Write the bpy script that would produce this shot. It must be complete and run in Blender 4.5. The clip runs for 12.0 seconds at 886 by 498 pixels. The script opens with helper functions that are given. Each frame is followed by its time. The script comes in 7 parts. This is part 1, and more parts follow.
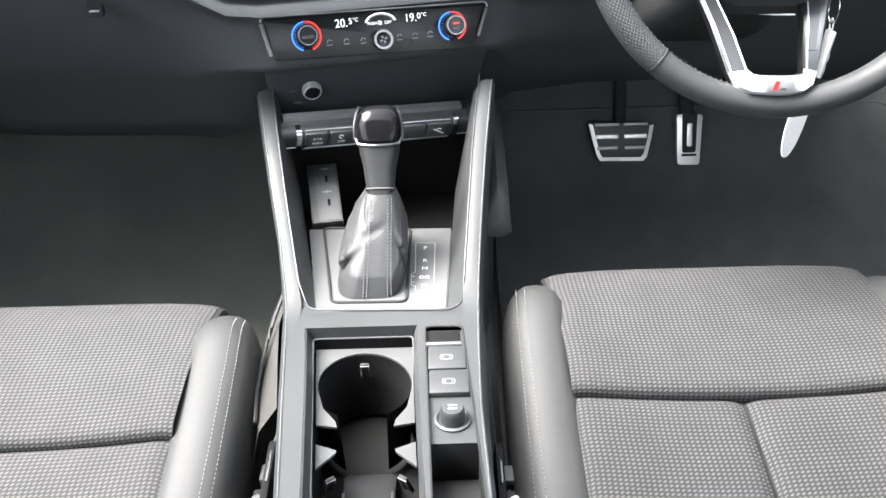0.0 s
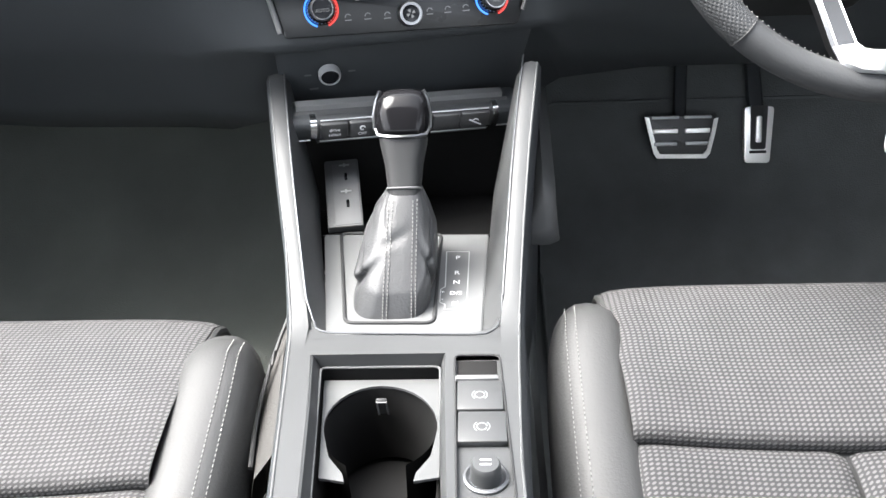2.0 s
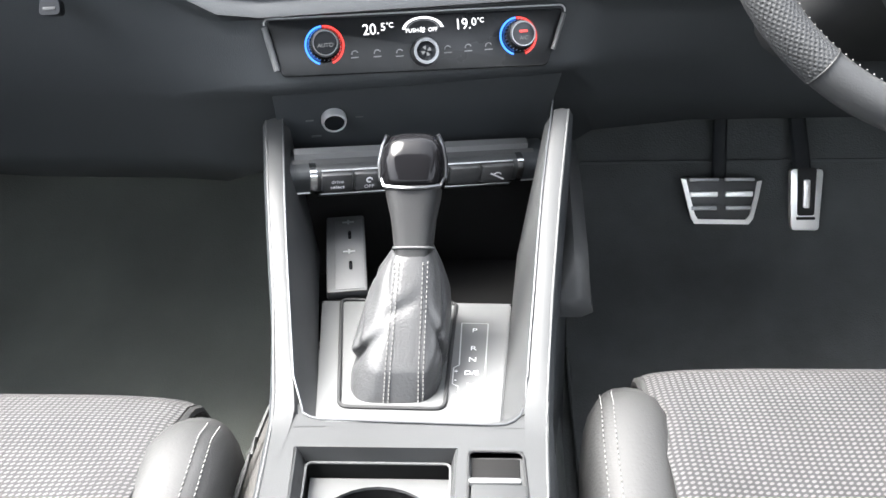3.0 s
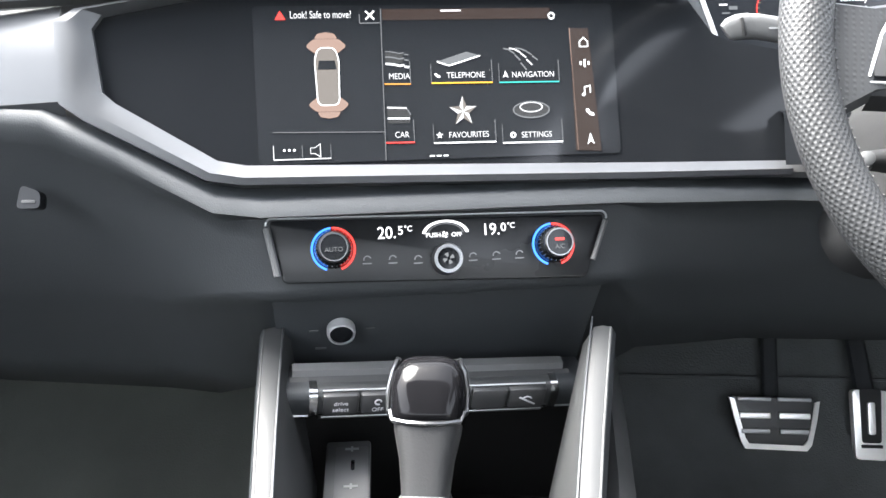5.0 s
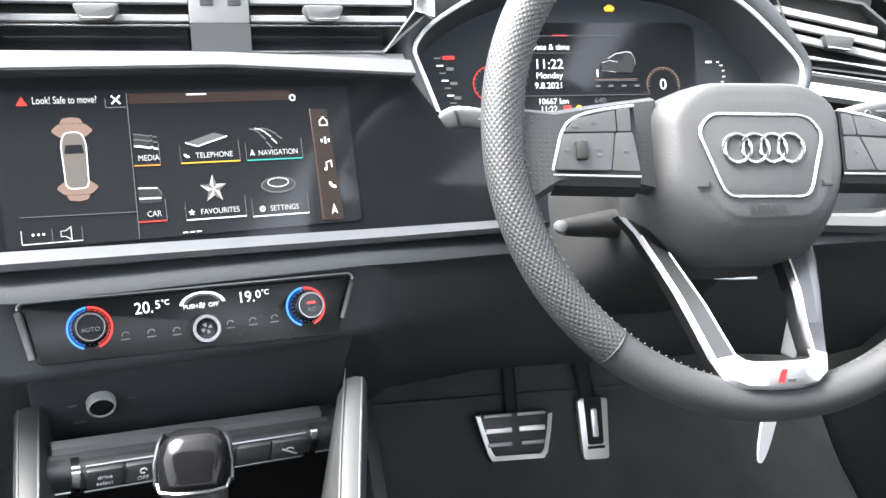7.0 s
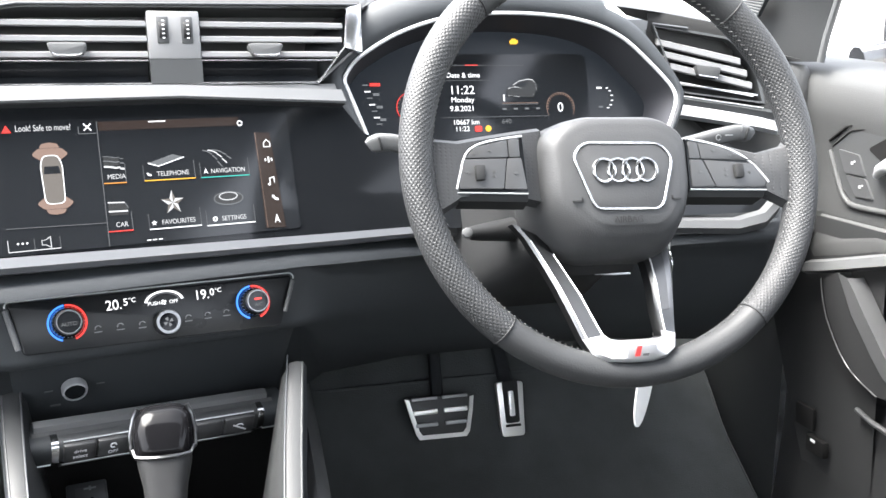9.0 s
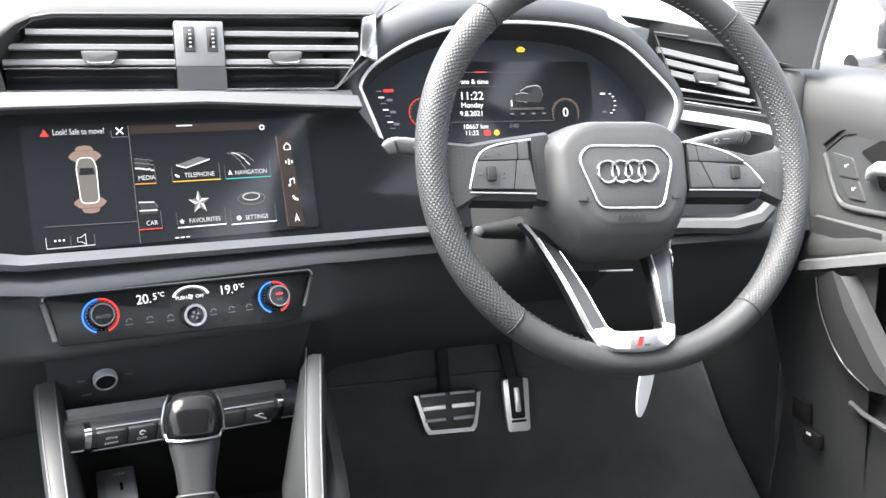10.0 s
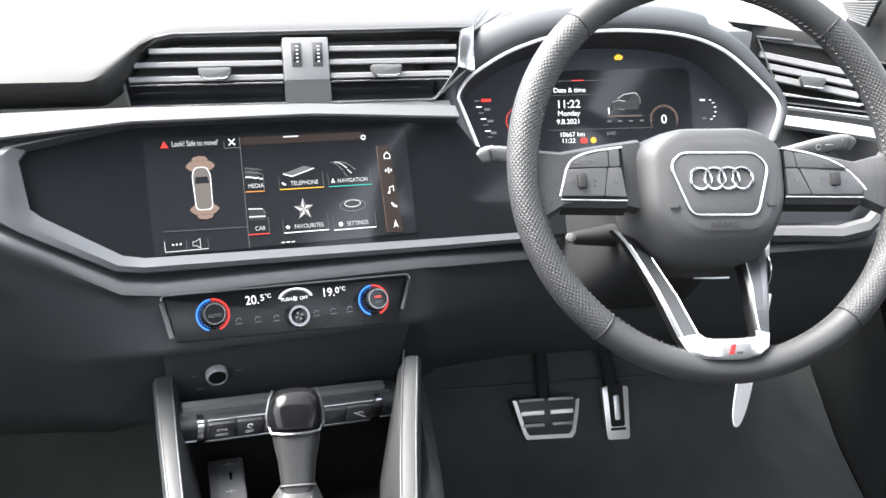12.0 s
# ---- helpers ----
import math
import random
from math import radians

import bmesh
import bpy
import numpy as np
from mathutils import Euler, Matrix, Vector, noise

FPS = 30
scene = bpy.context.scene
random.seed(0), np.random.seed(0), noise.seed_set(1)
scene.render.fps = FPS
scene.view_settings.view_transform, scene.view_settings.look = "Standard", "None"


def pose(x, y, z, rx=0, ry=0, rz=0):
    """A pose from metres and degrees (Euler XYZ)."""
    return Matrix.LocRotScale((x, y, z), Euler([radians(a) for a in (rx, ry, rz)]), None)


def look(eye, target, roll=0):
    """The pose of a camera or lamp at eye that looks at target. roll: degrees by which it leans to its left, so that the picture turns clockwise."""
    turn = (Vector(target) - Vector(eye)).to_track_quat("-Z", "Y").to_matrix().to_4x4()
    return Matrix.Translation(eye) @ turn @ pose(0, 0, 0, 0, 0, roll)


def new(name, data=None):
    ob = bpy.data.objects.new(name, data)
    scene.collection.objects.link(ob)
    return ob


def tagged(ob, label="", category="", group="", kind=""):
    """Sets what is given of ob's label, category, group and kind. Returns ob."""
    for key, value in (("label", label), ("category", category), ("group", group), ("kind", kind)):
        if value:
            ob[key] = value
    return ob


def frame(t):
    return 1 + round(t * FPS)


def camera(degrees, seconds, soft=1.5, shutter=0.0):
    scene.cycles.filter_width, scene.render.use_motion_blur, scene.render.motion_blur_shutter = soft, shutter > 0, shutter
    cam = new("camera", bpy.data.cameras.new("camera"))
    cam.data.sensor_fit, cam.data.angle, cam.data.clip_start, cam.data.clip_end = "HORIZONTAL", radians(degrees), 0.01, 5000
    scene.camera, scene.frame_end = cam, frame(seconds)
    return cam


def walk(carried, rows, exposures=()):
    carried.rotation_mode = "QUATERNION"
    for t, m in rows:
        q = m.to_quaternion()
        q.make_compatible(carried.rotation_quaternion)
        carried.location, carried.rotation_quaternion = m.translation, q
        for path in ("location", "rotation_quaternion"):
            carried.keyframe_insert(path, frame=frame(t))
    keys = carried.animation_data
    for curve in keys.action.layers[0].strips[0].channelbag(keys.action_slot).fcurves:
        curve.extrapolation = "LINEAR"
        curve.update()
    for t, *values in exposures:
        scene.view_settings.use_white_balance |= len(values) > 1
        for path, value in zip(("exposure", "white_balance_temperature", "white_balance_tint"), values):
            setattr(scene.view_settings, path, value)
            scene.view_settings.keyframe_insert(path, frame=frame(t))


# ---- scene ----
cam = camera(54.1, 12.0)
# The car stands nose down by five degrees against the frame in which its parts are given.
CAR = pose(0, 0, 0.13, -5, 0, 0)
PATH = [
    (0, (-0.005, 0.049, 0.748), (-0.005, 1.783, -0.249), -1.6),
    (0.5, (-0.004, 0.06, 0.735), (-0.017, 1.788, -0.272), -1.9),
    (1, (-0.002, 0.085, 0.725), (-0.035, 1.81, -0.286), -2.3),
    (1.5, (-0.002, 0.132, 0.704), (-0.071, 1.859, -0.301), -2.6),
    (2, (0.001, 0.175, 0.687), (-0.095, 1.907, -0.308), -2.7),
    (2.5, (-0.001, 0.225, 0.66), (-0.119, 1.991, -0.272), -2.5),
    (4.3, (-0.002, 0.365, 0.607), (-0.186, 2.266, 0.013), -1.2),
    (4.5, (-0.006, 0.373, 0.61), (-0.195, 2.291, 0.078), -1.1),
    (5, (-0.009, 0.379, 0.623), (-0.196, 2.319, 0.174), -0.9),
    (5.5, (-0.01, 0.372, 0.638), (-0.052, 2.325, 0.208), 0.1),
    (6, (-0.005, 0.356, 0.652), (0.131, 2.307, 0.232), 0.8),
    (6.5, (-0.001, 0.344, 0.666), (0.273, 2.281, 0.248), 0.2),
    (7, (-0.003, 0.327, 0.673), (0.358, 2.248, 0.252), -0.5),
    (7.5, (-0.008, 0.295, 0.681), (0.432, 2.198, 0.253), -0.4),
    (7.7, (-0.01, 0.279, 0.686), (0.455, 2.176, 0.254), -0.5),
    (9.5, (-0.027, 0.181, 0.709), (0.479, 2.067, 0.278), -0.1),
    (10, (-0.039, 0.163, 0.709), (0.462, 2.053, 0.288), -0.1),
    (10.5, (-0.042, 0.155, 0.707), (0.418, 2.057, 0.294), -0.1),
    (11, (-0.037, 0.139, 0.712), (0.287, 2.07, 0.302), -0.7),
    (11.5, (-0.033, 0.137, 0.713), (0.226, 2.078, 0.306), -1.1),
    (12, (-0.029, 0.139, 0.712), (0.227, 2.081, 0.31), -1.2),
]
walk(cam, [(t, CAR @ look(eye, target, roll)) for t, eye, target, roll in PATH],
     exposures=[(0.0, 4.34), (2.5, 4.49), (4.5, 4.95), (5.0, 4.68), (5.5, 4.59), (6.0, 4.55), (7.5, 4.47), (9.5, 4.19), (12.0, 4.18)])

# ---- world and light ----
world = bpy.data.worlds.new("sky")
scene.world = world
world.use_nodes = True
wn = world.node_tree.nodes
sky = wn.new("ShaderNodeTexSky")
sky.sky_type, sky.sun_disc = "NISHITA", False
sky.sun_elevation, sky.sun_rotation = radians(61), radians(-82)
sky.air_density, sky.dust_density = 1.0, 4.0
pale = wn.new("ShaderNodeHueSaturation")
pale.inputs["Saturation"].default_value = 0.3
world.node_tree.links.new(sky.outputs[0], pale.inputs["Color"])
world.node_tree.links.new(pale.outputs[0], wn["Background"].inputs["Color"])
wn["Background"].inputs["Strength"].default_value = 0.13
sun = new("sun", bpy.data.lights.new("sun", "SUN"))
sun.data.energy, sun.data.angle, sun.data.color = 1.25, radians(36), (1.0, 0.97, 0.93)
sun.matrix_world = look((-2.4, 1.15, 4.6), (0, 0.8, 0.2))


# ---- materials ----
def mat(name, base, rough=0.5, metal=0.0, grain=600.0, bump=0.15, vary=0.15, stain=9.0, coat=0.0, spec=0.5):
    """A surface with fine grain in its relief and broad unevenness in its tone and gloss."""
    m = bpy.data.materials.new(name)
    m.use_nodes = True
    nt = m.node_tree
    n, bsdf = nt.nodes, nt.nodes["Principled BSDF"]
    tc = n.new("ShaderNodeTexCoord")
    big = n.new("ShaderNodeTexNoise")
    big.inputs["Scale"].default_value, big.inputs["Detail"].default_value = stain, 5
    fine = n.new("ShaderNodeTexNoise")
    fine.inputs["Scale"].default_value, fine.inputs["Detail"].default_value = grain, 2
    nt.links.new(tc.outputs["Object"], big.inputs["Vector"])
    nt.links.new(tc.outputs["Object"], fine.inputs["Vector"])
    mix = n.new("ShaderNodeMix")
    mix.data_type = "RGBA"
    mix.inputs[6].default_value = (*[c * (1 - vary) for c in base], 1)
    mix.inputs[7].default_value = (*[min(1, c * (1 + vary)) for c in base], 1)
    nt.links.new(big.outputs[0], mix.inputs[0])
    nt.links.new(mix.outputs[2], bsdf.inputs["Base Color"])
    rng = n.new("ShaderNodeMapRange")
    rng.inputs[3].default_value, rng.inputs[4].default_value = max(0.02, rough - 0.08), min(1, rough + 0.08)
    nt.links.new(big.outputs[0], rng.inputs[0])
    nt.links.new(rng.outputs[0], bsdf.inputs["Roughness"])
    bsdf.inputs["Metallic"].default_value = metal
    bsdf.inputs["Specular IOR Level"].default_value = spec
    bsdf.inputs["Coat Weight"].default_value = coat
    if bump:
        bp = n.new("ShaderNodeBump")
        bp.inputs["Strength"].default_value, bp.inputs["Distance"].default_value = bump, 0.0006
        nt.links.new(fine.outputs[0], bp.inputs["Height"])
        nt.links.new(bp.outputs[0], bsdf.inputs["Normal"])
    return m


LAMP = 0.075


def glow(name, colour, strength):
    m = bpy.data.materials.new(name)
    m.use_nodes = True
    b = m.node_tree.nodes["Principled BSDF"]
    b.inputs["Base Color"].default_value = (0.01, 0.01, 0.01, 1)
    b.inputs["Roughness"].default_value = 0.25
    b.inputs["Specular IOR Level"].default_value = 0.2
    b.inputs["Emission Color"].default_value = (*colour, 1)
    b.inputs["Emission Strength"].default_value = strength * LAMP
    return m


def dotted(name, base, scale, rough=0.55, depth=0.0008, coords="UV"):
    """Leather with rows of small punched dimples."""
    m = mat(name, base, rough, grain=900, bump=0.1, spec=0.34)
    nt = m.node_tree
    n = nt.nodes
    tc = n.new("ShaderNodeTexCoord")
    vor = n.new("ShaderNodeTexVoronoi")
    vor.inputs["Scale"].default_value, vor.inputs["Randomness"].default_value = scale, 0.05
    turn = n.new("ShaderNodeMapping")
    turn.inputs["Rotation"].default_value = (0, 0, radians(38))
    nt.links.new(tc.outputs[coords], turn.inputs["Vector"])
    nt.links.new(turn.outputs[0], vor.inputs["Vector"])
    ramp = n.new("ShaderNodeMapRange")
    ramp.inputs[1].default_value, ramp.inputs[2].default_value = 0.15, 0.45
    nt.links.new(vor.outputs["Distance"], ramp.inputs[0])
    bp = n.new("ShaderNodeBump")
    bp.inputs["Strength"].default_value, bp.inputs["Distance"].default_value = 0.42, depth
    nt.links.new(ramp.outputs[0], bp.inputs["Height"])
    nt.links.new(bp.outputs[0], n["Principled BSDF"].inputs["Normal"])
    return m


def weave(name, dark, light):
    """Seat cloth: pale raised dashes in staggered rows on a darker ground."""
    m = bpy.data.materials.new(name)
    m.use_nodes = True
    nt = m.node_tree
    n, bsdf = nt.nodes, nt.nodes["Principled BSDF"]
    tc = n.new("ShaderNodeTexCoord")
    sep = n.new("ShaderNodeSeparateXYZ")
    nt.links.new(tc.outputs["UV"], sep.inputs[0])

    def calc(op, one, two=0.0):
        node = n.new("ShaderNodeMath")
        node.operation = op
        for sock, value in zip(node.inputs, (one, two)):
            if isinstance(value, float):
                sock.default_value = value
            else:
                nt.links.new(value, sock)
        return node.outputs[0]

    row = calc("DIVIDE", sep.outputs["Y"], 0.0041)
    col = calc("ADD", calc("DIVIDE", sep.outputs["X"], 0.0048), calc("MULTIPLY", calc("SINE", calc("MULTIPLY", row, 0.35)), 0.10))
    q = calc("SUBTRACT", calc("FRACT", row), 0.5)
    p = calc("SUBTRACT", calc("FRACT", col), 0.5)
    lean = calc("SUBTRACT", q, calc("MULTIPLY", p, 0.45))
    far = calc("ADD", calc("POWER", calc("DIVIDE", calc("ABSOLUTE", p), 0.40), 2.0), calc("POWER", calc("DIVIDE", calc("ABSOLUTE", lean), 0.32), 2.0))
    dash = n.new("ShaderNodeMapRange")
    dash.interpolation_type = "SMOOTHSTEP"
    for k, value in ((1, 1.25), (2, 0.35), (3, 0.0), (4, 1.0)):
        dash.inputs[k].default_value = value
    nt.links.new(far, dash.inputs[0])
    tone = n.new("ShaderNodeMix")
    tone.data_type = "RGBA"
    tone.inputs[6].default_value, tone.inputs[7].default_value = (*dark, 1), (*light, 1)
    nt.links.new(dash.outputs[0], tone.inputs[0])
    big = n.new("ShaderNodeTexNoise")
    big.inputs["Scale"].default_value = 25
    nt.links.new(tc.outputs["UV"], big.inputs["Vector"])
    mul = n.new("ShaderNodeMix")
    mul.data_type, mul.blend_type = "RGBA", "MULTIPLY"
    mul.inputs[0].default_value = 0.3
    nt.links.new(tone.outputs[2], mul.inputs[6])
    nt.links.new(big.outputs[0], mul.inputs[7])
    nt.links.new(mul.outputs[2], bsdf.inputs["Base Color"])
    bp = n.new("ShaderNodeBump")
    bp.inputs["Strength"].default_value, bp.inputs["Distance"].default_value = 0.6, 0.0008
    nt.links.new(dash.outputs[0], bp.inputs["Height"])
    nt.links.new(bp.outputs[0], bsdf.inputs["Normal"])
    bsdf.inputs["Roughness"].default_value = 0.85
    bsdf.inputs["Specular IOR Level"].default_value = 0.2
    return m


def clear_glass(name, tone=1.0):
    m = bpy.data.materials.new(name)
    m.use_nodes = True
    nt = m.node_tree
    nt.nodes.remove(nt.nodes["Principled BSDF"])
    mix, see, shine = nt.nodes.new("ShaderNodeMixShader"), nt.nodes.new("ShaderNodeBsdfTransparent"), nt.nodes.new("ShaderNodeBsdfGlossy")
    shine.inputs["Roughness"].default_value = 0.02
    see.inputs["Color"].default_value = (tone, tone, tone, 1)
    mix.inputs[0].default_value = 0.06
    nt.links.new(see.outputs[0], mix.inputs[1])
    nt.links.new(shine.outputs[0], mix.inputs[2])
    nt.links.new(mix.outputs[0], nt.nodes["Material Output"].inputs["Surface"])
    return m


SOFT = mat("soft black dash plastic", (0.0190, 0.0218, 0.0242), 0.62, grain=900, bump=0.3, spec=0.34)
PAD = mat("dash top foam skin", (0.0140, 0.0142, 0.0139), 0.66, grain=800, bump=0.35, spec=0.28)
HARD = mat("hard black plastic", (0.024, 0.026, 0.027), 0.45, grain=1200, bump=0.12)
GREYP = mat("grey console plastic", (0.029, 0.0303, 0.031), 0.46, grain=1100, bump=0.12, spec=0.24)
BLOCK = mat("mid grey plastic", (0.060, 0.062, 0.063), 0.5, grain=1100, bump=0.1, spec=0.3)
PIANO = mat("piano black gloss", (0.0075, 0.0083, 0.0094), 0.06, grain=300, bump=0.0, spec=0.14)
CLIMATEGLASS = mat("matt black climate glass", (0.0085, 0.0092, 0.0100), 0.26, grain=300, bump=0.0, spec=0.2)
SCREENGLASS = mat("display glass", (0.0110, 0.0121, 0.0136), 0.10, grain=300, bump=0.0, spec=0.26)
SILVER = mat("satin aluminium trim", (0.058, 0.061, 0.065), 0.46, metal=0.5, grain=1500, bump=0.03, vary=0.10, stain=25, spec=0.25)
BRIGHT = mat("bright satin chrome", (0.52, 0.53, 0.54), 0.2, metal=1.0, grain=800, bump=0.0, vary=0.05)
PALE = mat("pale satin strip", (0.42, 0.43, 0.44), 0.4, metal=0.5, grain=1500, bump=0.03, vary=0.06)
KNOB = mat("deep black gloss", (0.004, 0.004, 0.0045), 0.06, grain=300, bump=0.0, spec=0.1)
# Fork metal made brighter to paint the reflection on the foot.
FORKLIT = mat("fork metal brightened for reflections", (0.40, 0.41, 0.42), 0.3, metal=0.75, bump=0.0, vary=0.05)
FORK = mat("dark polished metal", (0.105, 0.108, 0.112), 0.33, metal=1.0, grain=800, bump=0.0, vary=0.1)
BANDMETAL = mat("light satin band", (0.066, 0.068, 0.0695), 0.5, metal=0.4, grain=1500, bump=0.03, vary=0.08, stain=25, spec=0.25)
KNOBMETAL = mat("satin knob metal", (0.24, 0.245, 0.25), 0.3, metal=1.0, bump=0.0)
# Fork metal made darker to paint the dark reflection on the arms.
FORKDARK = mat("fork metal darkened for reflections", (0.045, 0.047, 0.05), 0.3, metal=0.5, grain=900, bump=0.0)
SOCKET = mat("light grey plastic", (0.078, 0.080, 0.082), 0.5, grain=1100, bump=0.1, spec=0.3)
# For black parts, and for hollows whose shade is put into the colour.
DEEPBLACK = mat("matt black for dark parts and shaded hollows", (0.005, 0.005, 0.005), 0.75, bump=0.1, spec=0.1)
NECK = mat("smooth black lever leather", (0.012, 0.0125, 0.013), 0.6, grain=700, bump=0.2, spec=0.25)
FLANK = mat("worn grey-brown tunnel carpet", (0.018, 0.0175, 0.016), 0.95, grain=500, bump=1.0, vary=0.3, stain=14)
RINGS = mat("pale silver ring", (0.5, 0.51, 0.52), 0.35, metal=0.4, bump=0.0)
DULL = mat("dull silver line", (0.30, 0.31, 0.31), 0.4, metal=0.6, bump=0.0)
LEATHER = mat("smooth black leather", (0.021, 0.022, 0.023), 0.55, grain=700, bump=0.3, spec=0.32)
BOOT = mat("grey gaiter leather", (0.027, 0.028, 0.029), 0.46, spec=0.36, grain=420, bump=0.5, stain=40)
GRIP = dotted("perforated grip leather", (0.021, 0.022, 0.023), 330, depth=0.0011)
SPOKE = dotted("perforated spoke leather", (0.023, 0.024, 0.025), 330, depth=0.0005, coords="Object")
HUB = mat("airbag cover skin", (0.030, 0.031, 0.032), 0.52, grain=800, bump=0.35, spec=0.36)
VENTG = mat("grey vent plastic", (0.12, 0.122, 0.124), 0.42, grain=1100, bump=0.1)
SLAT = mat("pale grey slat plastic", (0.165, 0.168, 0.170), 0.38, grain=1100, bump=0.1)
BTN = mat("button black", (0.030, 0.031, 0.032), 0.42, bump=0.05)
BOLSTER = mat("grey leatherette", (0.0210, 0.0216, 0.0218), 0.62, grain=450, bump=0.35, vary=0.1, spec=0.3)
CLOTH = weave("grey seat cloth", (0.0200, 0.0200, 0.0206), (0.0590, 0.0586, 0.0594))
THREAD = mat("pale thread", (0.085, 0.085, 0.083), 0.8, bump=0.0)
DARKTHREAD = mat("grey thread", (0.075, 0.075, 0.075), 0.8, bump=0.0)
# Base raised to grey so that the funnel's colour carries the haze.
LINING = mat("binnacle lining greyed for haze", (0.028, 0.029, 0.033), 0.7, grain=900, bump=0.1, spec=0.2)
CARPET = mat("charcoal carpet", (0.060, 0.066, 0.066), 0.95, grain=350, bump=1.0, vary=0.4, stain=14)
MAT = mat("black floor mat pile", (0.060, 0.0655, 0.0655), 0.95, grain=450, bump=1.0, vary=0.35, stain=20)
# Copy of MAT, lightened to stand in for light in the passenger footwell.
MATLIT = mat("charcoal mat pile lightened for light", (0.074, 0.081, 0.072), 0.95, grain=450, bump=1.0, vary=0.35, stain=8)
RUBBER = mat("black rubber", (0.014, 0.0145, 0.015), 0.62, bump=0.1, spec=0.22)
STEEL = mat("brushed steel pedal face", (0.85, 0.85, 0.83), 0.42, metal=0.75, grain=900, bump=0.08)
HEAD = mat("black headlining cloth", (0.03, 0.03, 0.03), 0.9, grain=700, bump=0.3)
DOORG = mat("grey door skin", (0.031, 0.032, 0.032), 0.62, grain=800, bump=0.3, spec=0.3)
WHITE = mat("white plastic tag", (0.8, 0.8, 0.78), 0.35, bump=0.0, vary=0.03)
LINER = mat("pale grey cup liner", (0.05, 0.0515, 0.052), 0.42, bump=0.03, spec=0.3)
PAINTED = mat("body paint", (0.03, 0.032, 0.035), 0.2, coat=0.8, bump=0.0)
CONCRETE = mat("pale concrete", (0.36, 0.35, 0.33), 0.85, grain=60, bump=0.4, stain=0.6)
GLASS = clear_glass("window glass")
# Nearly clear, so the unseen rear windows let fill light onto the dash.
REARGLASS = clear_glass("nearly clear rear glass", 0.85)
LIGHTW = glow("white display light", (0.95, 0.97, 1.0), 1.6)
LIGHTD = glow("dim display light", (0.7, 0.75, 0.8), 0.25)
LIGHTR = glow("red display light", (1.0, 0.06, 0.05), 1.2)
LIGHTB = glow("blue display light", (0.05, 0.25, 1.0), 1.6)
LIGHTY = glow("amber display light", (1.0, 0.55, 0.05), 1.2)
LIGHTO = glow("orange display light", (1.0, 0.42, 0.08), 0.9)
LIGHTG = glow("teal display light", (0.05, 0.75, 0.65), 0.8)
LIGHTT = glow("tan display light", (0.62, 0.42, 0.34), 0.55)
LIGHTN = glow("brown display light", (0.25, 0.14, 0.10), 0.13)
LIGHTM = glow("soft white display light", (0.9, 0.92, 0.95), 0.9)
LIGHTS = glow("dark grey display light", (0.14, 0.15, 0.16), 0.25)
LIGHTC = glow("grey display light", (0.34, 0.31, 0.28), 0.6)
FACE = glow("instrument screen ground", (0.02, 0.026, 0.035), 0.6)
PRINT = mat("pale print", (0.55, 0.56, 0.57), 0.5, bump=0.0)
REDP = mat("red badge enamel", (0.5, 0.03, 0.03), 0.3, bump=0.0)


# ---- builders ----
def add(b, tmp, m=None):
    if m is not None:
        tmp.transform(m)
    me = bpy.data.meshes.new("tmp")
    tmp.to_mesh(me)
    tmp.free()
    b.from_mesh(me)
    bpy.data.meshes.remove(me)
    return b


def B():
    b = bmesh.new()
    b.loops.layers.uv.new("UVMap")
    return b


def box(b, c, s, bev=0.0, m=None, seg=2):
    t = B()
    bmesh.ops.create_cube(t, size=1)
    t.transform(Matrix.Translation(c) @ Matrix.Diagonal((*s, 1)))
    if bev:
        bmesh.ops.bevel(t, geom=t.edges[:], offset=bev, segments=seg, affect="EDGES", profile=0.5)
    return add(b, t, m)


def rounded(pts, r, n=4):
    """The outline with its corners turned into arcs."""
    out = []
    for i, p in enumerate(pts):
        p, a, c = Vector(p), Vector(pts[i - 1]), Vector(pts[(i + 1) % len(pts)])
        d0, d1 = a - p, c - p
        k = min(r, d0.length * 0.45, d1.length * 0.45)
        p0, p1 = p + d0.normalized() * k, p + d1.normalized() * k
        for j in range(n + 1):
            u = j / n
            out.append(tuple(p0 * (1 - u) ** 2 + p * 2 * u * (1 - u) + p1 * u ** 2))
    return out


def prism(b, pts, y0, y1, bev=0.0, m=None):
    """An outline in x and z, from y0 (towards the viewer) back to y1."""
    t = B()
    front = [t.verts.new((x, y0, z)) for x, z in pts]
    back = [t.verts.new((x, y1, z)) for x, z in pts]
    f = t.faces.new(front)
    t.faces.new(back[::-1])
    for i in range(len(pts)):
        j = (i + 1) % len(pts)
        t.faces.new((front[j], front[i], back[i], back[j]))
    bmesh.ops.recalc_face_normals(t, faces=t.faces[:])
    if bev:
        bmesh.ops.bevel(t, geom=list(f.edges), offset=bev, segments=2, affect="EDGES", profile=0.5)
    return add(b, t, m)


def collar(b, outer, inner, y0, y1, m=None, lift=0.0):
    """A ring between two outlines with the same count of points; lift sets the inner edge back."""
    t = B()
    n = len(outer)
    rows = [[t.verts.new((x, y, z)) for x, z in o] for o, y in ((outer, y1), (outer, y0), (inner, y0 + lift), (inner, y1))]
    for k in range(4):
        a, c = rows[k], rows[(k + 1) % 4]
        for i in range(n):
            j = (i + 1) % n
            t.faces.new((a[i], a[j], c[j], c[i]))
    bmesh.ops.recalc_face_normals(t, faces=t.faces[:])
    return add(b, t, m)


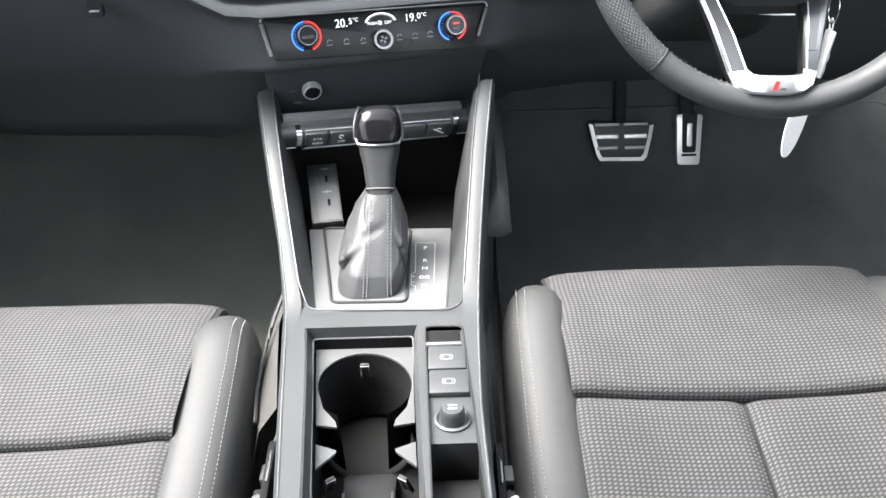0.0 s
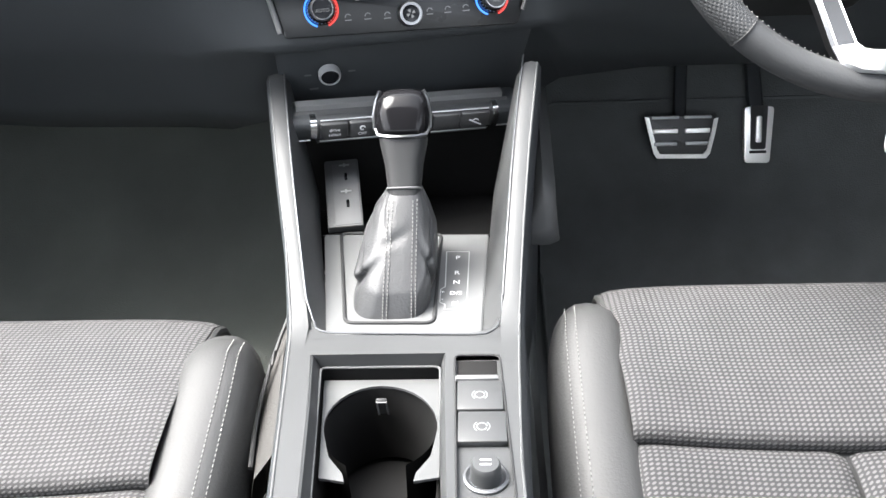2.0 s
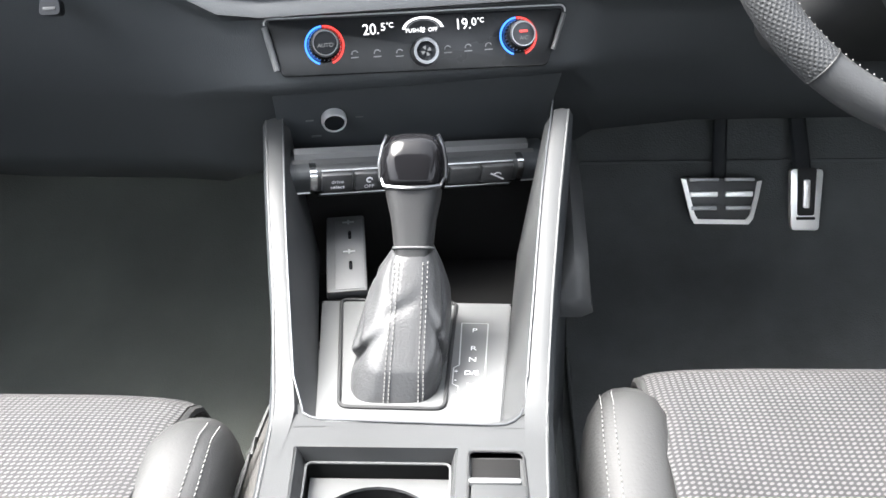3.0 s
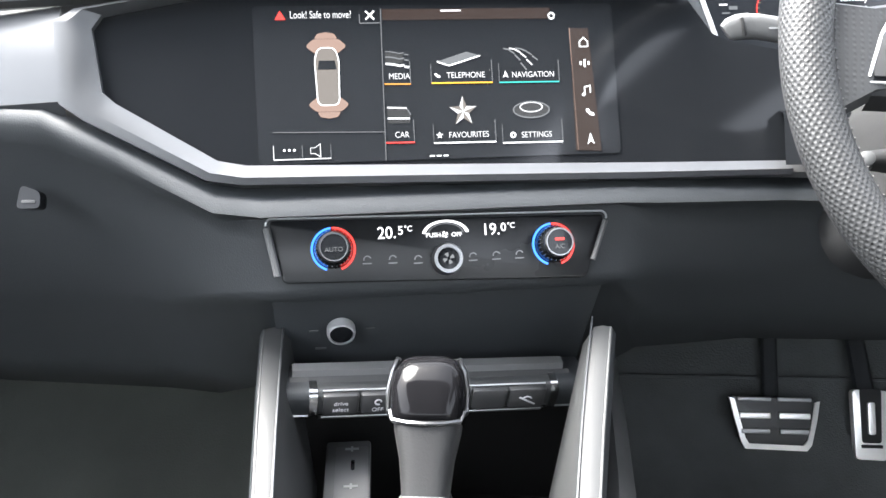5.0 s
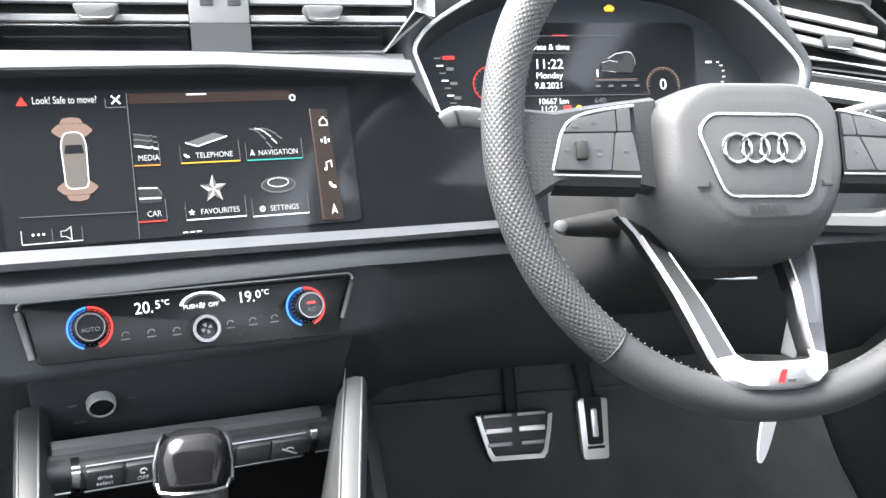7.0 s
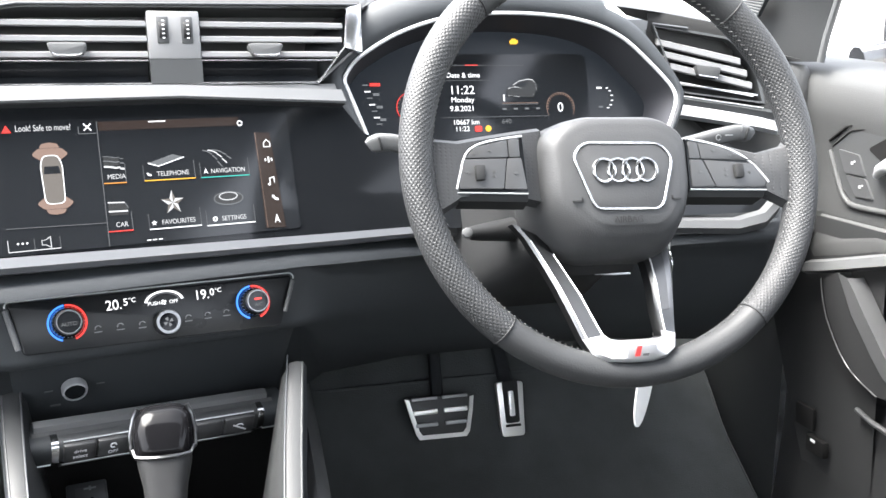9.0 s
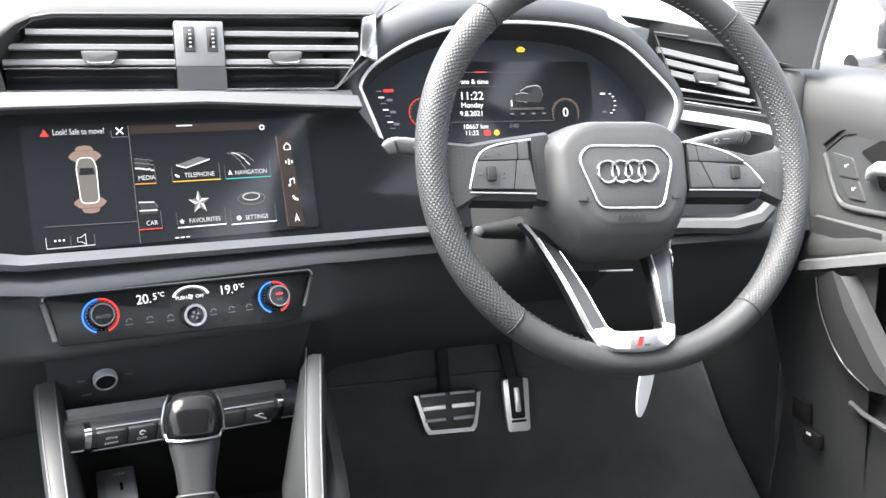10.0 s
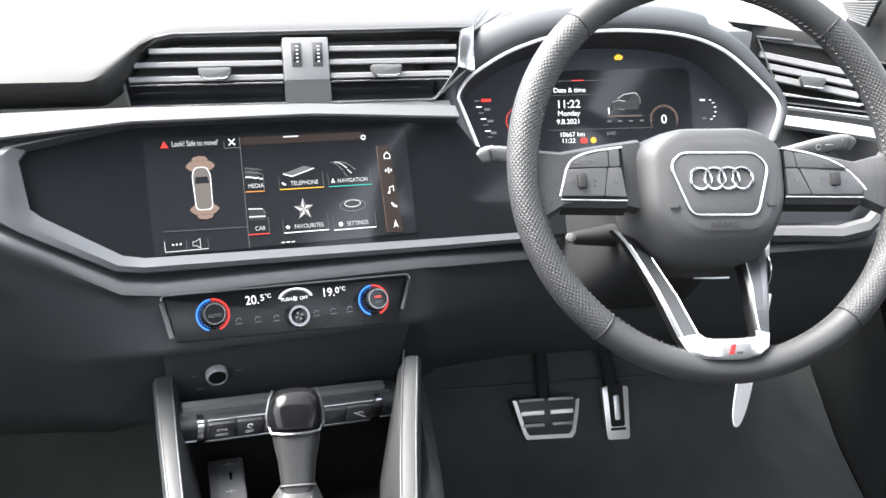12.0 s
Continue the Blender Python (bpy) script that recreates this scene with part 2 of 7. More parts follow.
def loft(b, rings, ring_closed=True, caps=True, m=None):
    t = B()
    vs = [[t.verts.new(p) for p in r] for r in rings]
    n = len(rings[0])
    for k in range(len(rings) - 1):
        for i in range(n if ring_closed else n - 1):
            j = (i + 1) % n
            t.faces.new((vs[k][i], vs[k][j], vs[k + 1][j], vs[k + 1][i]))
    if caps and ring_closed:
        t.faces.new(vs[0][::-1])
        t.faces.new(vs[-1])
    bmesh.ops.recalc_face_normals(t, faces=t.faces[:])
    return add(b, t, m)


def sweep(b, path, r, seg=8, closed=False, m=None, squash=1.0):
    """A round bar along a line of points."""
    P = [Vector(p) for p in path]
    rings, ref = [], Vector((0.13, 0.91, 0.39))
    for i, p in enumerate(P):
        a = P[i - 1] if (i or closed) else p
        c = P[(i + 1) % len(P)] if (i < len(P) - 1 or closed) else p
        d = (c - a).normalized()
        side = d.cross(ref).normalized()
        up = side.cross(d)
        rr = r[i] if isinstance(r, (list, tuple)) else r
        rings.append([tuple(p + (side * math.cos(2 * math.pi * k / seg) + up * squash * math.sin(2 * math.pi * k / seg)) * rr) for k in range(seg)])
    if closed:
        rings.append(rings[0])
    return loft(b, rings, True, not closed, m)


def lathe(b, prof, seg=32, m=None):
    """A profile of (radius, height) turned about z."""
    rings = [[(r * math.cos(2 * math.pi * k / seg), r * math.sin(2 * math.pi * k / seg), h) for k in range(seg)] for r, h in prof]
    return loft(b, rings, True, True, m)


def sheet(b, f, nu, nv, m=None, su=1.0, sv=1.0):
    """A surface from f(u, v), with its texture laid out in metres along it."""
    t = B()
    uv = t.loops.layers.uv[0]
    P = [[Vector(f(i / nu, j / nv)) for j in range(nv + 1)] for i in range(nu + 1)]
    V = [[t.verts.new(p) for p in row] for row in P]
    mid = nu // 2
    sv_ = [0.0]
    for j in range(nv):
        sv_.append(sv_[-1] + (P[mid][j + 1] - P[mid][j]).length)
    su_ = [0.0]
    for i in range(nu):
        su_.append(su_[-1] + (P[i + 1][nv // 2] - P[i][nv // 2]).length)
    for i in range(nu):
        for j in range(nv):
            face = t.faces.new((V[i][j], V[i + 1][j], V[i + 1][j + 1], V[i][j + 1]))
            for lp, (a, c) in zip(face.loops, ((i, j), (i + 1, j), (i + 1, j + 1), (i, j + 1))):
                lp[uv].uv = (su_[a] * su, sv_[c] * sv)
    return add(b, t, m)


def part(name, b, material, parent=None, label="", m=None, sharp=38):
    bmesh.ops.remove_doubles(b, verts=b.verts[:], dist=0.00001)
    for f in b.faces:
        f.smooth = True
    for e in b.edges:
        e.smooth = len(e.link_faces) != 2 or e.calc_face_angle(0) < radians(sharp)
    me = bpy.data.meshes.new(name)
    b.to_mesh(me)
    b.free()
    me.materials.append(material)
    ob = new(name, me)
    if parent is not None:
        ob.parent = parent
    if m is not None:
        ob.matrix_basis = m
    if label:
        tagged(ob, label)
    return ob


def thing(name, m, label, category, group="", kind=""):
    return tagged_root(new(name), m, label, category, group, kind)


def tagged_root(ob, m, label, category, group, kind):
    ob.matrix_basis = m
    ob.empty_display_size = 0.05
    return tagged(ob, label, category, group, kind)


def words(name, text, size, material, parent, x, z, y=-0.001, align="CENTER", label="", turn=None, wide=1.0):
    """Lettering in the thing's own x and z, facing the viewer."""
    c = bpy.data.curves.new(name, "FONT")
    c.body, c.size, c.align_x, c.align_y = text, size, align, "CENTER"
    c.extrude = 0.0001
    o = bpy.data.objects.new(name, c)
    scene.collection.objects.link(o)
    dg = bpy.context.evaluated_depsgraph_get()
    me = bpy.data.meshes.new_from_object(o.evaluated_get(dg))
    bpy.data.objects.remove(o)
    me.materials.clear()
    me.materials.append(material)
    ob = new(name, me)
    ob.parent = parent
    ob.matrix_basis = (turn if turn is not None else pose(x, y, z, 90)) @ Matrix.Diagonal((wide, 1, 1, 1))
    if label:
        tagged(ob, label)
    return ob


def arc(cx, cz, r, a0, a1, n=16):
    return [(cx + r * math.cos(radians(a0 + (a1 - a0) * i / n)), cz + r * math.sin(radians(a0 + (a1 - a0) * i / n))) for i in range(n + 1)]


def smooth(pts, times=2):
    """An open line with its corners cut again and again until it runs evenly."""
    for _ in range(times):
        out = [pts[0]]
        for p, q in zip(pts, pts[1:]):
            out.append(tuple(a * 0.75 + c * 0.25 for a, c in zip(p, q)))
            out.append(tuple(a * 0.25 + c * 0.75 for a, c in zip(p, q)))
        pts = out + [pts[-1]]
    return pts


def rect(x0, x1, z0, z1):
    return [(x0, z0), (x1, z0), (x1, z1), (x0, z1)]


def band(cx, cz, r0, r1, a0, a1, n=20):
    return arc(cx, cz, r1, a0, a1, n) + arc(cx, cz, r0, a1, a0, n)


def smoothstep(a, c, x):
    u = min(1, max(0, (x - a) / (c - a)))
    return u * u * (3 - 2 * u)


def lerp(tab, x):
    """Between the rows of a short table (x, value)."""
    if x <= tab[0][0]:
        return tab[0][1]
    for (x0, v0), (x1, v1) in zip(tab, tab[1:]):
        if x <= x1:
            return v0 + (v1 - v0) * (x - x0) / (x1 - x0)
    return tab[-1][1]


# ---- the shell of the car ----
def ground():
    b = B()
    sheet(b, lambda u, v: (-400 + 800 * u, -400 + 800 * v, -0.36), 8, 8)
    tagged(part("ground", b, CONCRETE), "pale bare concrete ground outside the car", "ground", kind="structure")


def floor():
    prof = [(-1.25, 0.0), (1.18, 0.0), (1.27, 0.015), (1.40, 0.09), (1.58, 0.26), (1.62, 0.34), (1.63, 0.74)]
    b = B()
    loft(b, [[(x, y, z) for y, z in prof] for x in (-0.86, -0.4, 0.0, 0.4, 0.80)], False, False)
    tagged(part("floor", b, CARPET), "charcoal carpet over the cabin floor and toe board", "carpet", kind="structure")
    b = B()
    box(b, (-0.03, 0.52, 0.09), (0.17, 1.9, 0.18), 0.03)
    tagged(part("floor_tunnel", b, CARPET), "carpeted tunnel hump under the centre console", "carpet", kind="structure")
    for name, x in (("wall_kick_left", -0.875), ("wall_kick_right", 0.812)):
        b = B()
        box(b, (x, 1.42, 0.32), (0.03, 0.60, 0.64), 0.005)
        tagged(part(name, b, HARD), "black plastic kick panel beside the footwell", "trim", kind="structure")


def roof():
    # Unseen roof; its front edge is run forward to shade the driver's seat.
    b = B()
    loft(b, [[(x, y, 1.24 + 0.03 * math.cos(x * 2.0) - z) for x, z in ((-0.62, 0.06), (-0.5, 0.0), (-0.03, -0.01), (0.45, 0.0), (0.57, 0.06))] for y in (-1.2, -0.6, 0.0, 0.62)], False, False)
    loft(b, [[(x, y, 1.27 + 0.03 * math.cos(x * 2.0) - z) for x, z in ((-0.62, 0.06), (-0.5, 0.0), (-0.03, -0.01), (0.45, 0.0), (0.57, 0.06))] for y in (-1.2, -0.6, 0.0, 0.62)], False, False)
    tagged(part("ceiling", b, HEAD), "unseen black headlining, run forward to shade the driver's seat", "headlining", kind="structure")
    b = B()
    box(b, (-0.03, -1.27, 0.38), (1.66, 0.06, 0.78), 0.02)
    tagged(part("wall_rear", b, SOFT), "dark rear bulkhead behind the cabin", "bulkhead", kind="structure")
    b = B()
    box(b, (-0.03, 1.66, 0.38), (1.72, 0.05, 0.76), 0.01)
    tagged(part("wall_front", b, HARD), "black bulkhead ahead of the dashboard", "bulkhead", kind="structure")
    b = B()
    sheet(b, lambda u, v: (-0.78 + 1.50 * u, -1.27 + 0.16 * v, 0.76 + 0.50 * v), 4, 4)
    tagged(part("window_2", b, REARGLASS), "unseen rear window, nearly clear to let in fill light", "window", kind="structure")
    for name, x in (("window_3", -0.84), ("window_4", 0.78)):
        b = B()
        sheet(b, lambda u, v, x=x: (x * (1 - 0.24 * v), -1.25 + 1.12 * u, 0.71 + 0.52 * v), 4, 4)
        tagged(part(name, b, REARGLASS), "unseen rear side window, nearly clear to let in fill light", "window", kind="structure")
    for name, x in (("pillar_rear_left", -0.74), ("pillar_rear_right", 0.68)):
        b = B()
        sweep(b, [(x, -1.25, 0.7), (x * 0.9, -1.2, 1.0), (x * 0.8, -1.1, 1.25)], 0.06, 10)
        tagged(part(name, b, HEAD), "black rear roof pillar", "pillar", kind="structure")
    for name, x in (("pillar_middle_left", -0.80), ("pillar_middle_right", 0.74)):
        b = B()
        sweep(b, [(x, -0.15, 0.0), (x, -0.18, 0.7), (x * 0.8, -0.25, 1.25)], 0.045, 10)
        tagged(part(name, b, HEAD), "black door pillar beside the seats", "pillar", kind="structure")
    b = B()
    sheet(b, lambda u, v: (-0.70 + 1.34 * u, 1.56 - 0.93 * v, 0.84 + 0.40 * v + 0.03 * math.sin(math.pi * v)), 12, 8)
    ob = tagged(part("window_1", b, GLASS), "clear raked windscreen", "window", kind="structure")
    ob.visible_shadow = False
    b = B()
    box(b, (-0.86, 0.4, 0.36), (0.06, 1.7, 0.72), 0.02)
    tagged(part("door_1", b, DOORG), "dark grey passenger door trim below its window", "door", kind="structure")
    b = B()
    sheet(b, lambda u, v: (-0.84 + 0.18 * v, -0.10 + 1.20 * u, 0.71 + 0.50 * v), 6, 6)
    ob = tagged(part("window_5", b, GLASS), "clear passenger side window", "window", kind="structure")
    ob.visible_shadow = False
    for name, x in (("wall_rear_left", -0.86), ("wall_rear_right", 0.80)):
        b = B()
        box(b, (x, -0.88, 0.36), (0.06, 0.80, 0.72), 0.02)
        tagged(part(name, b, DOORG), "dark grey rear door trim", "door", kind="structure")


ground()
floor()
roof()

# Frames of the main panels of the dashboard: x to the right, z up the panel, y into it.
SCREEN = CAR @ pose(0, 1.035, 0.600, -16, 0, 14)
CLIMATE = CAR @ pose(0, 1.018, 0.490, -18, 0, 14)
LOWER = CAR @ pose(0, 1.066, 0.408, 25, 0, 14)
VENT = CAR @ pose(0, 1.085, 0.715, -10, 0, 6)
DIALS = CAR @ pose(0.31, 1.110, 0.690, -15, 0, 0)
WHEEL = CAR @ pose(0.3045, 0.852, 0.6227, -18.6, 0, 0) @ pose(0, 0, 0, 0, 1.0, 0)
SIDEVENT = CAR @ pose(0.56, 1.15, 0.69, -12, 0, -14)
BAR = CAR @ pose(0, 1.030, 0.364, 20, 0, 17) @ pose(-0.178, 0.018, 0, 0, 4.2, 0) @ pose(0.178, 0, 0)


# ---- dashboard ----
def dashboard():
    root = thing("dashboard", CAR @ pose(0, 0, 0), "black soft-touch dashboard with satin silver trim lines", "dashboard")
    # top pad, from the passenger's end to the vents and on behind the instruments
    full = [(1.035, 0.684), (0.995, 0.690), (0.984, 0.700), (0.981, 0.709), (0.989, 0.716), (1.02, 0.728), (1.08, 0.748), (1.2, 0.775), (1.36, 0.803), (1.53, 0.830)]
    thin = [(1.14, 0.752), (1.118, 0.752), (1.100, 0.7525), (1.094, 0.7545), (1.096, 0.758), (1.106, 0.763), (1.13, 0.769), (1.2, 0.780), (1.36, 0.804), (1.53, 0.830)]
    rings = []
    for x, k, dy in ((-0.86, 0, 0.06), (-0.75, 0, 0.02), (-0.6, 0, -0.005), (-0.42, 0, -0.003), (-0.30, 0, 0.012), (-0.250, 0, 0.022), (-0.243, 0.03, 0.021), (-0.232, 0.16, 0.016), (-0.220, 0.45, 0.004), (-0.208, 0.76, -0.010), (-0.196, 0.91, -0.018), (-0.180, 0.98, -0.02), (-0.165, 1, -0.02), (-0.05, 1, -0.005), (0.06, 1, 0.006), (0.137, 1, 0.014)):
        rings.append([(x, a[0] * (1 - k) + c[0] * k + dy * (1 - 0.05 * i), a[1] * (1 - k) + c[1] * k) for i, (a, c) in enumerate(zip(full, thin))])
    b = loft(B(), rings, False, False)
    loft(b, [[(0.137, y + 0.014, z) for y, z in thin], [(0.20, 1.16 + 0.37 * i / 9, 0.772 + 0.056 * i / 9) for i in range(10)],
             [(0.45, 1.17 + 0.36 * i / 9, 0.765 + 0.058 * i / 9) for i in range(10)],
             [(0.52, 1.180 + 0.35 * i / 9, 0.758 + 0.056 * i / 9) for i in range(10)],
             [(0.605, 1.160 + 0.37 * i / 9, 0.742 + 0.06 * i / 9) for i in range(10)],
             [(0.645, 1.152 + 0.38 * i / 9, 0.712 + 0.06 * i / 9) for i in range(10)],
             [(0.692, 1.145 + 0.39 * i / 9, 0.703 + 0.06 * i / 9) for i in range(10)]], False, False)
    loft(b, [[(x, y, z), (x, y - 0.003, z - 0.012), (x, y + 0.004, z - 0.045), (x, y + 0.01, z - 0.16)] for x, y, z in ((0.50, 1.186, 0.760), (0.52, 1.180, 0.758), (0.605, 1.160, 0.742))], False, False)
    part("top_pad", b, PAD, root, "grey foam-skinned dash top", sharp=60)
    # pocket behind the vents and the screen
    b = B()
    loft(b, [[(x, y + 0.25 * x, z) for y, z in ((1.12, 0.682), (1.075, 0.675), (1.09, 0.60), (1.07, 0.52))] for x in (-0.34, -0.1, 0.085)], False, False)
    loft(b, [[(x, y, z) for y, z in ((1.19, 0.70), (1.19, 0.68), (1.17, 0.60), (1.12, 0.50))] for x in (0.10, 0.3, 0.70)], False, False)
    part("inner_wall", b, HARD, root)
    # end of the dash towards the driver's door
    b = B()
    loft(b, [[(x, y + 0.10, z + 0.004), (x, y + 0.012, z), (x, y, z - 0.010), (x, y - 0.004, z - 0.05), (x, y - 0.010, z - 0.12), (x, y - 0.04, z - 0.20)] for x, y, z in ((0.612, 1.180, 0.716), (0.636, 1.170, 0.7075), (0.660, 1.152, 0.703), (0.682, 1.140, 0.6990), (0.696, 1.142, 0.697), (0.712, 1.150, 0.696))], False, False)
    part("dash_end", b, DOORG, root, "grey end of the dash beside the door", sharp=60)
    # body below the trim, with the rail that runs under it
    body = {
        -0.86: [(1.00, 0.612), (0.985, 0.604), (0.982, 0.594), (0.995, 0.575), (1.02, 0.53), (1.06, 0.44), (1.08, 0.43), (1.12, 0.38), (1.16, 0.33), (1.64, 0.29)],
        -0.50: [(0.975, 0.606), (0.947, 0.598), (0.944, 0.588), (0.957, 0.570), (0.985, 0.53), (1.03, 0.44), (1.04, 0.43), (1.08, 0.36), (1.12, 0.32), (1.64, 0.29)],
        -0.335: [(0.972, 0.594), (0.942, 0.586), (0.939, 0.576), (0.953, 0.560), (0.98, 0.52), (1.015, 0.44), (1.025, 0.43), (1.07, 0.36), (1.11, 0.32), (1.64, 0.29)],
        -0.285: [(0.975, 0.569), (0.944, 0.560), (0.941, 0.550), (0.955, 0.536), (0.975, 0.505), (1.00, 0.44), (1.01, 0.43), (1.06, 0.36), (1.10, 0.32), (1.64, 0.29)],
        -0.222: [(0.985, 0.534), (0.950, 0.526), (0.946, 0.516), (0.964, 0.507), (0.968, 0.495), (0.963, 0.456), (0.970, 0.448), (0.998, 0.435), (1.036, 0.355), (1.64, 0.29)],
    }
    for x in (-0.19, -0.10, 0.0, 0.062):
        s = 0.249 * x
        body[x] = [(1.040 + s, 0.530), (1.004 + s, 0.5215), (1.000 + s, 0.5115), (1.0255 + s, 0.506), (1.0205 + s, 0.490), (1.011 + s, 0.457), (1.012 + s, 0.449), (1.053 + s, 0.435), (1.092 + s, 0.352), (1.64, 0.29)]
    body[0.09] = [(1.058, 0.528), (1.026, 0.520), (1.023, 0.510), (1.040, 0.502), (1.044, 0.488), (1.045, 0.46), (1.06, 0.44), (1.09, 0.41), (1.13, 0.36), (1.64, 0.29)]
    body[0.19] = [(1.082, 0.522), (1.054, 0.515), (1.052, 0.507), (1.066, 0.500), (1.072, 0.485), (1.08, 0.46), (1.09, 0.44), (1.12, 0.40), (1.16, 0.36), (1.64, 0.29)]
    body[0.45] = [(1.075, 0.517), (1.040, 0.512), (1.036, 0.504), (1.047, 0.497), (1.055, 0.48), (1.07, 0.45), (1.08, 0.43), (1.11, 0.40), (1.16, 0.36), (1.64, 0.29)]
    body[0.58] = [(1.06, 0.528), (1.022, 0.521), (1.018, 0.510), (1.03, 0.500), (1.04, 0.48), (1.06, 0.44), (1.07, 0.42), (1.10, 0.39), (1.15, 0.35), (1.64, 0.29)]
    body[0.64] = [(1.10, 0.540), (1.068, 0.532), (1.064, 0.522), (1.07, 0.508), (1.08, 0.485), (1.10, 0.44), (1.11, 0.42), (1.13, 0.39), (1.17, 0.35), (1.64, 0.29)]
    body[0.70] = [(1.17, 0.56), (1.150, 0.55), (1.148, 0.54), (1.150, 0.52), (1.16, 0.49), (1.18, 0.44), (1.19, 0.42), (1.21, 0.39), (1.24, 0.35), (1.64, 0.29)]
    rings = [[(x, y, z) for y, z in body[x]] for x in sorted(body)]
    part("body", loft(B(), rings, False, False), SOFT, root, "black soft lower dash with a rounded rail", sharp=70)
    return root


def trim_strips():
    """Satin frame round the glossy panel, the strip above it and the decor panel at the passenger's end."""
    root = thing("dash_trim", SCREEN, "satin silver angular frame round the glossy black panel", "trim")
    inner = [(0.118, 0.060), (-0.040, 0.068), (-0.215, 0.067), (-0.305, 0.0495), (-0.312, 0.040), (-0.3065, -0.004), (-0.298, -0.012), (-0.232, -0.0535), (-0.213, -0.0575), (0.085, -0.0653), (0.190, -0.0675)]
    outer = [(0.118, 0.0635), (-0.040, 0.0715), (-0.217, 0.0705), (-0.322, 0.053), (-0.336, 0.044), (-0.334, -0.012), (-0.318, -0.024), (-0.240, -0.0675), (-0.216, -0.0715), (0.085, -0.0775), (0.190, -0.0785)]
    b = B()
    rows = []
    for (xi, zi), (xo, zo) in zip(inner, outer):
        rows.append([(xi, 0.004, zi), (xi, -0.006, zi), ((xi * 0.35 + xo * 0.65), -0.012, (zi * 0.35 + zo * 0.65)), (xo, -0.010, zo), (xo, 0.006, zo)])
    loft(b, rows, False, False)
    part("frame", b, SILVER, root, "satin silver frame edge")
    # lower strip carried on behind the wheel
    back = SCREEN.inverted() @ CAR
    b = B()
    loft(b, [[tuple(back @ Vector((x, y + d, z + h * k))) for h, d in ((0.0095, 0.010), (0.0080, -0.001), (-0.001, -0.005), (-0.0095, -0.001), (-0.0105, 0.010))]
             for x, y, z, k in ((0.185, 1.058, 0.5295, 0.6), (0.30, 1.060, 0.5265, 0.6), (0.40, 1.048, 0.5250, 0.7), (0.4719, 1.033, 0.5260, 0.8), (0.5364, 1.023, 0.5240, 0.9), (0.566, 1.019, 0.5310, 1.0), (0.590, 1.030, 0.5450, 1.0))], False, False)
    part("trim_strip", b, BANDMETAL, root)
    b = B()
    loft(b, [[tuple(back @ Vector((x, y, z))) for y, z in ((1.10, 0.575), (1.06, 0.572), (1.045, 0.535))] for x in (0.185, 0.35, 0.50, 0.60)], False, False)
    part("gloss_inlay", b, PIANO, root, "piano black inlay beside the wheel")
    # strip between the vents and the panel
    b = B()
    loft(b, [[(x, -0.004 + y, z + 0.0147 * k), (x, -0.0095 + y, z + 0.0140 * k), (x, -0.0175 + y, z - 0.0030), (x, -0.0165 + y, z - 0.0050), (x, -0.004 + y, z - 0.0055)] for x, y, z, k in ((-0.60, 0.05, 0.060, 1.2), (-0.45, 0.015, 0.062, 1.2), (-0.325, 0.002, 0.0635, 1.45), (-0.215, 0.002, 0.0735, 0.85), (-0.04, 0.002, 0.0745, 0.65), (0.118, 0.002, 0.0655, 0.75))], False, False)
    part("trim_strip", b, BANDMETAL, root, "satin silver strip under the vents")
    b = B()
    loft(b, [[(x, y + 0.008, 0.086), (x, y + 0.004, 0.079), (x, y + 0.012, 0.0745)] for x, y in ((-0.325, 0.0), (-0.215, 0.0), (-0.04, 0.0), (0.118, 0.0))], False, False)
    part("shadow_gap", b, HARD, root)
    # decor panel at the passenger's end
    b = B()
    loft(b, [[(x, y, 0.057), (x, y - 0.006, 0.05), (x, y - 0.008, 0.02), (x, y - 0.006, -0.01), (x, y + 0.004, -0.018)] for x, y in ((-0.332, -0.002), (-0.42, 0.016), (-0.60, 0.07))], False, False)
    part("decor_panel", b, SILVER, root, "satin silver passenger-side dash inlay")
    return root


dashboard()
trim_strips()


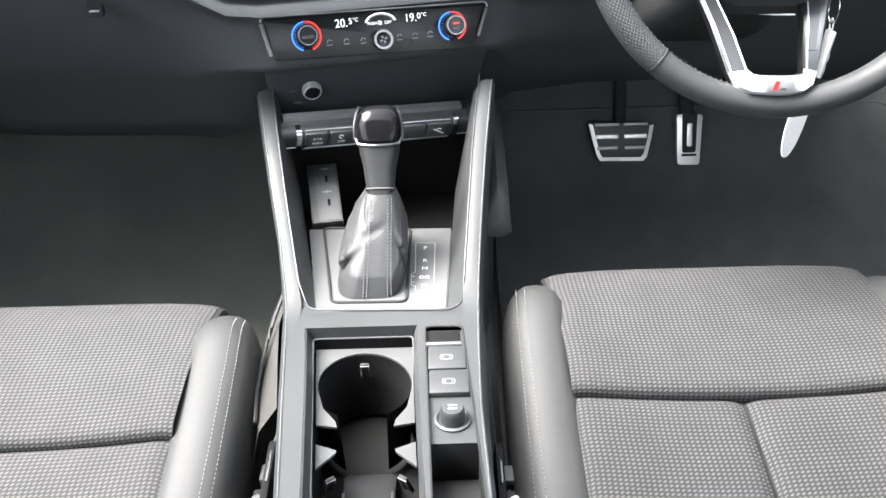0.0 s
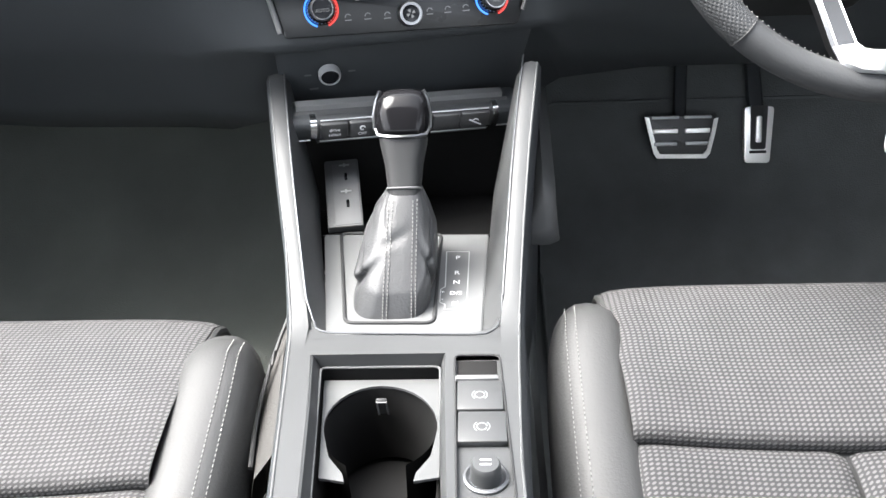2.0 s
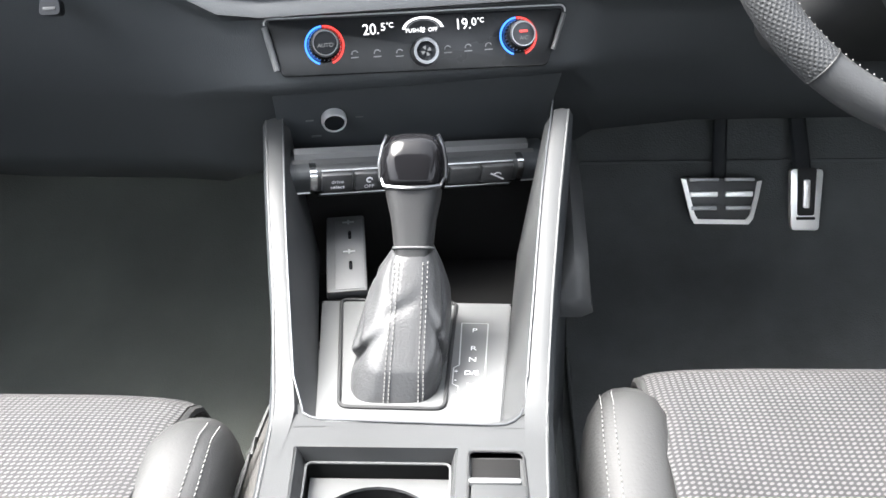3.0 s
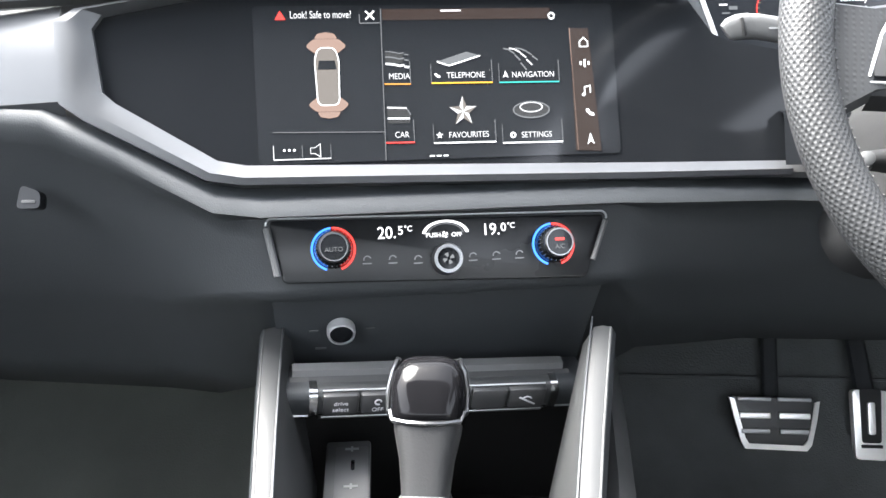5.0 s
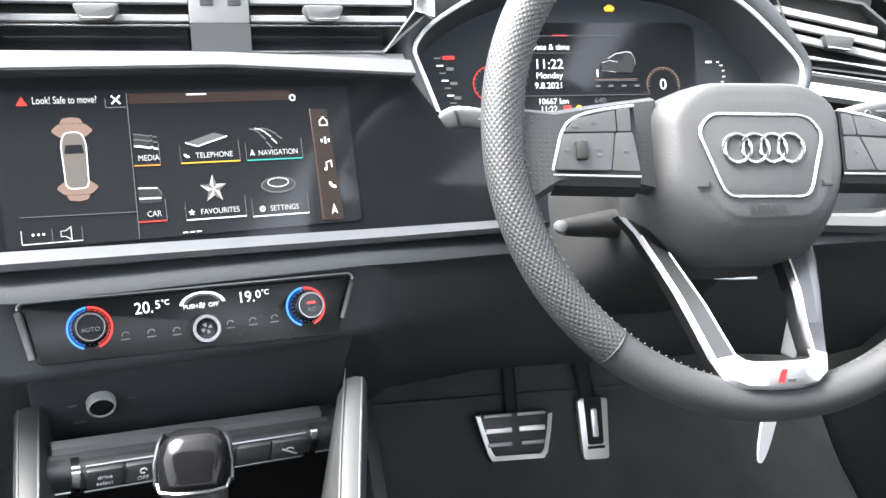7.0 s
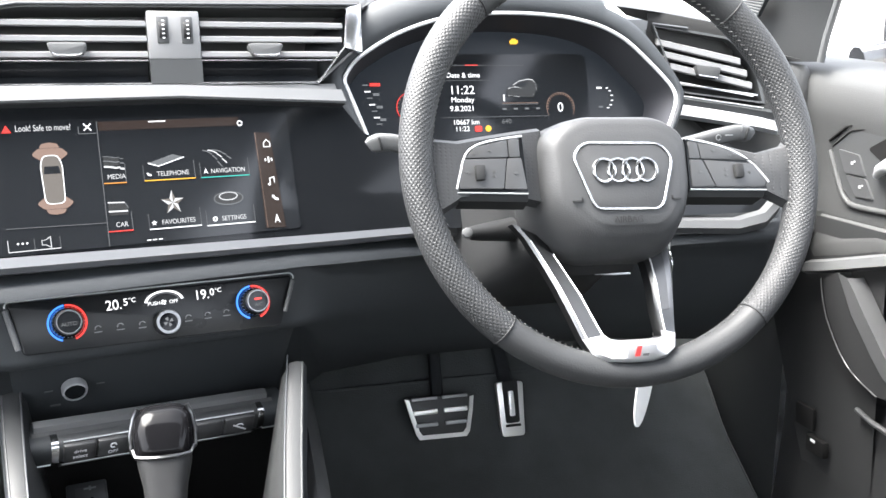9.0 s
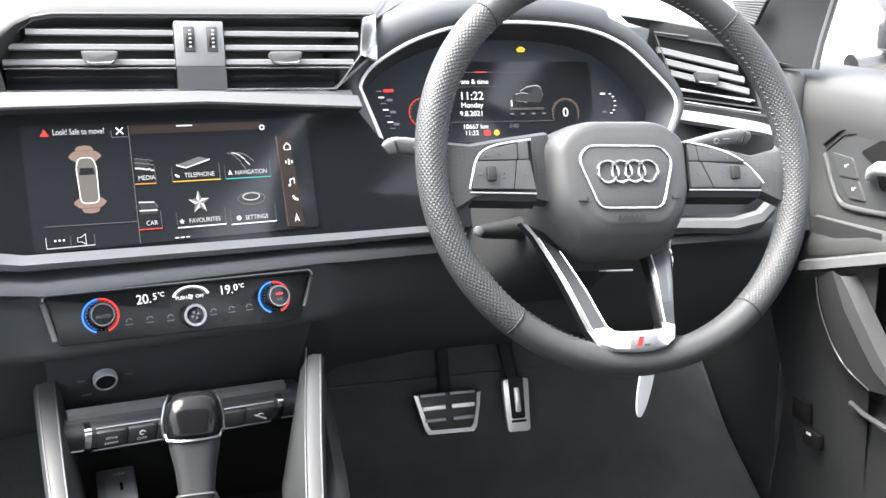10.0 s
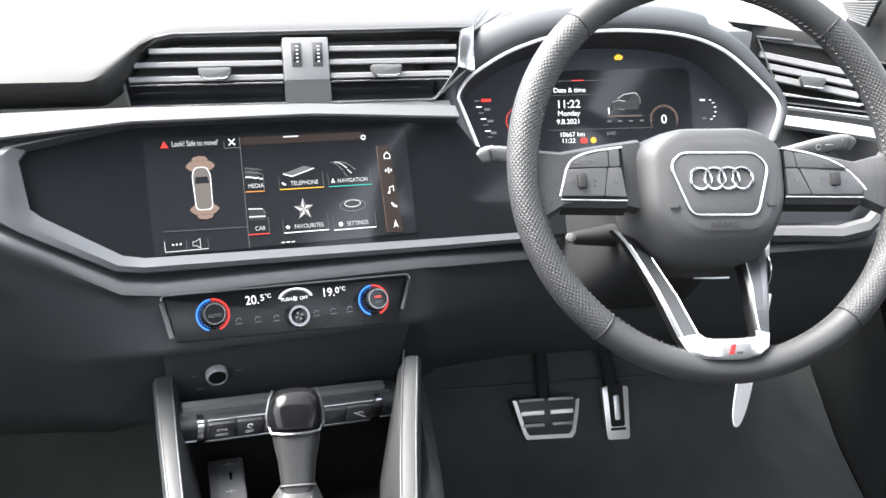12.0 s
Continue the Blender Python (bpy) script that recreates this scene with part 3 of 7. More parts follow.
# ---- centre display ----
def display():
    root = thing("centre_display", SCREEN, "lit touch display behind a glossy black angular glass panel", "display")
    pts = [(0.215, -0.068), (0.215, 0.0140), (0.1890, 0.0200), (0.1490, 0.0280), (0.1390, 0.0330), (0.120, 0.0605), (-0.040, 0.069), (-0.215, 0.068), (-0.305, 0.0505), (-0.313, 0.040), (-0.3075, -0.004), (-0.299, -0.013), (-0.232, -0.0545), (-0.213, -0.0585), (0.085, -0.066)]
    part("glossy_panel", prism(B(), pts, 0.0, 0.012), PIANO, root, "piano black panel")
    part("screen_glass", prism(B(), rounded(rect(-0.2045, 0.060, -0.0565, 0.0565), 0.004), -0.0008, 0.0), SCREENGLASS, root, "dark display glass")
    y0, y1 = -0.0013, -0.0008

    def flat(name, outline, material, label="", dy=0.0):
        return part(name, prism(B(), outline, y0 + dy, y1), material, root, label)

    def line(name, x0, z0, x1, z1, w, material):
        d = Vector((x1 - x0, z1 - z0)).normalized() * w / 2
        nx, nz = -d.y, d.x
        return flat(name, [(x0 - nx, z0 - nz), (x1 - nx, z1 - nz), (x1 + nx, z1 + nz), (x0 + nx, z0 + nz)], material)

    # parking view
    flat("warning_triangle", [(-0.189, 0.0465), (-0.1815, 0.0465), (-0.18525, 0.053)], LIGHTR)
    words("prompt", "Look! Safe to move?", 0.0076, LIGHTM, root, -0.1785, 0.0497, -0.0011, "LEFT", wide=0.70)
    line("cross", -0.1245, 0.0462, -0.1185, 0.0522, 0.0011, LIGHTW)
    line("cross", -0.1245, 0.0522, -0.1185, 0.0462, 0.0011, LIGHTW)
    line("close_box", -0.129, 0.0435, -0.1145, 0.0435, 0.0006, LIGHTD)
    line("close_box", -0.129, 0.0435, -0.129, 0.050, 0.0006, LIGHTD)
    for s in (1, -1):
        zc = 0.006 + s * 0.0215
        flat("sensor_fan", rounded([(-0.1685, zc - 0.0005 * s), (-0.1630, zc + 0.0046 * s), (-0.1446, zc + 0.0046 * s), (-0.1391, zc - 0.0005 * s), (-0.1460, zc - 0.0060 * s), (-0.1616, zc - 0.0060 * s)][::s], 0.0022, 3), LIGHTT, "tan sensor fan")
        flat("sensor_fan", rounded([(-0.1620, zc + 0.0049 * s), (-0.1600, zc + 0.0085 * s), (-0.1538, zc + 0.0096 * s), (-0.1476, zc + 0.0085 * s), (-0.1456, zc + 0.0049 * s)][::s], 0.0012, 3), LIGHTT, "tan sensor fan")
    car = rounded([(-0.1618, -0.016), (-0.1458, -0.016), (-0.1448, 0.018), (-0.1478, 0.0262), (-0.1598, 0.0262), (-0.1628, 0.018)], 0.005)
    flat("car_outline", car, LIGHTW, dy=-0.0001)
    flat("car_shape", [(-0.1538 + (x + 0.1538) * 0.91, 0.005 + (z - 0.005) * 0.965) for x, z in car], LIGHTC, "grey car seen from above", dy=-0.0002)
    flat("car_windscreen", [(-0.1605, 0.010), (-0.1471, 0.010), (-0.1482, 0.0165), (-0.1594, 0.0165)], SCREENGLASS, dy=-0.0003)
    line("rule", -0.194, -0.034, -0.115, -0.0358, 0.0005, LIGHTD)
    line("divider", -0.1136, 0.054, -0.1152, -0.0565, 0.0006, LIGHTD)
    for x0, x1, z in ((-0.194, -0.174, -0.0535), (-0.174, -0.154, -0.0535)):
        line("soft_key", x0, z, x1, z, 0.0008, LIGHTM)
        line("soft_key", x0, z, x0, z + 0.010, 0.0006, LIGHTM if x0 < -0.18 else LIGHTD)
        line("soft_key", x1, z, x1, z + 0.010, 0.0005, LIGHTD)
    for i in range(3):
        flat("dot", arc(-0.1865 + 0.0035 * i, -0.047, 0.0009, 0, 330, 8), LIGHTW)
    flat("speaker_icon", [(-0.1685, -0.050), (-0.1655, -0.050), (-0.161, -0.053), (-0.161, -0.0425), (-0.1655, -0.0455), (-0.1685, -0.0455)], LIGHTM)
    flat("speaker_hole", [(-0.1680, -0.0495), (-0.1652, -0.0495), (-0.1617, -0.0518), (-0.1617, -0.0437), (-0.1652, -0.0460), (-0.1680, -0.0460)], SCREENGLASS, dy=-0.0002)
    # menu
    flat("status_bar", rect(-0.1125, 0.012, 0.0455, 0.0535), LIGHTN, "brown status bar")
    flat("status_mark", rect(-0.070, -0.055, 0.0515, 0.0525), LIGHTW, dy=-0.0001)
    flat("status_globe", band(0.013, 0.0475, 0.0016, 0.0027, 0, 340), LIGHTW)
    tiles = [("MEDIA", -0.1135, -0.0945, 0.0, LIGHTO), ("TELEPHONE", -0.0793, -0.0343, 0.0, LIGHTY), ("NAVIGATION", -0.0291, 0.0161, -0.0005, LIGHTG),
             ("CAR", -0.1145, -0.0940, -0.0425, LIGHTR), ("FAVOURITES", -0.0799, -0.0342, -0.0438, LIGHTW), ("SETTINGS", -0.0291, 0.0160, -0.0452, LIGHTW)]
    for text, x0, x1, z, tone in tiles:
        line("tile_line", x0, z - 0.0012, x1, z - 0.0015, 0.0009, tone)
        line("tile_side", x1, z - 0.001, x1, z + 0.015, 0.0005, LIGHTD)
        if x0 > -0.11:
            line("tile_side", x0, z - 0.001, x0, z + 0.013, 0.0004, LIGHTD)
        cx = (x0 + x1) / 2 + (0.003 if x0 > -0.11 else 0.0015)
        words("tile_word", text, 0.0061, LIGHTM, root, cx, z + 0.0041, -0.0011, wide=0.86)
    flat("phone_icon", band(-0.0735, 0.0062, 0.0018, 0.0034, 190, 285, 6), LIGHTW)
    flat("arrow_icon", [(-0.0262, 0.0018), (-0.0243, 0.0030), (-0.0224, 0.0018), (-0.0243, 0.0068)], LIGHTW)
    star = [((-0.0573 + 0.0105 * r * math.sin(k * math.pi / 5)), (-0.0225 + 0.0115 * r * math.cos(k * math.pi / 5))) for k, r in enumerate([1, 0.42] * 5)]
    for k in range(10):
        flat("star_facet", [(-0.0573, -0.0225), star[k], star[(k + 1) % 10]], LIGHTM if k % 2 else LIGHTC, "silver star facet")
    small = [((-0.0755 + 0.0026 * r * math.sin(k * math.pi / 5)), (-0.0395 + 0.0026 * r * math.cos(k * math.pi / 5))) for k, r in enumerate([1, 0.42] * 5)]
    flat("small_star", small, LIGHTW)
    flat("gear_icon", band(-0.0212, -0.0408, 0.0010, 0.0022, 0, 350), LIGHTW)

    def oval(name, x, z, a, c, w, material):
        o = [(x + a * math.cos(k * math.pi / 14), z + c * math.sin(k * math.pi / 14)) for k in range(28)]
        i = [(x + (a - w) * math.cos(k * math.pi / 14), z + (c - w) * math.sin(k * math.pi / 14)) for k in range(28)]
        part(name, collar(B(), o, i, y0, y1), material, root)

    flat("settings_dial", [(-0.0065 + 0.0142 * math.cos(k * math.pi / 14), -0.0225 + 0.0066 * math.sin(k * math.pi / 14)) for k in range(28)], LIGHTS, "grey dial picture", dy=0.0002)
    oval("settings_dial", -0.0065, -0.0225, 0.0140, 0.0064, 0.0010, LIGHTD)
    oval("settings_dial", -0.0065, -0.0205, 0.0088, 0.0040, 0.0009, LIGHTM)
    flat("telephone_picture", [(-0.0745, 0.0145), (-0.0655, 0.0115), (-0.0425, 0.0185), (-0.0525, 0.0215)], LIGHTD, "pale slab picture")
    line("telephone_picture", -0.0745, 0.0145, -0.0655, 0.0115, 0.0012, LIGHTW)
    line("telephone_picture", -0.0655, 0.0115, -0.0425, 0.0185, 0.0010, LIGHTW)
    for k in range(3):
        for j in range(4):
            line("road_picture", -0.0250 + 0.0045 * k + 0.0042 * j, 0.0235 - 0.0012 * j * j * (1 - 0.22 * k), -0.0208 + 0.0045 * k + 0.0042 * j, 0.0235 - 0.0012 * (j + 1) ** 2 * (1 - 0.22 * k) * 0.85, 0.0010, LIGHTM if k == 1 else LIGHTD)
    for z, w in ((0.0225, 0.0007), (0.0185, 0.0010), (0.0135, 0.0016)):
        for k in range(5):
            line("media_picture", -0.1120 + 0.0034 * k, z - 0.00018 * k * k + 0.0006 * (k == 4), -0.1086 + 0.0034 * k, z - 0.00018 * (k + 1) ** 2 + 0.0018 * (k > 2), w, LIGHTM if w > 0.001 else LIGHTD)
    flat("media_picture", rect(-0.1120, -0.0990, 0.0140, 0.0215), LIGHTS, "dim player picture", dy=0.0002)
    flat("car_picture", [(-0.1125, -0.0300), (-0.0965, -0.0300), (-0.0955, -0.0235), (-0.0985, -0.0190), (-0.1125, -0.0185)], LIGHTS, "dim car picture", dy=0.0002)
    line("car_picture", -0.1125, -0.0183, -0.0985, -0.0190, 0.0012, LIGHTM)
    line("car_picture", -0.0985, -0.0190, -0.0957, -0.0240, 0.0008, LIGHTD)
    line("car_picture", -0.1125, -0.0262, -0.0965, -0.0266, 0.0014, LIGHTM)
    for k in range(3):
        flat("page_mark", rect(-0.0835 + 0.005 * k, -0.0800 + 0.005 * k, -0.0547, -0.0538), LIGHTW)
    # side menu
    flat("side_strip", [(0.0255, -0.0535), (0.0450, -0.0545), (0.0405, 0.0375), (0.0265, 0.0380)], LIGHTN, "brown side menu strip")
    line("side_edge", 0.0262, 0.038, 0.0272, -0.0535, 0.0006, LIGHTT)
    flat("home_icon", [(0.0328, 0.0235), (0.0398, 0.0235), (0.0398, 0.0278), (0.0363, 0.0312), (0.0328, 0.0278)], LIGHTW, dy=-0.0002)
    flat("home_hole", [(0.0336, 0.0242), (0.0390, 0.0242), (0.0390, 0.0274), (0.0363, 0.0300), (0.0336, 0.0274)], LIGHTN, dy=-0.0003)
    for dx in (-0.003, 0, 0.003):
        flat("signal_icon", rect(0.0362 + dx - 0.0007, 0.0362 + dx + 0.0007, 0.0085 + abs(dx) * 0.5, 0.0142 - abs(dx) * 0.5), LIGHTW, dy=-0.0002)
    flat("note_icon", [(0.0345, -0.0120), (0.0353, -0.0120), (0.0353, -0.0070), (0.0388, -0.0062), (0.0388, -0.0110), (0.0396, -0.0110), (0.0396, -0.0050), (0.0345, -0.0062)], LIGHTW, dy=-0.0002)
    flat("note_icon", arc(0.0340, -0.0122, 0.0013, 0, 330, 8), LIGHTW, dy=-0.0002)
    flat("call_icon", band(0.0405, -0.0225, 0.0034, 0.0056, 185, 275, 8), LIGHTW, dy=-0.0002)
    flat("heading_icon", [(0.0345, -0.0495), (0.0372, -0.0470), (0.0399, -0.0495), (0.0372, -0.0410)], LIGHTW, dy=-0.0002)


display()


# ---- air vents ----
def centre_vent():
    root = thing("centre_air_vent", VENT, "wide double air vent with chrome-edged grey slats", "air vent")
    edge = [(-0.178, 0.0396), (0.1345, 0.0440), (0.132, 0.0), (0.0905, -0.0345), (-0.226, -0.0335), (-0.2315, 0.000), (-0.226, 0.0095), (-0.208, 0.0280), (-0.196, 0.0362)]
    rim = [(x * 0.985 - 0.0007, z * 0.93) for x, z in edge]
    part("recess", prism(B(), rim, 0.045, 0.05), BLOCK, root)
    part("duct_wall", collar(B(), edge, rim, 0.001, 0.05), BLOCK, root)
    b = B()
    sweep(b, [(x, -0.0005, z) for x, z in edge[5:] + edge[:2]], 0.0014, 8)
    part("rim_line", b, SILVER, root, "thin satin outline")
    b = B()
    sweep(b, [(0.124, 0.0, 0.040), (0.119, -0.001, 0.002), (0.0905, -0.001, -0.0335)], 0.0009, 8)
    sweep(b, [(-0.224, 0.0, -0.0330), (0.0905, 0.0, -0.0338)], 0.0011, 8)
    part("inner_line", b, BRIGHT, root)
    prism(b := B(), [(0.1245, 0.041), (0.1385, 0.0445), (0.137, -0.004), (0.1195, 0.001)], -0.002, 0.006, 0.001)
    part("end_plate", b, BRIGHT, root, "polished end plate")

    def left_end(z):
        return lerp([(-0.0335, -0.224), (0.003, -0.2285), (0.0385, -0.190)], z)

    def right_end(z):
        return lerp([(-0.0335, 0.090), (0.0, 0.119), (0.04, 0.123)], z)

    for z, bright in ((0.0235, 0), (0.0095, 0), (-0.0050, 0), (-0.0115, 1)):
        for x0, x1 in ((left_end(z) + 0.004, -0.070), (-0.021, right_end(z) - 0.003)):
            b = B()
            if bright == 1:
                sweep(b, [(x0, 0.0, z), (x1, 0.0, z)], 0.0008, 8)
                part("chrome_strip", b, BRIGHT, root)
            else:
                loft(b, [[(x, 0.002, z - 0.0036), (x, 0.0002, z - 0.0026), (x, 0.0, z + 0.0012), (x, 0.004, z + 0.0032), (x, 0.028, z + 0.0075), (x, 0.028, z + 0.0050), (x, 0.008, z - 0.0028)] for x in (x0, x1)])
                part("slat", b, SLAT, root, "grey angled slat")
    part("flap", loft(B(), [[(x, 0.004, -0.0125), (x, 0.012, -0.024), (x, 0.006, -0.032)] for x in (-0.222, -0.071)], False, False), PIANO, root, "glossy black lower flap")
    part("flap", loft(B(), [[(x, 0.004, -0.0125), (x, 0.012, -0.024), (x, 0.006, -0.032)] for x in (-0.021, 0.092)], False, False), PIANO, root, "glossy black lower flap")
    b = B()
    box(b, (-0.0455, 0.012, 0.012), (0.0475, 0.030, 0.045), 0.0015)
    part("thumbwheel_block", b, VENTG, root, "pale grey block with two thumbwheels")
    b = B()
    loft(b, [[(x, -0.003, -0.0105), (x, -0.002, -0.033), (x, 0.02, -0.033), (x, 0.02, -0.0105)] for x in (-0.0690, -0.0217)])
    part("block_foot", b, HARD, root)
    for x in (-0.0555, -0.0335):
        b = B()
        box(b, (x, -0.003, 0.0165), (0.0105, 0.002, 0.025), 0.0008)
        part("wheel_slot", b, HARD, root)
        w = part("thumbwheel", lathe(B(), [(0.004, -0.0035), (0.0115, -0.0035), (0.0120, -0.003), (0.0120, 0.003), (0.0115, 0.0035), (0.004, 0.0035)], 28, pose(x, 0.0050, 0.0165, 0, 90, 0)), RUBBER, root, "ribbed black thumbwheel")
        b = B()
        for k in range(5):
            box(b, (x + 0.0005, -0.0072, 0.0085 + 0.004 * k), (0.0022, 0.0006, 0.0011))
        part("wheel_mark", b, PRINT, w)
    for x in (-0.139, 0.0385):
        b = B()
        prism(b, rounded([(x - 0.0175, 0.0035), (x - 0.0125, -0.0085), (x + 0.0125, -0.0085), (x + 0.0175, 0.0035)], 0.004), -0.011, 0.004, 0.0015)
        t = part("vent_tab", b, BLOCK, root, "grey finger tab with chrome lip")
        b = B()
        sweep(b, [(x - 0.0125, -0.0110, -0.0068), (x - 0.009, -0.0118, -0.0088), (x + 0.009, -0.0118, -0.0088), (x + 0.0125, -0.0110, -0.0068)], 0.0012, 8)
        part("tab_lip", b, BRIGHT, t)


def side_vent():
    root = thing("driver_air_vent", SIDEVENT, "driver's side air vent with grey slats and chrome line", "air vent")
    edge = [(-0.062, 0.056), (0.030, 0.040), (0.062, 0.012), (0.074, -0.040), (-0.031, -0.026)]
    part("recess", prism(B(), edge, 0.03, 0.034), HARD, root)
    part("duct_wall", collar(B(), edge, [(x * 0.95, z * 0.94) for x, z in edge], -0.001, 0.034), HARD, root)
    b = B()
    sweep(b, [(-0.062, -0.001, 0.056), (-0.02, -0.003, 0.050)], 0.0016, 8)
    part("chrome_corner", b, SILVER, root)
    for x0, x1, z in ((-0.056, 0.044, 0.0355), (-0.048, 0.052, 0.0210), (-0.040, 0.058, 0.0065)):
        b = B()
        loft(b, [[(x, 0.002, zz - 0.0056), (x, -0.0006, zz - 0.0044), (x, -0.001, zz + 0.0018), (x, 0.004, zz + 0.0042), (x, 0.022, zz + 0.009), (x, 0.022, zz + 0.006)] for x, zz in ((x0, z), (x1, z - 0.0235))])
        part("slat", b, VENTG, root, "grey angled slat")
    b = B()
    sweep(b, [(-0.033, 0.0, -0.0135), (0.060, 0.0, -0.0310)], 0.0009, 8)
    sweep(b, [(-0.031, 0.0, -0.0295), (0.072, 0.0, -0.0450)], 0.0008, 8)
    part("chrome_strip", b, PALE, root)
    b = B()
    loft(b, [[(x, 0.002, z), (x, 0.002, z + 0.002), (x, 0.02, z + 0.005), (x, 0.02, z + 0.003)] for x, z in ((-0.034, -0.0155), (0.066, -0.0300))])
    part("slat", b, DULL, root)
    b = B()
    prism(b, rounded([(-0.013, 0.006), (-0.009, -0.008), (0.014, -0.0110), (0.019, 0.002)], 0.004), -0.010, 0.004, 0.0015)
    t = part("vent_tab", b, GREYP, root, "grey finger tab with chrome lip")
    b = B()
    sweep(b, [(-0.009, -0.0105, -0.0075), (0.013, -0.0108, -0.0108)], 0.0011, 8)
    part("tab_lip", b, BRIGHT, t)
    # silver strip under the vent
    b = B()
    loft(b, [[(x, y, z + 0.008), (x, y - 0.004, z + 0.004), (x, y - 0.003, z - 0.005), (x, y + 0.006, z - 0.008)] for x, y, z in ((-0.050, 0.0, -0.0450), (0.02, -0.002, -0.056), (0.070, 0.0, -0.064), (0.100, 0.004, -0.070))], False, False)
    part("silver_strip", b, PALE, root, "satin silver strip below the vent")
    b = B()
    loft(b, [[(x, 0.004, z + 0.011), (x, -0.004, z + 0.006), (x, 0.0, z - 0.002)] for x, z in ((-0.050, -0.0370), (0.02, -0.047), (0.10, -0.060))], False, False)
    part("shadow_gap", b, HARD, root)


centre_vent()
side_vent()


# ---- instruments ----
RING = smooth([(-0.1705, -0.0680), (-0.1780, -0.0460), (-0.1885, -0.0170), (-0.1915, -0.0080), (-0.1890, 0.0000), (-0.1770, 0.0155), (-0.1440, 0.0360), (-0.1200, 0.0470), (-0.0840, 0.0585), (-0.0440, 0.0635), (-0.0100, 0.0650),
        (0.0250, 0.0640), (0.0600, 0.0610), (0.0900, 0.0545), (0.1120, 0.0460), (0.1320, 0.0340), (0.1550, 0.0120), (0.1770, -0.0110), (0.1850, -0.0230), (0.1860, -0.0330), (0.1825, -0.0450), (0.1710, -0.0690)], 2)


def instruments():
    root = thing("instrument_cluster", DIALS, "lit digital instrument cluster in a hooded dark binnacle", "instrument cluster")
    closed = RING + [(0.10, -0.085), (0.0, -0.088), (-0.10, -0.085)]
    b = B()
    shrink = [(x * 0.94, z * 0.93) for x, z in closed]
    loft(b, [[(x, -0.001, z) for x, z in closed], [(x, 0.02, z) for x, z in [(x * 0.97, z * 0.965) for x, z in closed]], [(x, 0.056, z) for x, z in shrink]], True, False)
    part("funnel", b, LINING, root, "dark funnel round the screen")
    b = B()
    sweep(b, [(x, -0.0025, z) for x, z in RING], 0.0021, 8)
    part("ring_line", b, RINGS, root, "bright silver outline")

    def grown(k, dz):
        return [(x * (1 + (k if x < 0 else 0.42 * k) / 0.19), z + k * (smoothstep(-0.06, 0.0, z) if x < 0.1 else 0.75 * smoothstep(-0.04, 0.03, z)) + dz) for x, z in RING]

    b = B()
    rows = [[(x, y, z) for x, z in grown(k, dz)] for k, y, dz in ((0.0, 0.001, 0), (0.003, -0.004, 0), (0.009, -0.0065, 0), (0.018, -0.0060, 0), (0.027, -0.0020, 0.001), (0.033, 0.008, 0.002), (0.037, 0.026, 0.003), (0.038, 0.06, 0.002), (0.037, 0.13, -0.008), (0.030, 0.22, -0.048))]
    loft(b, rows, False, False)
    part("hood", b, SOFT, root, "black soft hood over the instruments", sharp=60)
    part("screen", prism(B(), shrink, 0.0525, 0.056), FACE, root, "dark lit screen")
    part("cover_glass", prism(B(), rounded(rect(-0.092, 0.103, -0.062, 0.034), 0.012), 0.0515, 0.0525), SCREENGLASS, root, "darker middle display")
    y, up = 0.0506, 0.0142

    def flat(name, outline, material, label=""):
        return part(name, prism(B(), [(a, c + up) for a, c in outline], y - 0.0004, y), material, root, label)

    words("clock", "11:22", 0.0135, LIGHTW, root, -0.0505, -0.0216 + up, y)
    words("weekday", "Monday", 0.0085, LIGHTW, root, -0.0505, -0.0325 + up, y)
    words("date", "9.8.2021", 0.0085, LIGHTW, root, -0.0515, -0.0425 + up, y)
    words("heading", "Date & time", 0.0080, LIGHTW, root, -0.048, -0.0045 + up, y)
    flat("rule", rect(-0.078, -0.017, -0.0105, -0.0101), LIGHTD)
    flat("rule", rect(-0.078, 0.025, 0.0065, 0.0069), LIGHTD)
    flat("red_rule", rect(-0.045, -0.030, 0.0066, 0.0076), LIGHTR)
    words("odometer", "10667 km", 0.0078, LIGHTW, root, -0.048, -0.0580 + up, y)
    words("small_clock", "11:22", 0.0078, LIGHTW, root, -0.0530, -0.0655 + up, y)
    flat("rule", rect(-0.078, 0.052, -0.0525, -0.0521), LIGHTD)
    flat("red_telltale", rounded(rect(-0.0385, -0.0300, -0.0688, -0.0622), 0.002), LIGHTR, "red warning lamp")
    flat("yellow_telltale", arc(-0.0225, -0.0655, 0.0036, 0, 345, 16), LIGHTY, "yellow warning lamp")
    words("range", "640", 0.0078, LIGHTD, root, 0.000, -0.0580 + up, y)
    flat("engine_lamp", [(0.0110, 0.0312), (0.0185, 0.0312), (0.0198, 0.0325), (0.0205, 0.0340), (0.0198, 0.0360), (0.0180, 0.0362), (0.0172, 0.0375), (0.0130, 0.0375), (0.0125, 0.0362), (0.0105, 0.0355), (0.0096, 0.0340), (0.0104, 0.0325)], LIGHTY, "amber engine warning lamp")
    flat("lamp_middle", [(0.0122, 0.0325), (0.0172, 0.0325), (0.0180, 0.0345), (0.0160, 0.0360), (0.0132, 0.0355)], LIGHTO)
    flat("car_picture", [(0.003, -0.029), (0.035, -0.0305), (0.0385, -0.022), (0.0385, -0.0155), (0.034, -0.0105), (0.029, -0.0105), (0.018, -0.0125), (0.009, -0.0180), (0.003, -0.0215)], LIGHTS, "dark grey picture of a car")
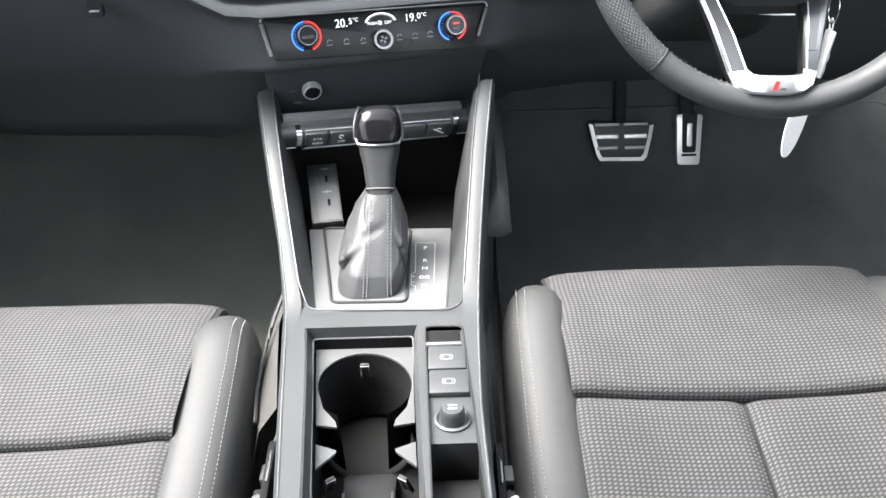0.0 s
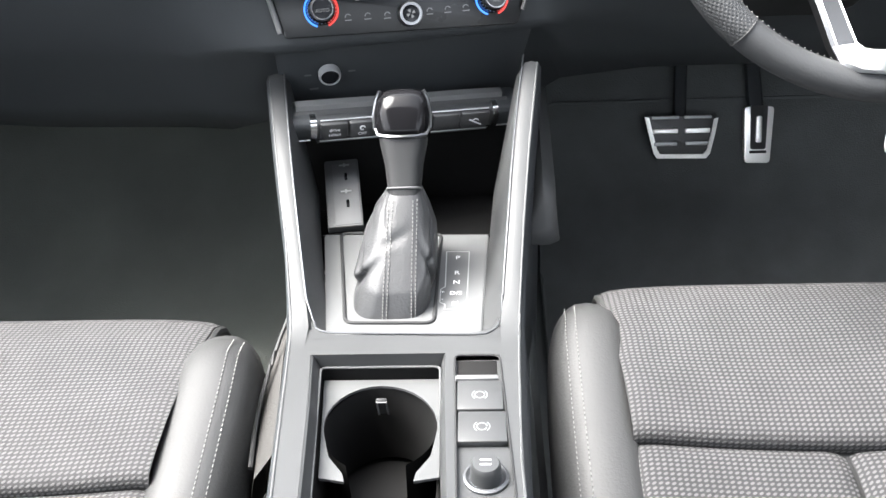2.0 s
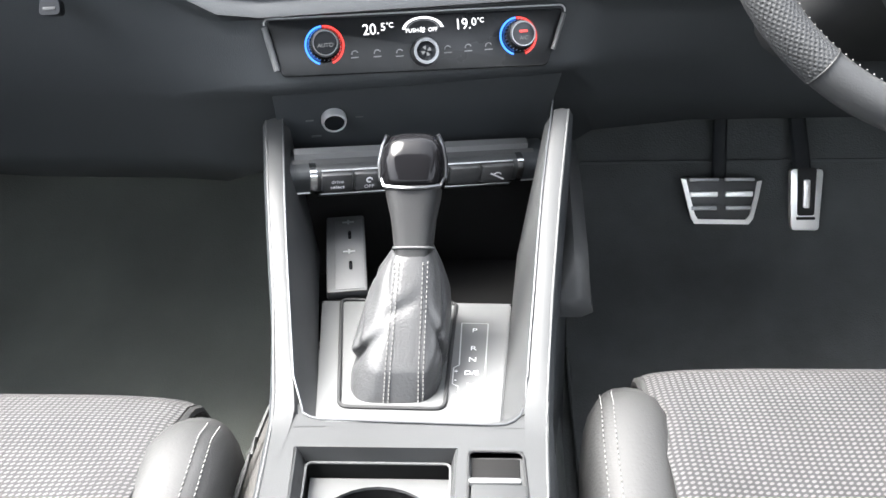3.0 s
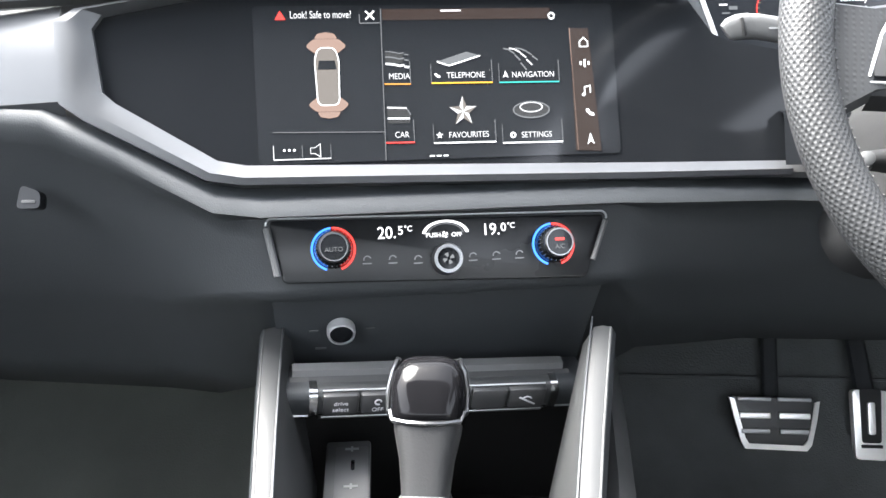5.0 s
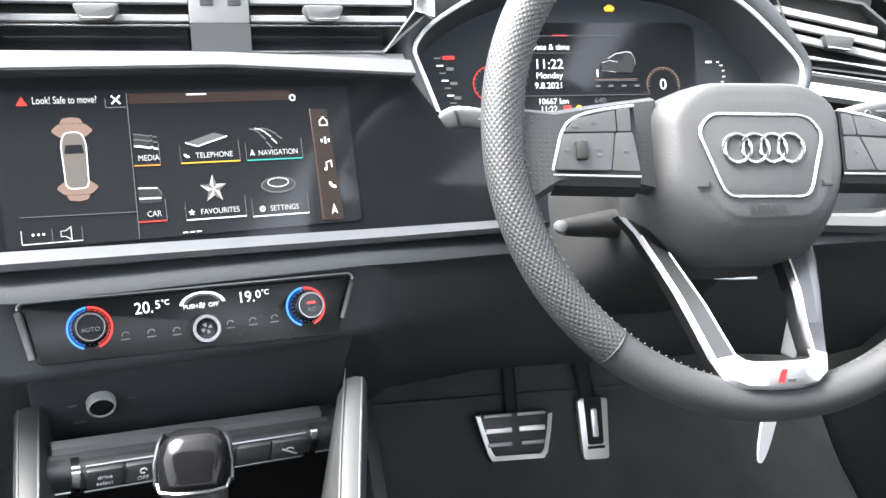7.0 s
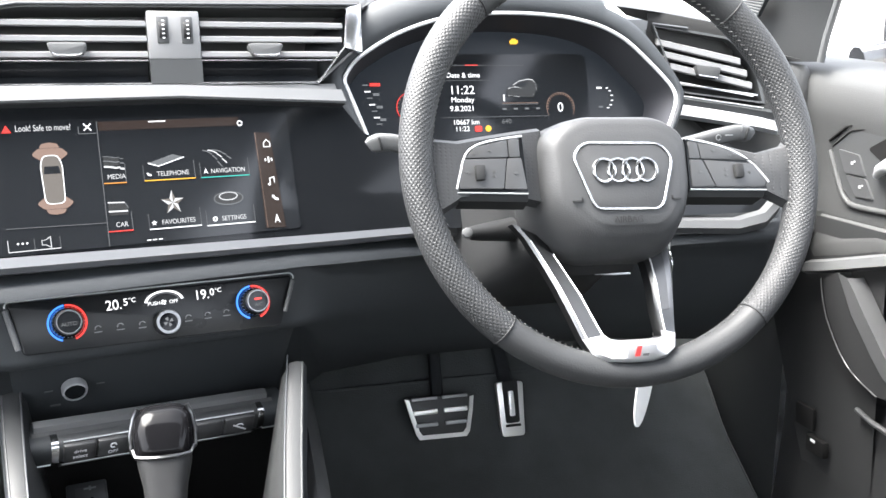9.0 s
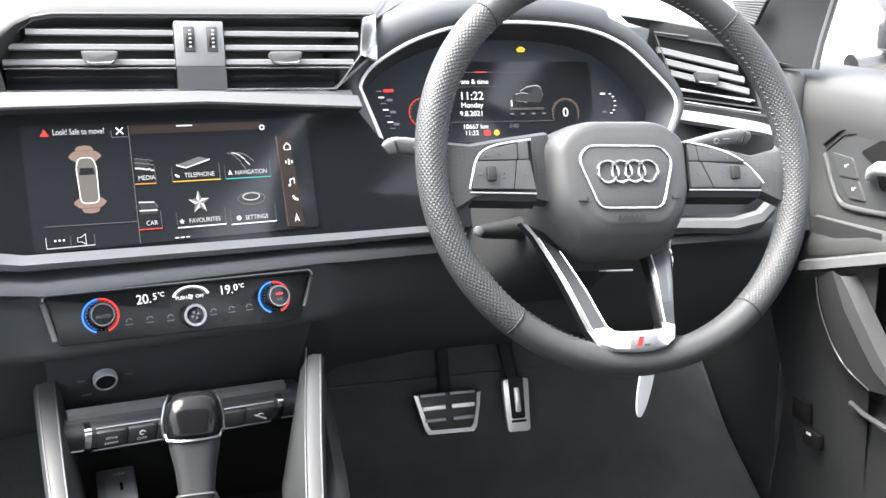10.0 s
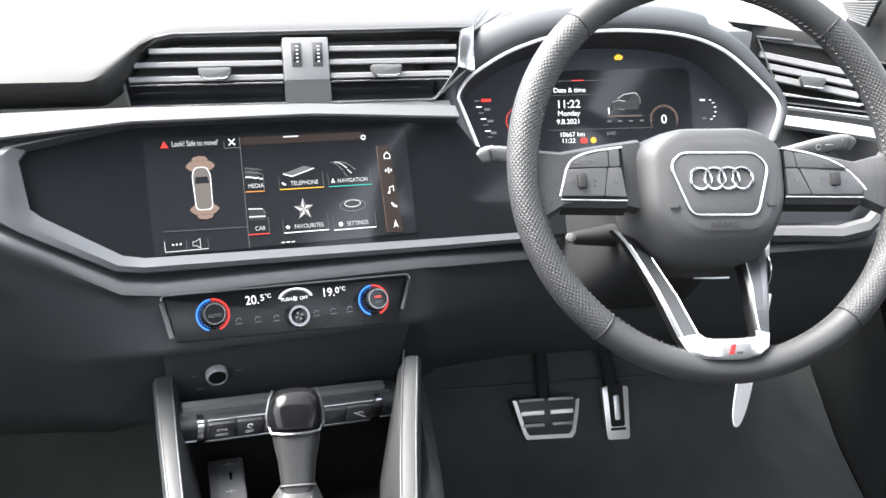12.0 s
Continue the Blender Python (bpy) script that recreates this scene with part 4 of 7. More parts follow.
    for pts in (((0.0105, -0.0165), (0.0185, -0.0118), (0.0300, -0.0098), (0.0350, -0.0108)), ((0.0045, -0.0205), (0.0120, -0.0185), (0.0200, -0.0200)), ((0.0350, -0.0110), (0.0385, -0.0165), (0.0390, -0.0225)), ((0.0040, -0.0285), (0.0180, -0.0300))):
        for (xa, za), (xb, zb) in zip(pts, pts[1:]):
            flat("car_highlight", [(xa, za), (xb, zb), (xb, zb + 0.0008), (xa, za + 0.0008)], LIGHTM)
    flat("car_window", [(0.0125, -0.0175), (0.0190, -0.0135), (0.0280, -0.0120), (0.0250, -0.0185)], FACE)
    flat("temperature_bar", rect(-0.004, 0.040, -0.0371, -0.0366), LIGHTT)
    flat("temperature_bar", rect(-0.004, 0.040, -0.0385, -0.0380), LIGHTD)
    for k in range(4):
        flat("scale_mark", rect(-0.004 + 0.0135 * k, 0.001 + 0.0135 * k, -0.0445, -0.0425), LIGHTD)
    flat("thermometer", rect(-0.002, -0.0005, -0.0345, -0.0270), LIGHTW)
    flat("dial_ring", band(0.067, -0.0426, 0.0170, 0.0174, -30, 210, 30), LIGHTT, "red lit dial ring")
    for k in range(18):
        a = radians(-5 + 11.2 * k)
        flat("dial_tick", [(0.067 + r * math.cos(a + d), -0.0426 + r * math.sin(a + d)) for r, d in ((0.0146, -0.025), (0.0166, -0.025), (0.0166, 0.025), (0.0146, 0.025))], LIGHTT)
    words("dial_figure", "0", 0.0150, LIGHTW, root, 0.067, -0.0430 + up, y)
    flat("dial_ring", band(-0.110, -0.0400, 0.0165, 0.0173, 100, 250, 20), LIGHTR, "red lit dial ring")
    for k in range(8):
        a = radians(110 + 17 * k)
        flat("dial_tick", [(-0.110 + r * math.cos(a + d), -0.040 + r * math.sin(a + d)) for r, d in ((0.0145, -0.02), (0.0163, -0.02), (0.0163, 0.02), (0.0145, 0.02))], LIGHTT)
    for k in range(7):
        flat("gauge_tick", [(-0.164 + 0.0022 * k, -0.0140 - 0.0072 * k), (-0.1575 + 0.0022 * k, -0.0140 - 0.0072 * k), (-0.1575 + 0.0022 * k, -0.0152 - 0.0072 * k), (-0.164 + 0.0022 * k, -0.0152 - 0.0072 * k)], LIGHTW if k % 2 else LIGHTD)
    flat("hot_mark", rect(-0.1555, -0.1440, -0.0158, -0.0125), LIGHTR)
    for k in range(3):
        flat("gauge_word", rect(-0.1525 + 0.003 * k, -0.1455 + 0.003 * k, -0.0265 - 0.0140 * k, -0.0235 - 0.0140 * k), LIGHTD)
    for k in range(6):
        a = radians(70 - 28 * k)
        flat("fuel_tick", [(0.1225 + 0.009 * math.cos(a), -0.0320 + 0.0125 * math.sin(a)), (0.1255 + 0.009 * math.cos(a), -0.0320 + 0.0125 * math.sin(a)), (0.1255 + 0.009 * math.cos(a), -0.0330 + 0.0125 * math.sin(a)), (0.1225 + 0.009 * math.cos(a), -0.0330 + 0.0125 * math.sin(a))], LIGHTW)
    flat("fuel_word", rect(0.1140, 0.1205, -0.0215, -0.0195), LIGHTW)
    flat("fuel_word", rect(0.1150, 0.1205, -0.0440, -0.0420), LIGHTD)


# ---- climate panel and the stack below it ----
def climate():
    root = thing("climate_panel", CLIMATE, "glossy black climate panel with two ringed temperature knobs", "climate control")
    panel = rounded([(-0.188, -0.0300), (0.035, -0.0370), (0.0520, 0.0095), (-0.1960, 0.0150)], 0.004)
    part("panel", prism(B(), panel, -0.003, 0.02, 0.001), CLIMATEGLASS, root, "glossy black panel")
    line = [(-0.1890, -0.0250), (-0.1985, 0.0130), (-0.1960, 0.0162), (-0.10, 0.0145), (0.050, 0.0118), (0.0530, 0.0080), (0.0385, -0.0260)]
    b = B()
    sweep(b, [(x, -0.0065, z) for x, z in rounded(line, 0.004, 4)[5:-5]], 0.0008, 8)
    part("bracket", b, DULL, root, "dull silver bracket line")
    b = B()
    sweep(b, [(-0.1915, -0.0065, -0.0250), (-0.1980, -0.0065, 0.0095)], 0.0026, 8)
    part("bracket", b, BLOCK, root)
    b = B()
    sweep(b, [(0.0515, -0.0065, 0.0045), (0.0395, -0.0065, -0.0245)], 0.0020, 8)
    part("bracket", b, BLOCK, root)
    yk = -0.0032
    for x, z, tag in ((-0.1515, -0.0073, 1), (0.0110, -0.0113, 0)):
        knob = part("temperature_knob", lathe(B(), [(0.0140, 0.0), (0.0138, 0.003), (0.0122, 0.011), (0.0108, 0.0165), (0.0098, 0.0182), (0.0, 0.0184)], 40, pose(x, yk, z, 90)), PIANO, root, "black knob with a bevelled cap")
        part("knob_collar", lathe(B(), [(0.0110, 0.0155), (0.0110, 0.0170), (0.0101, 0.0186), (0.0092, 0.0186), (0.0092, 0.017)], 40, pose(x, yk, z, 90)), KNOBMETAL, knob, "bright bevelled rim")
        part("red_ring", prism(B(), band(x, z, 0.0146, 0.0161, -70, 92), yk - 0.0012, yk), LIGHTR, knob, "red lit half ring")
        part("blue_ring", prism(B(), band(x, z, 0.0146, 0.0161, 95, 250), yk - 0.0012, yk), LIGHTB, knob, "blue lit half ring")
        b = B()
        for k in range(26):
            a = 2 * math.pi * k / 26
            box(b, (0, 0, 0), (0.0007, 0.0070, 0.0005), 0, pose(x + 0.0128 * math.cos(a), yk - 0.0075, z + 0.0128 * math.sin(a)))
        part("knob_ribs", b, FORK, knob)
        if tag:
            words("knob_word", "AUTO", 0.0046, LIGHTD, knob, x, z - 0.002, yk - 0.0186)
        else:
            part("knob_light", prism(B(), rounded(rect(x - 0.0035, x + 0.0035, z + 0.001, z + 0.0030), 0.0008), yk - 0.0190, yk - 0.0184), LIGHTR, knob, "red lit bar")
            words("knob_word", "A/C", 0.0044, LIGHTD, knob, x, z - 0.0035, yk - 0.0186)
    knob = part("fan_knob", lathe(B(), [(0.0115, 0.0), (0.0112, 0.006), (0.0100, 0.0110), (0.0, 0.0115)], 36, pose(-0.0700, yk, -0.0188, 90)), PIANO, root, "small fan knob")
    part("knob_collar", lathe(B(), [(0.0116, 0.002), (0.0114, 0.008), (0.0104, 0.0124), (0.0080, 0.0124), (0.0080, 0.009)], 36, pose(-0.0700, yk, -0.0188, 90)), KNOBMETAL, knob, "silver collar")
    for k in range(4):
        part("fan_blade", prism(B(), band(-0.0700, -0.0188, 0.0012, 0.0042, 90 * k, 90 * k + 45, 5), yk - 0.0122, yk - 0.0115), LIGHTD, knob)
    words("temperature_figure", "20.", 0.0124, LIGHTW, root, -0.1195, 0.0024, yk - 0.0002, "LEFT", wide=0.92)
    words("temperature_figure", "5", 0.0088, LIGHTW, root, -0.1046, 0.0038, yk - 0.0002, "LEFT")
    words("temperature_figure", "\u00b0C", 0.0057, LIGHTW, root, -0.0998, 0.0050, yk - 0.0002, "LEFT")
    words("temperature_figure", "19.", 0.0124, LIGHTW, root, -0.0425, 0.0016, yk - 0.0002, "LEFT", wide=0.92)
    words("temperature_figure", "0", 0.0088, LIGHTW, root, -0.0282, 0.0029, yk - 0.0002, "LEFT")
    words("temperature_figure", "\u00b0C", 0.0057, LIGHTW, root, -0.0233, 0.0040, yk - 0.0002, "LEFT")
    part("fan_arc", prism(B(), [(x, -0.0005 + (z + 0.0005) * 0.62) for x, z in band(-0.0693, -0.0005, 0.0150, 0.0175, 8, 172)], yk - 0.0004, yk), LIGHTW, root, "white fan speed arc")
    part("fan_arc", prism(B(), [(x, -0.0005 + (z + 0.0005) * 0.62) for x, z in band(-0.0693, -0.0005, 0.0128, 0.0136, 8, 172)], yk - 0.0004, yk), LIGHTD, root)
    words("fan_word", "PUSH", 0.0046, LIGHTW, root, -0.0785, -0.0006, yk - 0.0003)
    words("fan_word", "OFF", 0.0046, LIGHTW, root, -0.0612, -0.0008, yk - 0.0003)
    for k in range(4):
        part("fan_symbol", prism(B(), band(-0.0700, -0.0004, 0.0006, 0.0024, 90 * k, 90 * k + 55, 5), yk - 0.0004, yk), LIGHTW, root)
    for x, z in ((-0.1275, -0.0150), (-0.109, -0.0155), (-0.0905, -0.0165), (-0.0500, -0.0165), (-0.0325, -0.0165), (-0.0150, -0.0165)):
        b = B()
        prism(b, band(x, z - 0.001, 0.0022, 0.0030, 20, 190, 8), yk - 0.0006, yk)
        prism(b, rect(x - 0.0035, x + 0.003, z - 0.0042, z - 0.0034), yk - 0.0006, yk)
        part("key", b, VENTG, root, "touch key with a dim symbol")


def lower_stack():
    root = thing("stack_panel", LOWER, "plain black panel with a small silver-ringed volume knob", "panel")
    part("panel", prism(B(), [(-0.206, -0.058), (0.040, -0.064), (0.052, 0.036), (-0.212, 0.050)], -0.002, 0.01, 0.001), SOFT, root)
    m = pose(-0.1590, -0.002, 0.0032, 90)
    knob = part("volume_knob", lathe(B(), [(0.0095, 0.0), (0.0094, 0.008), (0.0086, 0.0095), (0.0, 0.010)], 40, m), PIANO, root, "glossy black knob")
    part("knob_collar", lathe(B(), [(0.0112, 0.002), (0.0114, 0.0070), (0.0106, 0.0100), (0.0094, 0.0104), (0.0092, 0.008)], 40, m), PALE, knob, "silver collar")
    for x0, x1, z0, z1 in ((-0.184, -0.177, -0.0005, 0.0010), (-0.139, -0.132, -0.0005, 0.0010), (-0.180, -0.171, -0.0200, -0.0180)):
        part("print_mark", prism(B(), rect(x0, x1, z0, z1), -0.0026, -0.002), BLOCK, root)


def switch_bar():
    root = thing("switch_bar", BAR, "rounded black switch bar with silver collars under the stack", "switch panel")
    oval = rounded(rect(-0.020, 0.020, -0.0130, 0.0130), 0.010, 5)

    def tube(x0, x1, k=1.0):
        return loft(B(), [[(x, p * k - 0.002, q * k) for p, q in oval] for x in (x0, x1)])

    part("bar_end", tube(-0.1985, -0.1780), SOFT, root, "black end cap")
    part("bar_end", tube(0.0190, 0.0440), SOFT, root, "black end cap")
    part("bar_body", tube(-0.1720, 0.0130, 0.97), HARD, root)
    for x in (-0.1780, 0.0130):
        part("collar", tube(x, x + 0.0060, 1.04), BRIGHT, root, "silver collar ring")
    xs = [-0.1690, -0.1400, -0.1125, -0.0840, -0.0530, -0.0230, 0.0095]
    for k in range(6):
        b = B()
        box(b, ((xs[k] + xs[k + 1]) / 2, -0.0200, 0.0015), (xs[k + 1] - xs[k] - 0.0008, 0.008, 0.0200), 0.003)
        key = part("key", b, BTN, root, "black rocker key")
        cx = (xs[k] + xs[k + 1]) / 2
        if k == 0:
            words("key_word", "drive", 0.0054, PRINT, key, cx, 0.0040, -0.0242)
            words("key_word", "select", 0.0054, PRINT, key, cx, -0.0020, -0.0242)
        elif k == 1:
            words("key_word", "OFF", 0.0052, PRINT, key, cx, -0.0030, -0.0242)
            part("key_symbol", prism(B(), band(cx, 0.0045, 0.0018, 0.0030, 0, 300, 10), -0.0245, -0.0239), PRINT, key)
        elif k == 5:
            b = B()
            prism(b, band(cx, 0.0, 0.0036, 0.0046, 30, 160, 10), -0.0245, -0.0239)
            prism(b, [(cx - 0.007, 0.003), (cx - 0.006, 0.004), (cx + 0.0075, -0.0035), (cx + 0.0065, -0.0045)], -0.0245, -0.0239)
            part("key_symbol", b, PRINT, key)
        elif k == 3:
            part("key_light", prism(B(), rect(cx + 0.008, cx + 0.011, 0.0070, 0.0082), -0.0245, -0.0239), LIGHTR, key)
    b = B()
    loft(b, [[(-0.190, y, z), (0.0270, y, z)] for y, z in ((-0.004, 0.0145), (-0.002, 0.0190), (0.006, 0.0195), (0.012, 0.0145))], False, False)
    part("shelf", b, SOCKET, root, "satin grey sloping ledge above the keys")
    b = B()
    loft(b, [[(-0.192, y, z), (0.032, y, z)] for y, z in ((-0.010, 0.0122), (-0.004, 0.0145))], False, False)
    part("shelf_edge", b, GREYP, root)
    b = B()
    loft(b, [[(-0.170, y, z), (0.012, y, z)] for y, z in ((-0.018, -0.0125), (-0.012, -0.022), (0.02, -0.026))], False, False)
    part("under_lip", b, GREYP, root)
    # Thin pale bars stand in for highlights along keys, end caps and lip.
    b = B()
    sweep(b, [(-0.168, -0.0185, 0.0128), (0.008, -0.0185, 0.0128)], 0.0007, 6)
    part("key_highlight", b, PALE, root, "pale bar for the highlight above the keys")
    for x0, x1 in ((-0.1985, -0.1785), (0.0195, 0.0435)):
        b = B()
        sweep(b, [(x0, -0.0205, -0.0095), (x1, -0.0205, -0.0095)], 0.0010, 6)
        part("end_highlight", b, PALE, root, "pale bar for the highlight low on the cap")
    b = B()
    sweep(b, [(-0.168, -0.0165, -0.0155), (0.010, -0.0165, -0.0155)], 0.0008, 6)
    part("lip_highlight", b, DULL, root)


instruments()
climate()
lower_stack()
switch_bar()


# ---- centre console ----
DECK = 0.283


def rail_pt(x, s, lift=0.0):
    a = radians(26)
    y = 0.75 + s * math.cos(a)
    d = max(0.0, y - 0.726)
    rise = math.tan(a) * (d * d / 0.10 if d < 0.05 else d - 0.025)
    return (x, y - lift * 0.4, 0.2832 + rise + lift * 0.9)


LEFT_IN = [(0.0, -0.1430), (0.066, -0.1560), (0.138, -0.1702), (0.216, -0.1845), (0.30, -0.1985)]
LEFT_OUT = [(0.0, -0.1590), (0.066, -0.1680), (0.154, -0.1866), (0.235, -0.2030), (0.30, -0.2150)]
RIGHT_IN = [(0.0, 0.0125), (0.0266, 0.0152), (0.095, 0.0213), (0.170, 0.0279), (0.235, 0.0343), (0.30, 0.0440)]
RIGHT_OUT = [(0.0, 0.0285), (0.06, 0.0324), (0.169, 0.0425), (0.286, 0.0562), (0.30, 0.058)]


def edge_left(y):
    return lerp([(0.28, -0.1050), (0.505, -0.1308), (0.62, -0.1442), (0.7374, -0.1573), (0.75, -0.159)], y)


def edge_right(y):
    return lerp([(0.28, 0.030), (0.499, 0.0257), (0.612, 0.0235), (0.728, 0.0274), (0.75, 0.0285)], y)


def cup_left(y):
    return lerp([(0.45, -0.1020), (0.505, -0.1072), (0.6956, -0.1265), (0.7165, -0.1300)], y)


def cup_right(y):
    return lerp([(0.45, -0.0230), (0.502, -0.0270), (0.6914, -0.0355), (0.7165, -0.0350)], y)


def strip_left(y):
    return lerp([(0.45, -0.0165), (0.50, -0.0177), (0.712, -0.0238)], y)


def strip_right(y):
    return lerp([(0.45, 0.0230), (0.50, 0.0216), (0.712, 0.0108)], y)


def flat_strip(b, fa, fb, y0, y1, z, n=10):
    return loft(b, [[(fa(y0 + (y1 - y0) * i / n), y0 + (y1 - y0) * i / n, z), (fb(y0 + (y1 - y0) * i / n), y0 + (y1 - y0) * i / n, z)] for i in range(n + 1)], False, False)


def console():
    root = thing("centre_console", CAR @ pose(0, 0, 0), "grey plastic centre console with silver outline and cup holder", "console")
    Y0, YC, YF = 0.30, 0.7165, 0.743
    b = B()
    flat_strip(b, edge_left, lambda y: cup_left(y) - 0.0065, Y0, YC, DECK)
    flat_strip(b, lambda y: cup_right(y) + 0.0045, strip_left, Y0, YC, DECK)
    flat_strip(b, strip_right, edge_right, Y0, 0.714, DECK)
    flat_strip(b, strip_left, edge_right, 0.714, YC, DECK, 1)
    flat_strip(b, edge_left, edge_right, YC, YF, DECK, 2)
    flat_strip(b, cup_left, cup_right, Y0, 0.455, DECK, 2)
    flat_strip(b, strip_left, strip_right, Y0, 0.470, DECK, 2)
    # rounded shoulders of the gear well
    for s, ins, outs in ((-1, LEFT_IN, LEFT_OUT), (1, RIGHT_IN, RIGHT_OUT)):
        rows = []
        for i in range(28):
            t = -0.05 + 0.35 * i / 27
            k = smoothstep(-0.02, 0.07, t)
            y = rail_pt(0, t)[1]
            xo = (edge_left(y) if s < 0 else edge_right(y)) if t < 0 else lerp(outs, t)
            rows.append([rail_pt(xo, t), rail_pt((xo + lerp(ins, t)) / 2, t, 0.0018 * k), rail_pt(lerp(ins, t), t)])
        loft(b, rows, False, False)
    part("deck", b, GREYP, root, "satin grey console top")
    # fillets at the back corners of the gear well
    for cx, cy, px in ((-0.1425, 0.752, 1), (0.0120, 0.752, -1)):
        t = B()
        pts = [(cx - px * 0.004, cy + 0.012), (cx - px * 0.004, YF - 0.006), (cx + px * 0.022, YF - 0.006)] + [(cx + px * (0.022 - 0.020 * math.sin(radians(a))), YF + 0.0005 + 0.018 * (1 - math.cos(radians(a)))) for a in (0, 15, 30, 45, 60, 75, 90)]
        v = [t.verts.new((x, y, DECK + 0.0004)) for x, y in pts]
        t.faces.new(v)
        bmesh.ops.recalc_face_normals(t, faces=t.faces[:])
        part("well_fillet", t, GREYP, root, "rounded corner of the gear well")
    # sides down to the floor
    b = B()
    for edge, outs, s in ((edge_left, LEFT_OUT, -1), (edge_right, RIGHT_OUT, 1)):
        rows = []
        for i in range(9):
            y = Y0 + (0.75 - Y0) * i / 8
            x = edge(y)
            rows.append([(x, y, DECK), (x + s * 0.003, y, DECK - 0.006), (x + s * 0.008, y, DECK - 0.06), (x + s * 0.012, y, -0.12)])
        for i in range(1, 9):
            t = 0.30 * i / 8
            x, y, z = rail_pt(lerp(outs, t), t)
            rows.append([(x, y, z), (x + s * 0.003, y + 0.002, z - 0.006), (x + s * 0.004, y + 0.02, z - 0.06), (x + s * 0.004, y + 0.03, -0.12)])
        loft(b, rows, False, False)
    loft(b, [[(x, Y0, DECK), (x, Y0, -0.12)] for x in (edge_left(Y0), edge_right(Y0))], False, False)
    part("side_panel", b, SOFT, root, "black side skins of the console")
    # silver outlines
    b = B()
    path = [rail_pt(lerp(LEFT_IN, t) + 0.0006, t, 0.001) for t in (0.30, 0.25, 0.2, 0.15, 0.1, 0.05, 0.03)]
    path += [(x, y, DECK + 0.001) for x, y in [(-0.1405, 0.7600), (-0.1375, 0.7515), (-0.1320, 0.7470), (-0.1240, 0.7445), (-0.09, 0.7428), (-0.04, 0.7408), (-0.008, 0.7395), (0.0, 0.7405), (0.0055, 0.7440), (0.0095, 0.7500), (0.0130, 0.7600)]]
    path += [rail_pt(lerp(RIGHT_IN, t) - 0.0006, t, 0.001) for t in (0.03, 0.05, 0.1, 0.15, 0.2, 0.25, 0.31)]
    sweep(b, path, 0.0009, 8)
    part("well_outline", b, SILVER, root, "thin silver outline of the gear well")
    b = B()
    for edge, outs, s in ((edge_left, LEFT_OUT, 1), (edge_right, RIGHT_OUT, -1)):
        sweep(b, [(edge(y) + s * 0.0012, y, DECK + 0.0004) for y in (0.30, 0.4, 0.5, 0.6, 0.7, 0.74)] + [rail_pt(lerp(outs, t) + s * 0.0012, t, 0.0004) for t in (0.01, 0.1, 0.2, 0.30)], 0.0008, 6)
    part("edge_line", b, BLOCK, root, "fine silver edge line")
    # sloping walls of the gear well
    b = B()
    for ins, foot in ((LEFT_IN, [(0.0, -0.128), (0.17, -0.1570), (0.30, -0.178)]), (RIGHT_IN, [(0.0, -0.0040), (0.17, 0.0050), (0.30, 0.012)])):
        rows = []
        for i in range(13):
            t = 0.30 * i / 12
            x, y, z = rail_pt(lerp(ins, t), t)
            d = min(1.0, t / 0.03)
            rows.append([(x, y, z - 0.0008), (x * 0.75 + lerp(foot, t) * 0.25, y, z - 0.004 - 0.01 * d), (lerp(foot, t), y, 0.272)])
        loft(b, rows, False, False)
    flat_strip(b, lambda y: -0.150, lambda y: 0.016, 0.741, 0.765, 0.2715, 1)
    loft(b, [[(-0.143, 0.7415, DECK), (-0.128, 0.752, 0.272)], [(0.0130, 0.7385, DECK), (-0.004, 0.750, 0.272)]], False, False)
    part("well_wall", b, GREYP, root, "dark grey sloping walls of the gear well")
    # gear plate
    b = B()
    pts = [(-0.1300, 0.7500), (-0.0030, 0.7480), (0.0055, 0.9200), (-0.1580, 0.9260)]
    t = B()
    lo = [t.verts.new((x, y, 0.262)) for x, y in pts]
    hi = [t.verts.new((x, y, 0.2750)) for x, y in pts]
    t.faces.new(hi)
    for i in range(4):
        t.faces.new((hi[i], hi[(i + 1) % 4], lo[(i + 1) % 4], lo[i]))
    bmesh.ops.recalc_face_normals(t, faces=t.faces[:])
    bmesh.ops.bevel(t, geom=[e for e in t.edges if all(v.co.z > 0.27 for v in e.verts)], offset=0.0012, segments=2, affect="EDGES")
    part("gear_plate", add(b, t), BLOCK, root, "mid grey gear plate")

    def flatz(b, pts, z, h=0.0004):
        t = B()
        v = [t.verts.new((x, y, z + h)) for x, y in pts]
        t.faces.new(v)
        bmesh.ops.recalc_face_normals(t, faces=t.faces[:])
        if t.faces[:][0].normal.z < 0:
            bmesh.ops.reverse_faces(t, faces=t.faces[:])
        return add(b, t)

    b = B()
    outline = [(-0.0350, 0.8860), (-0.0135, 0.8850), (-0.0155, 0.7880), (-0.0340, 0.7880), (-0.0340, 0.7960), (-0.0385, 0.7990), (-0.0385, 0.8200), (-0.0345, 0.8240), (-0.0350, 0.8860)]
    for (xa, ya), (xb, yb) in zip(outline, outline[1:]):
        d = Vector((xb - xa, yb - ya)).normalized() * 0.0005
        flatz(b, [(xa + d.y, ya - d.x), (xb + d.y, yb - d.x), (xb - d.y, yb + d.x), (xa - d.y, ya + d.x)], 0.2752)
    part("gear_outline", b, DULL, root, "white gear gate outline")
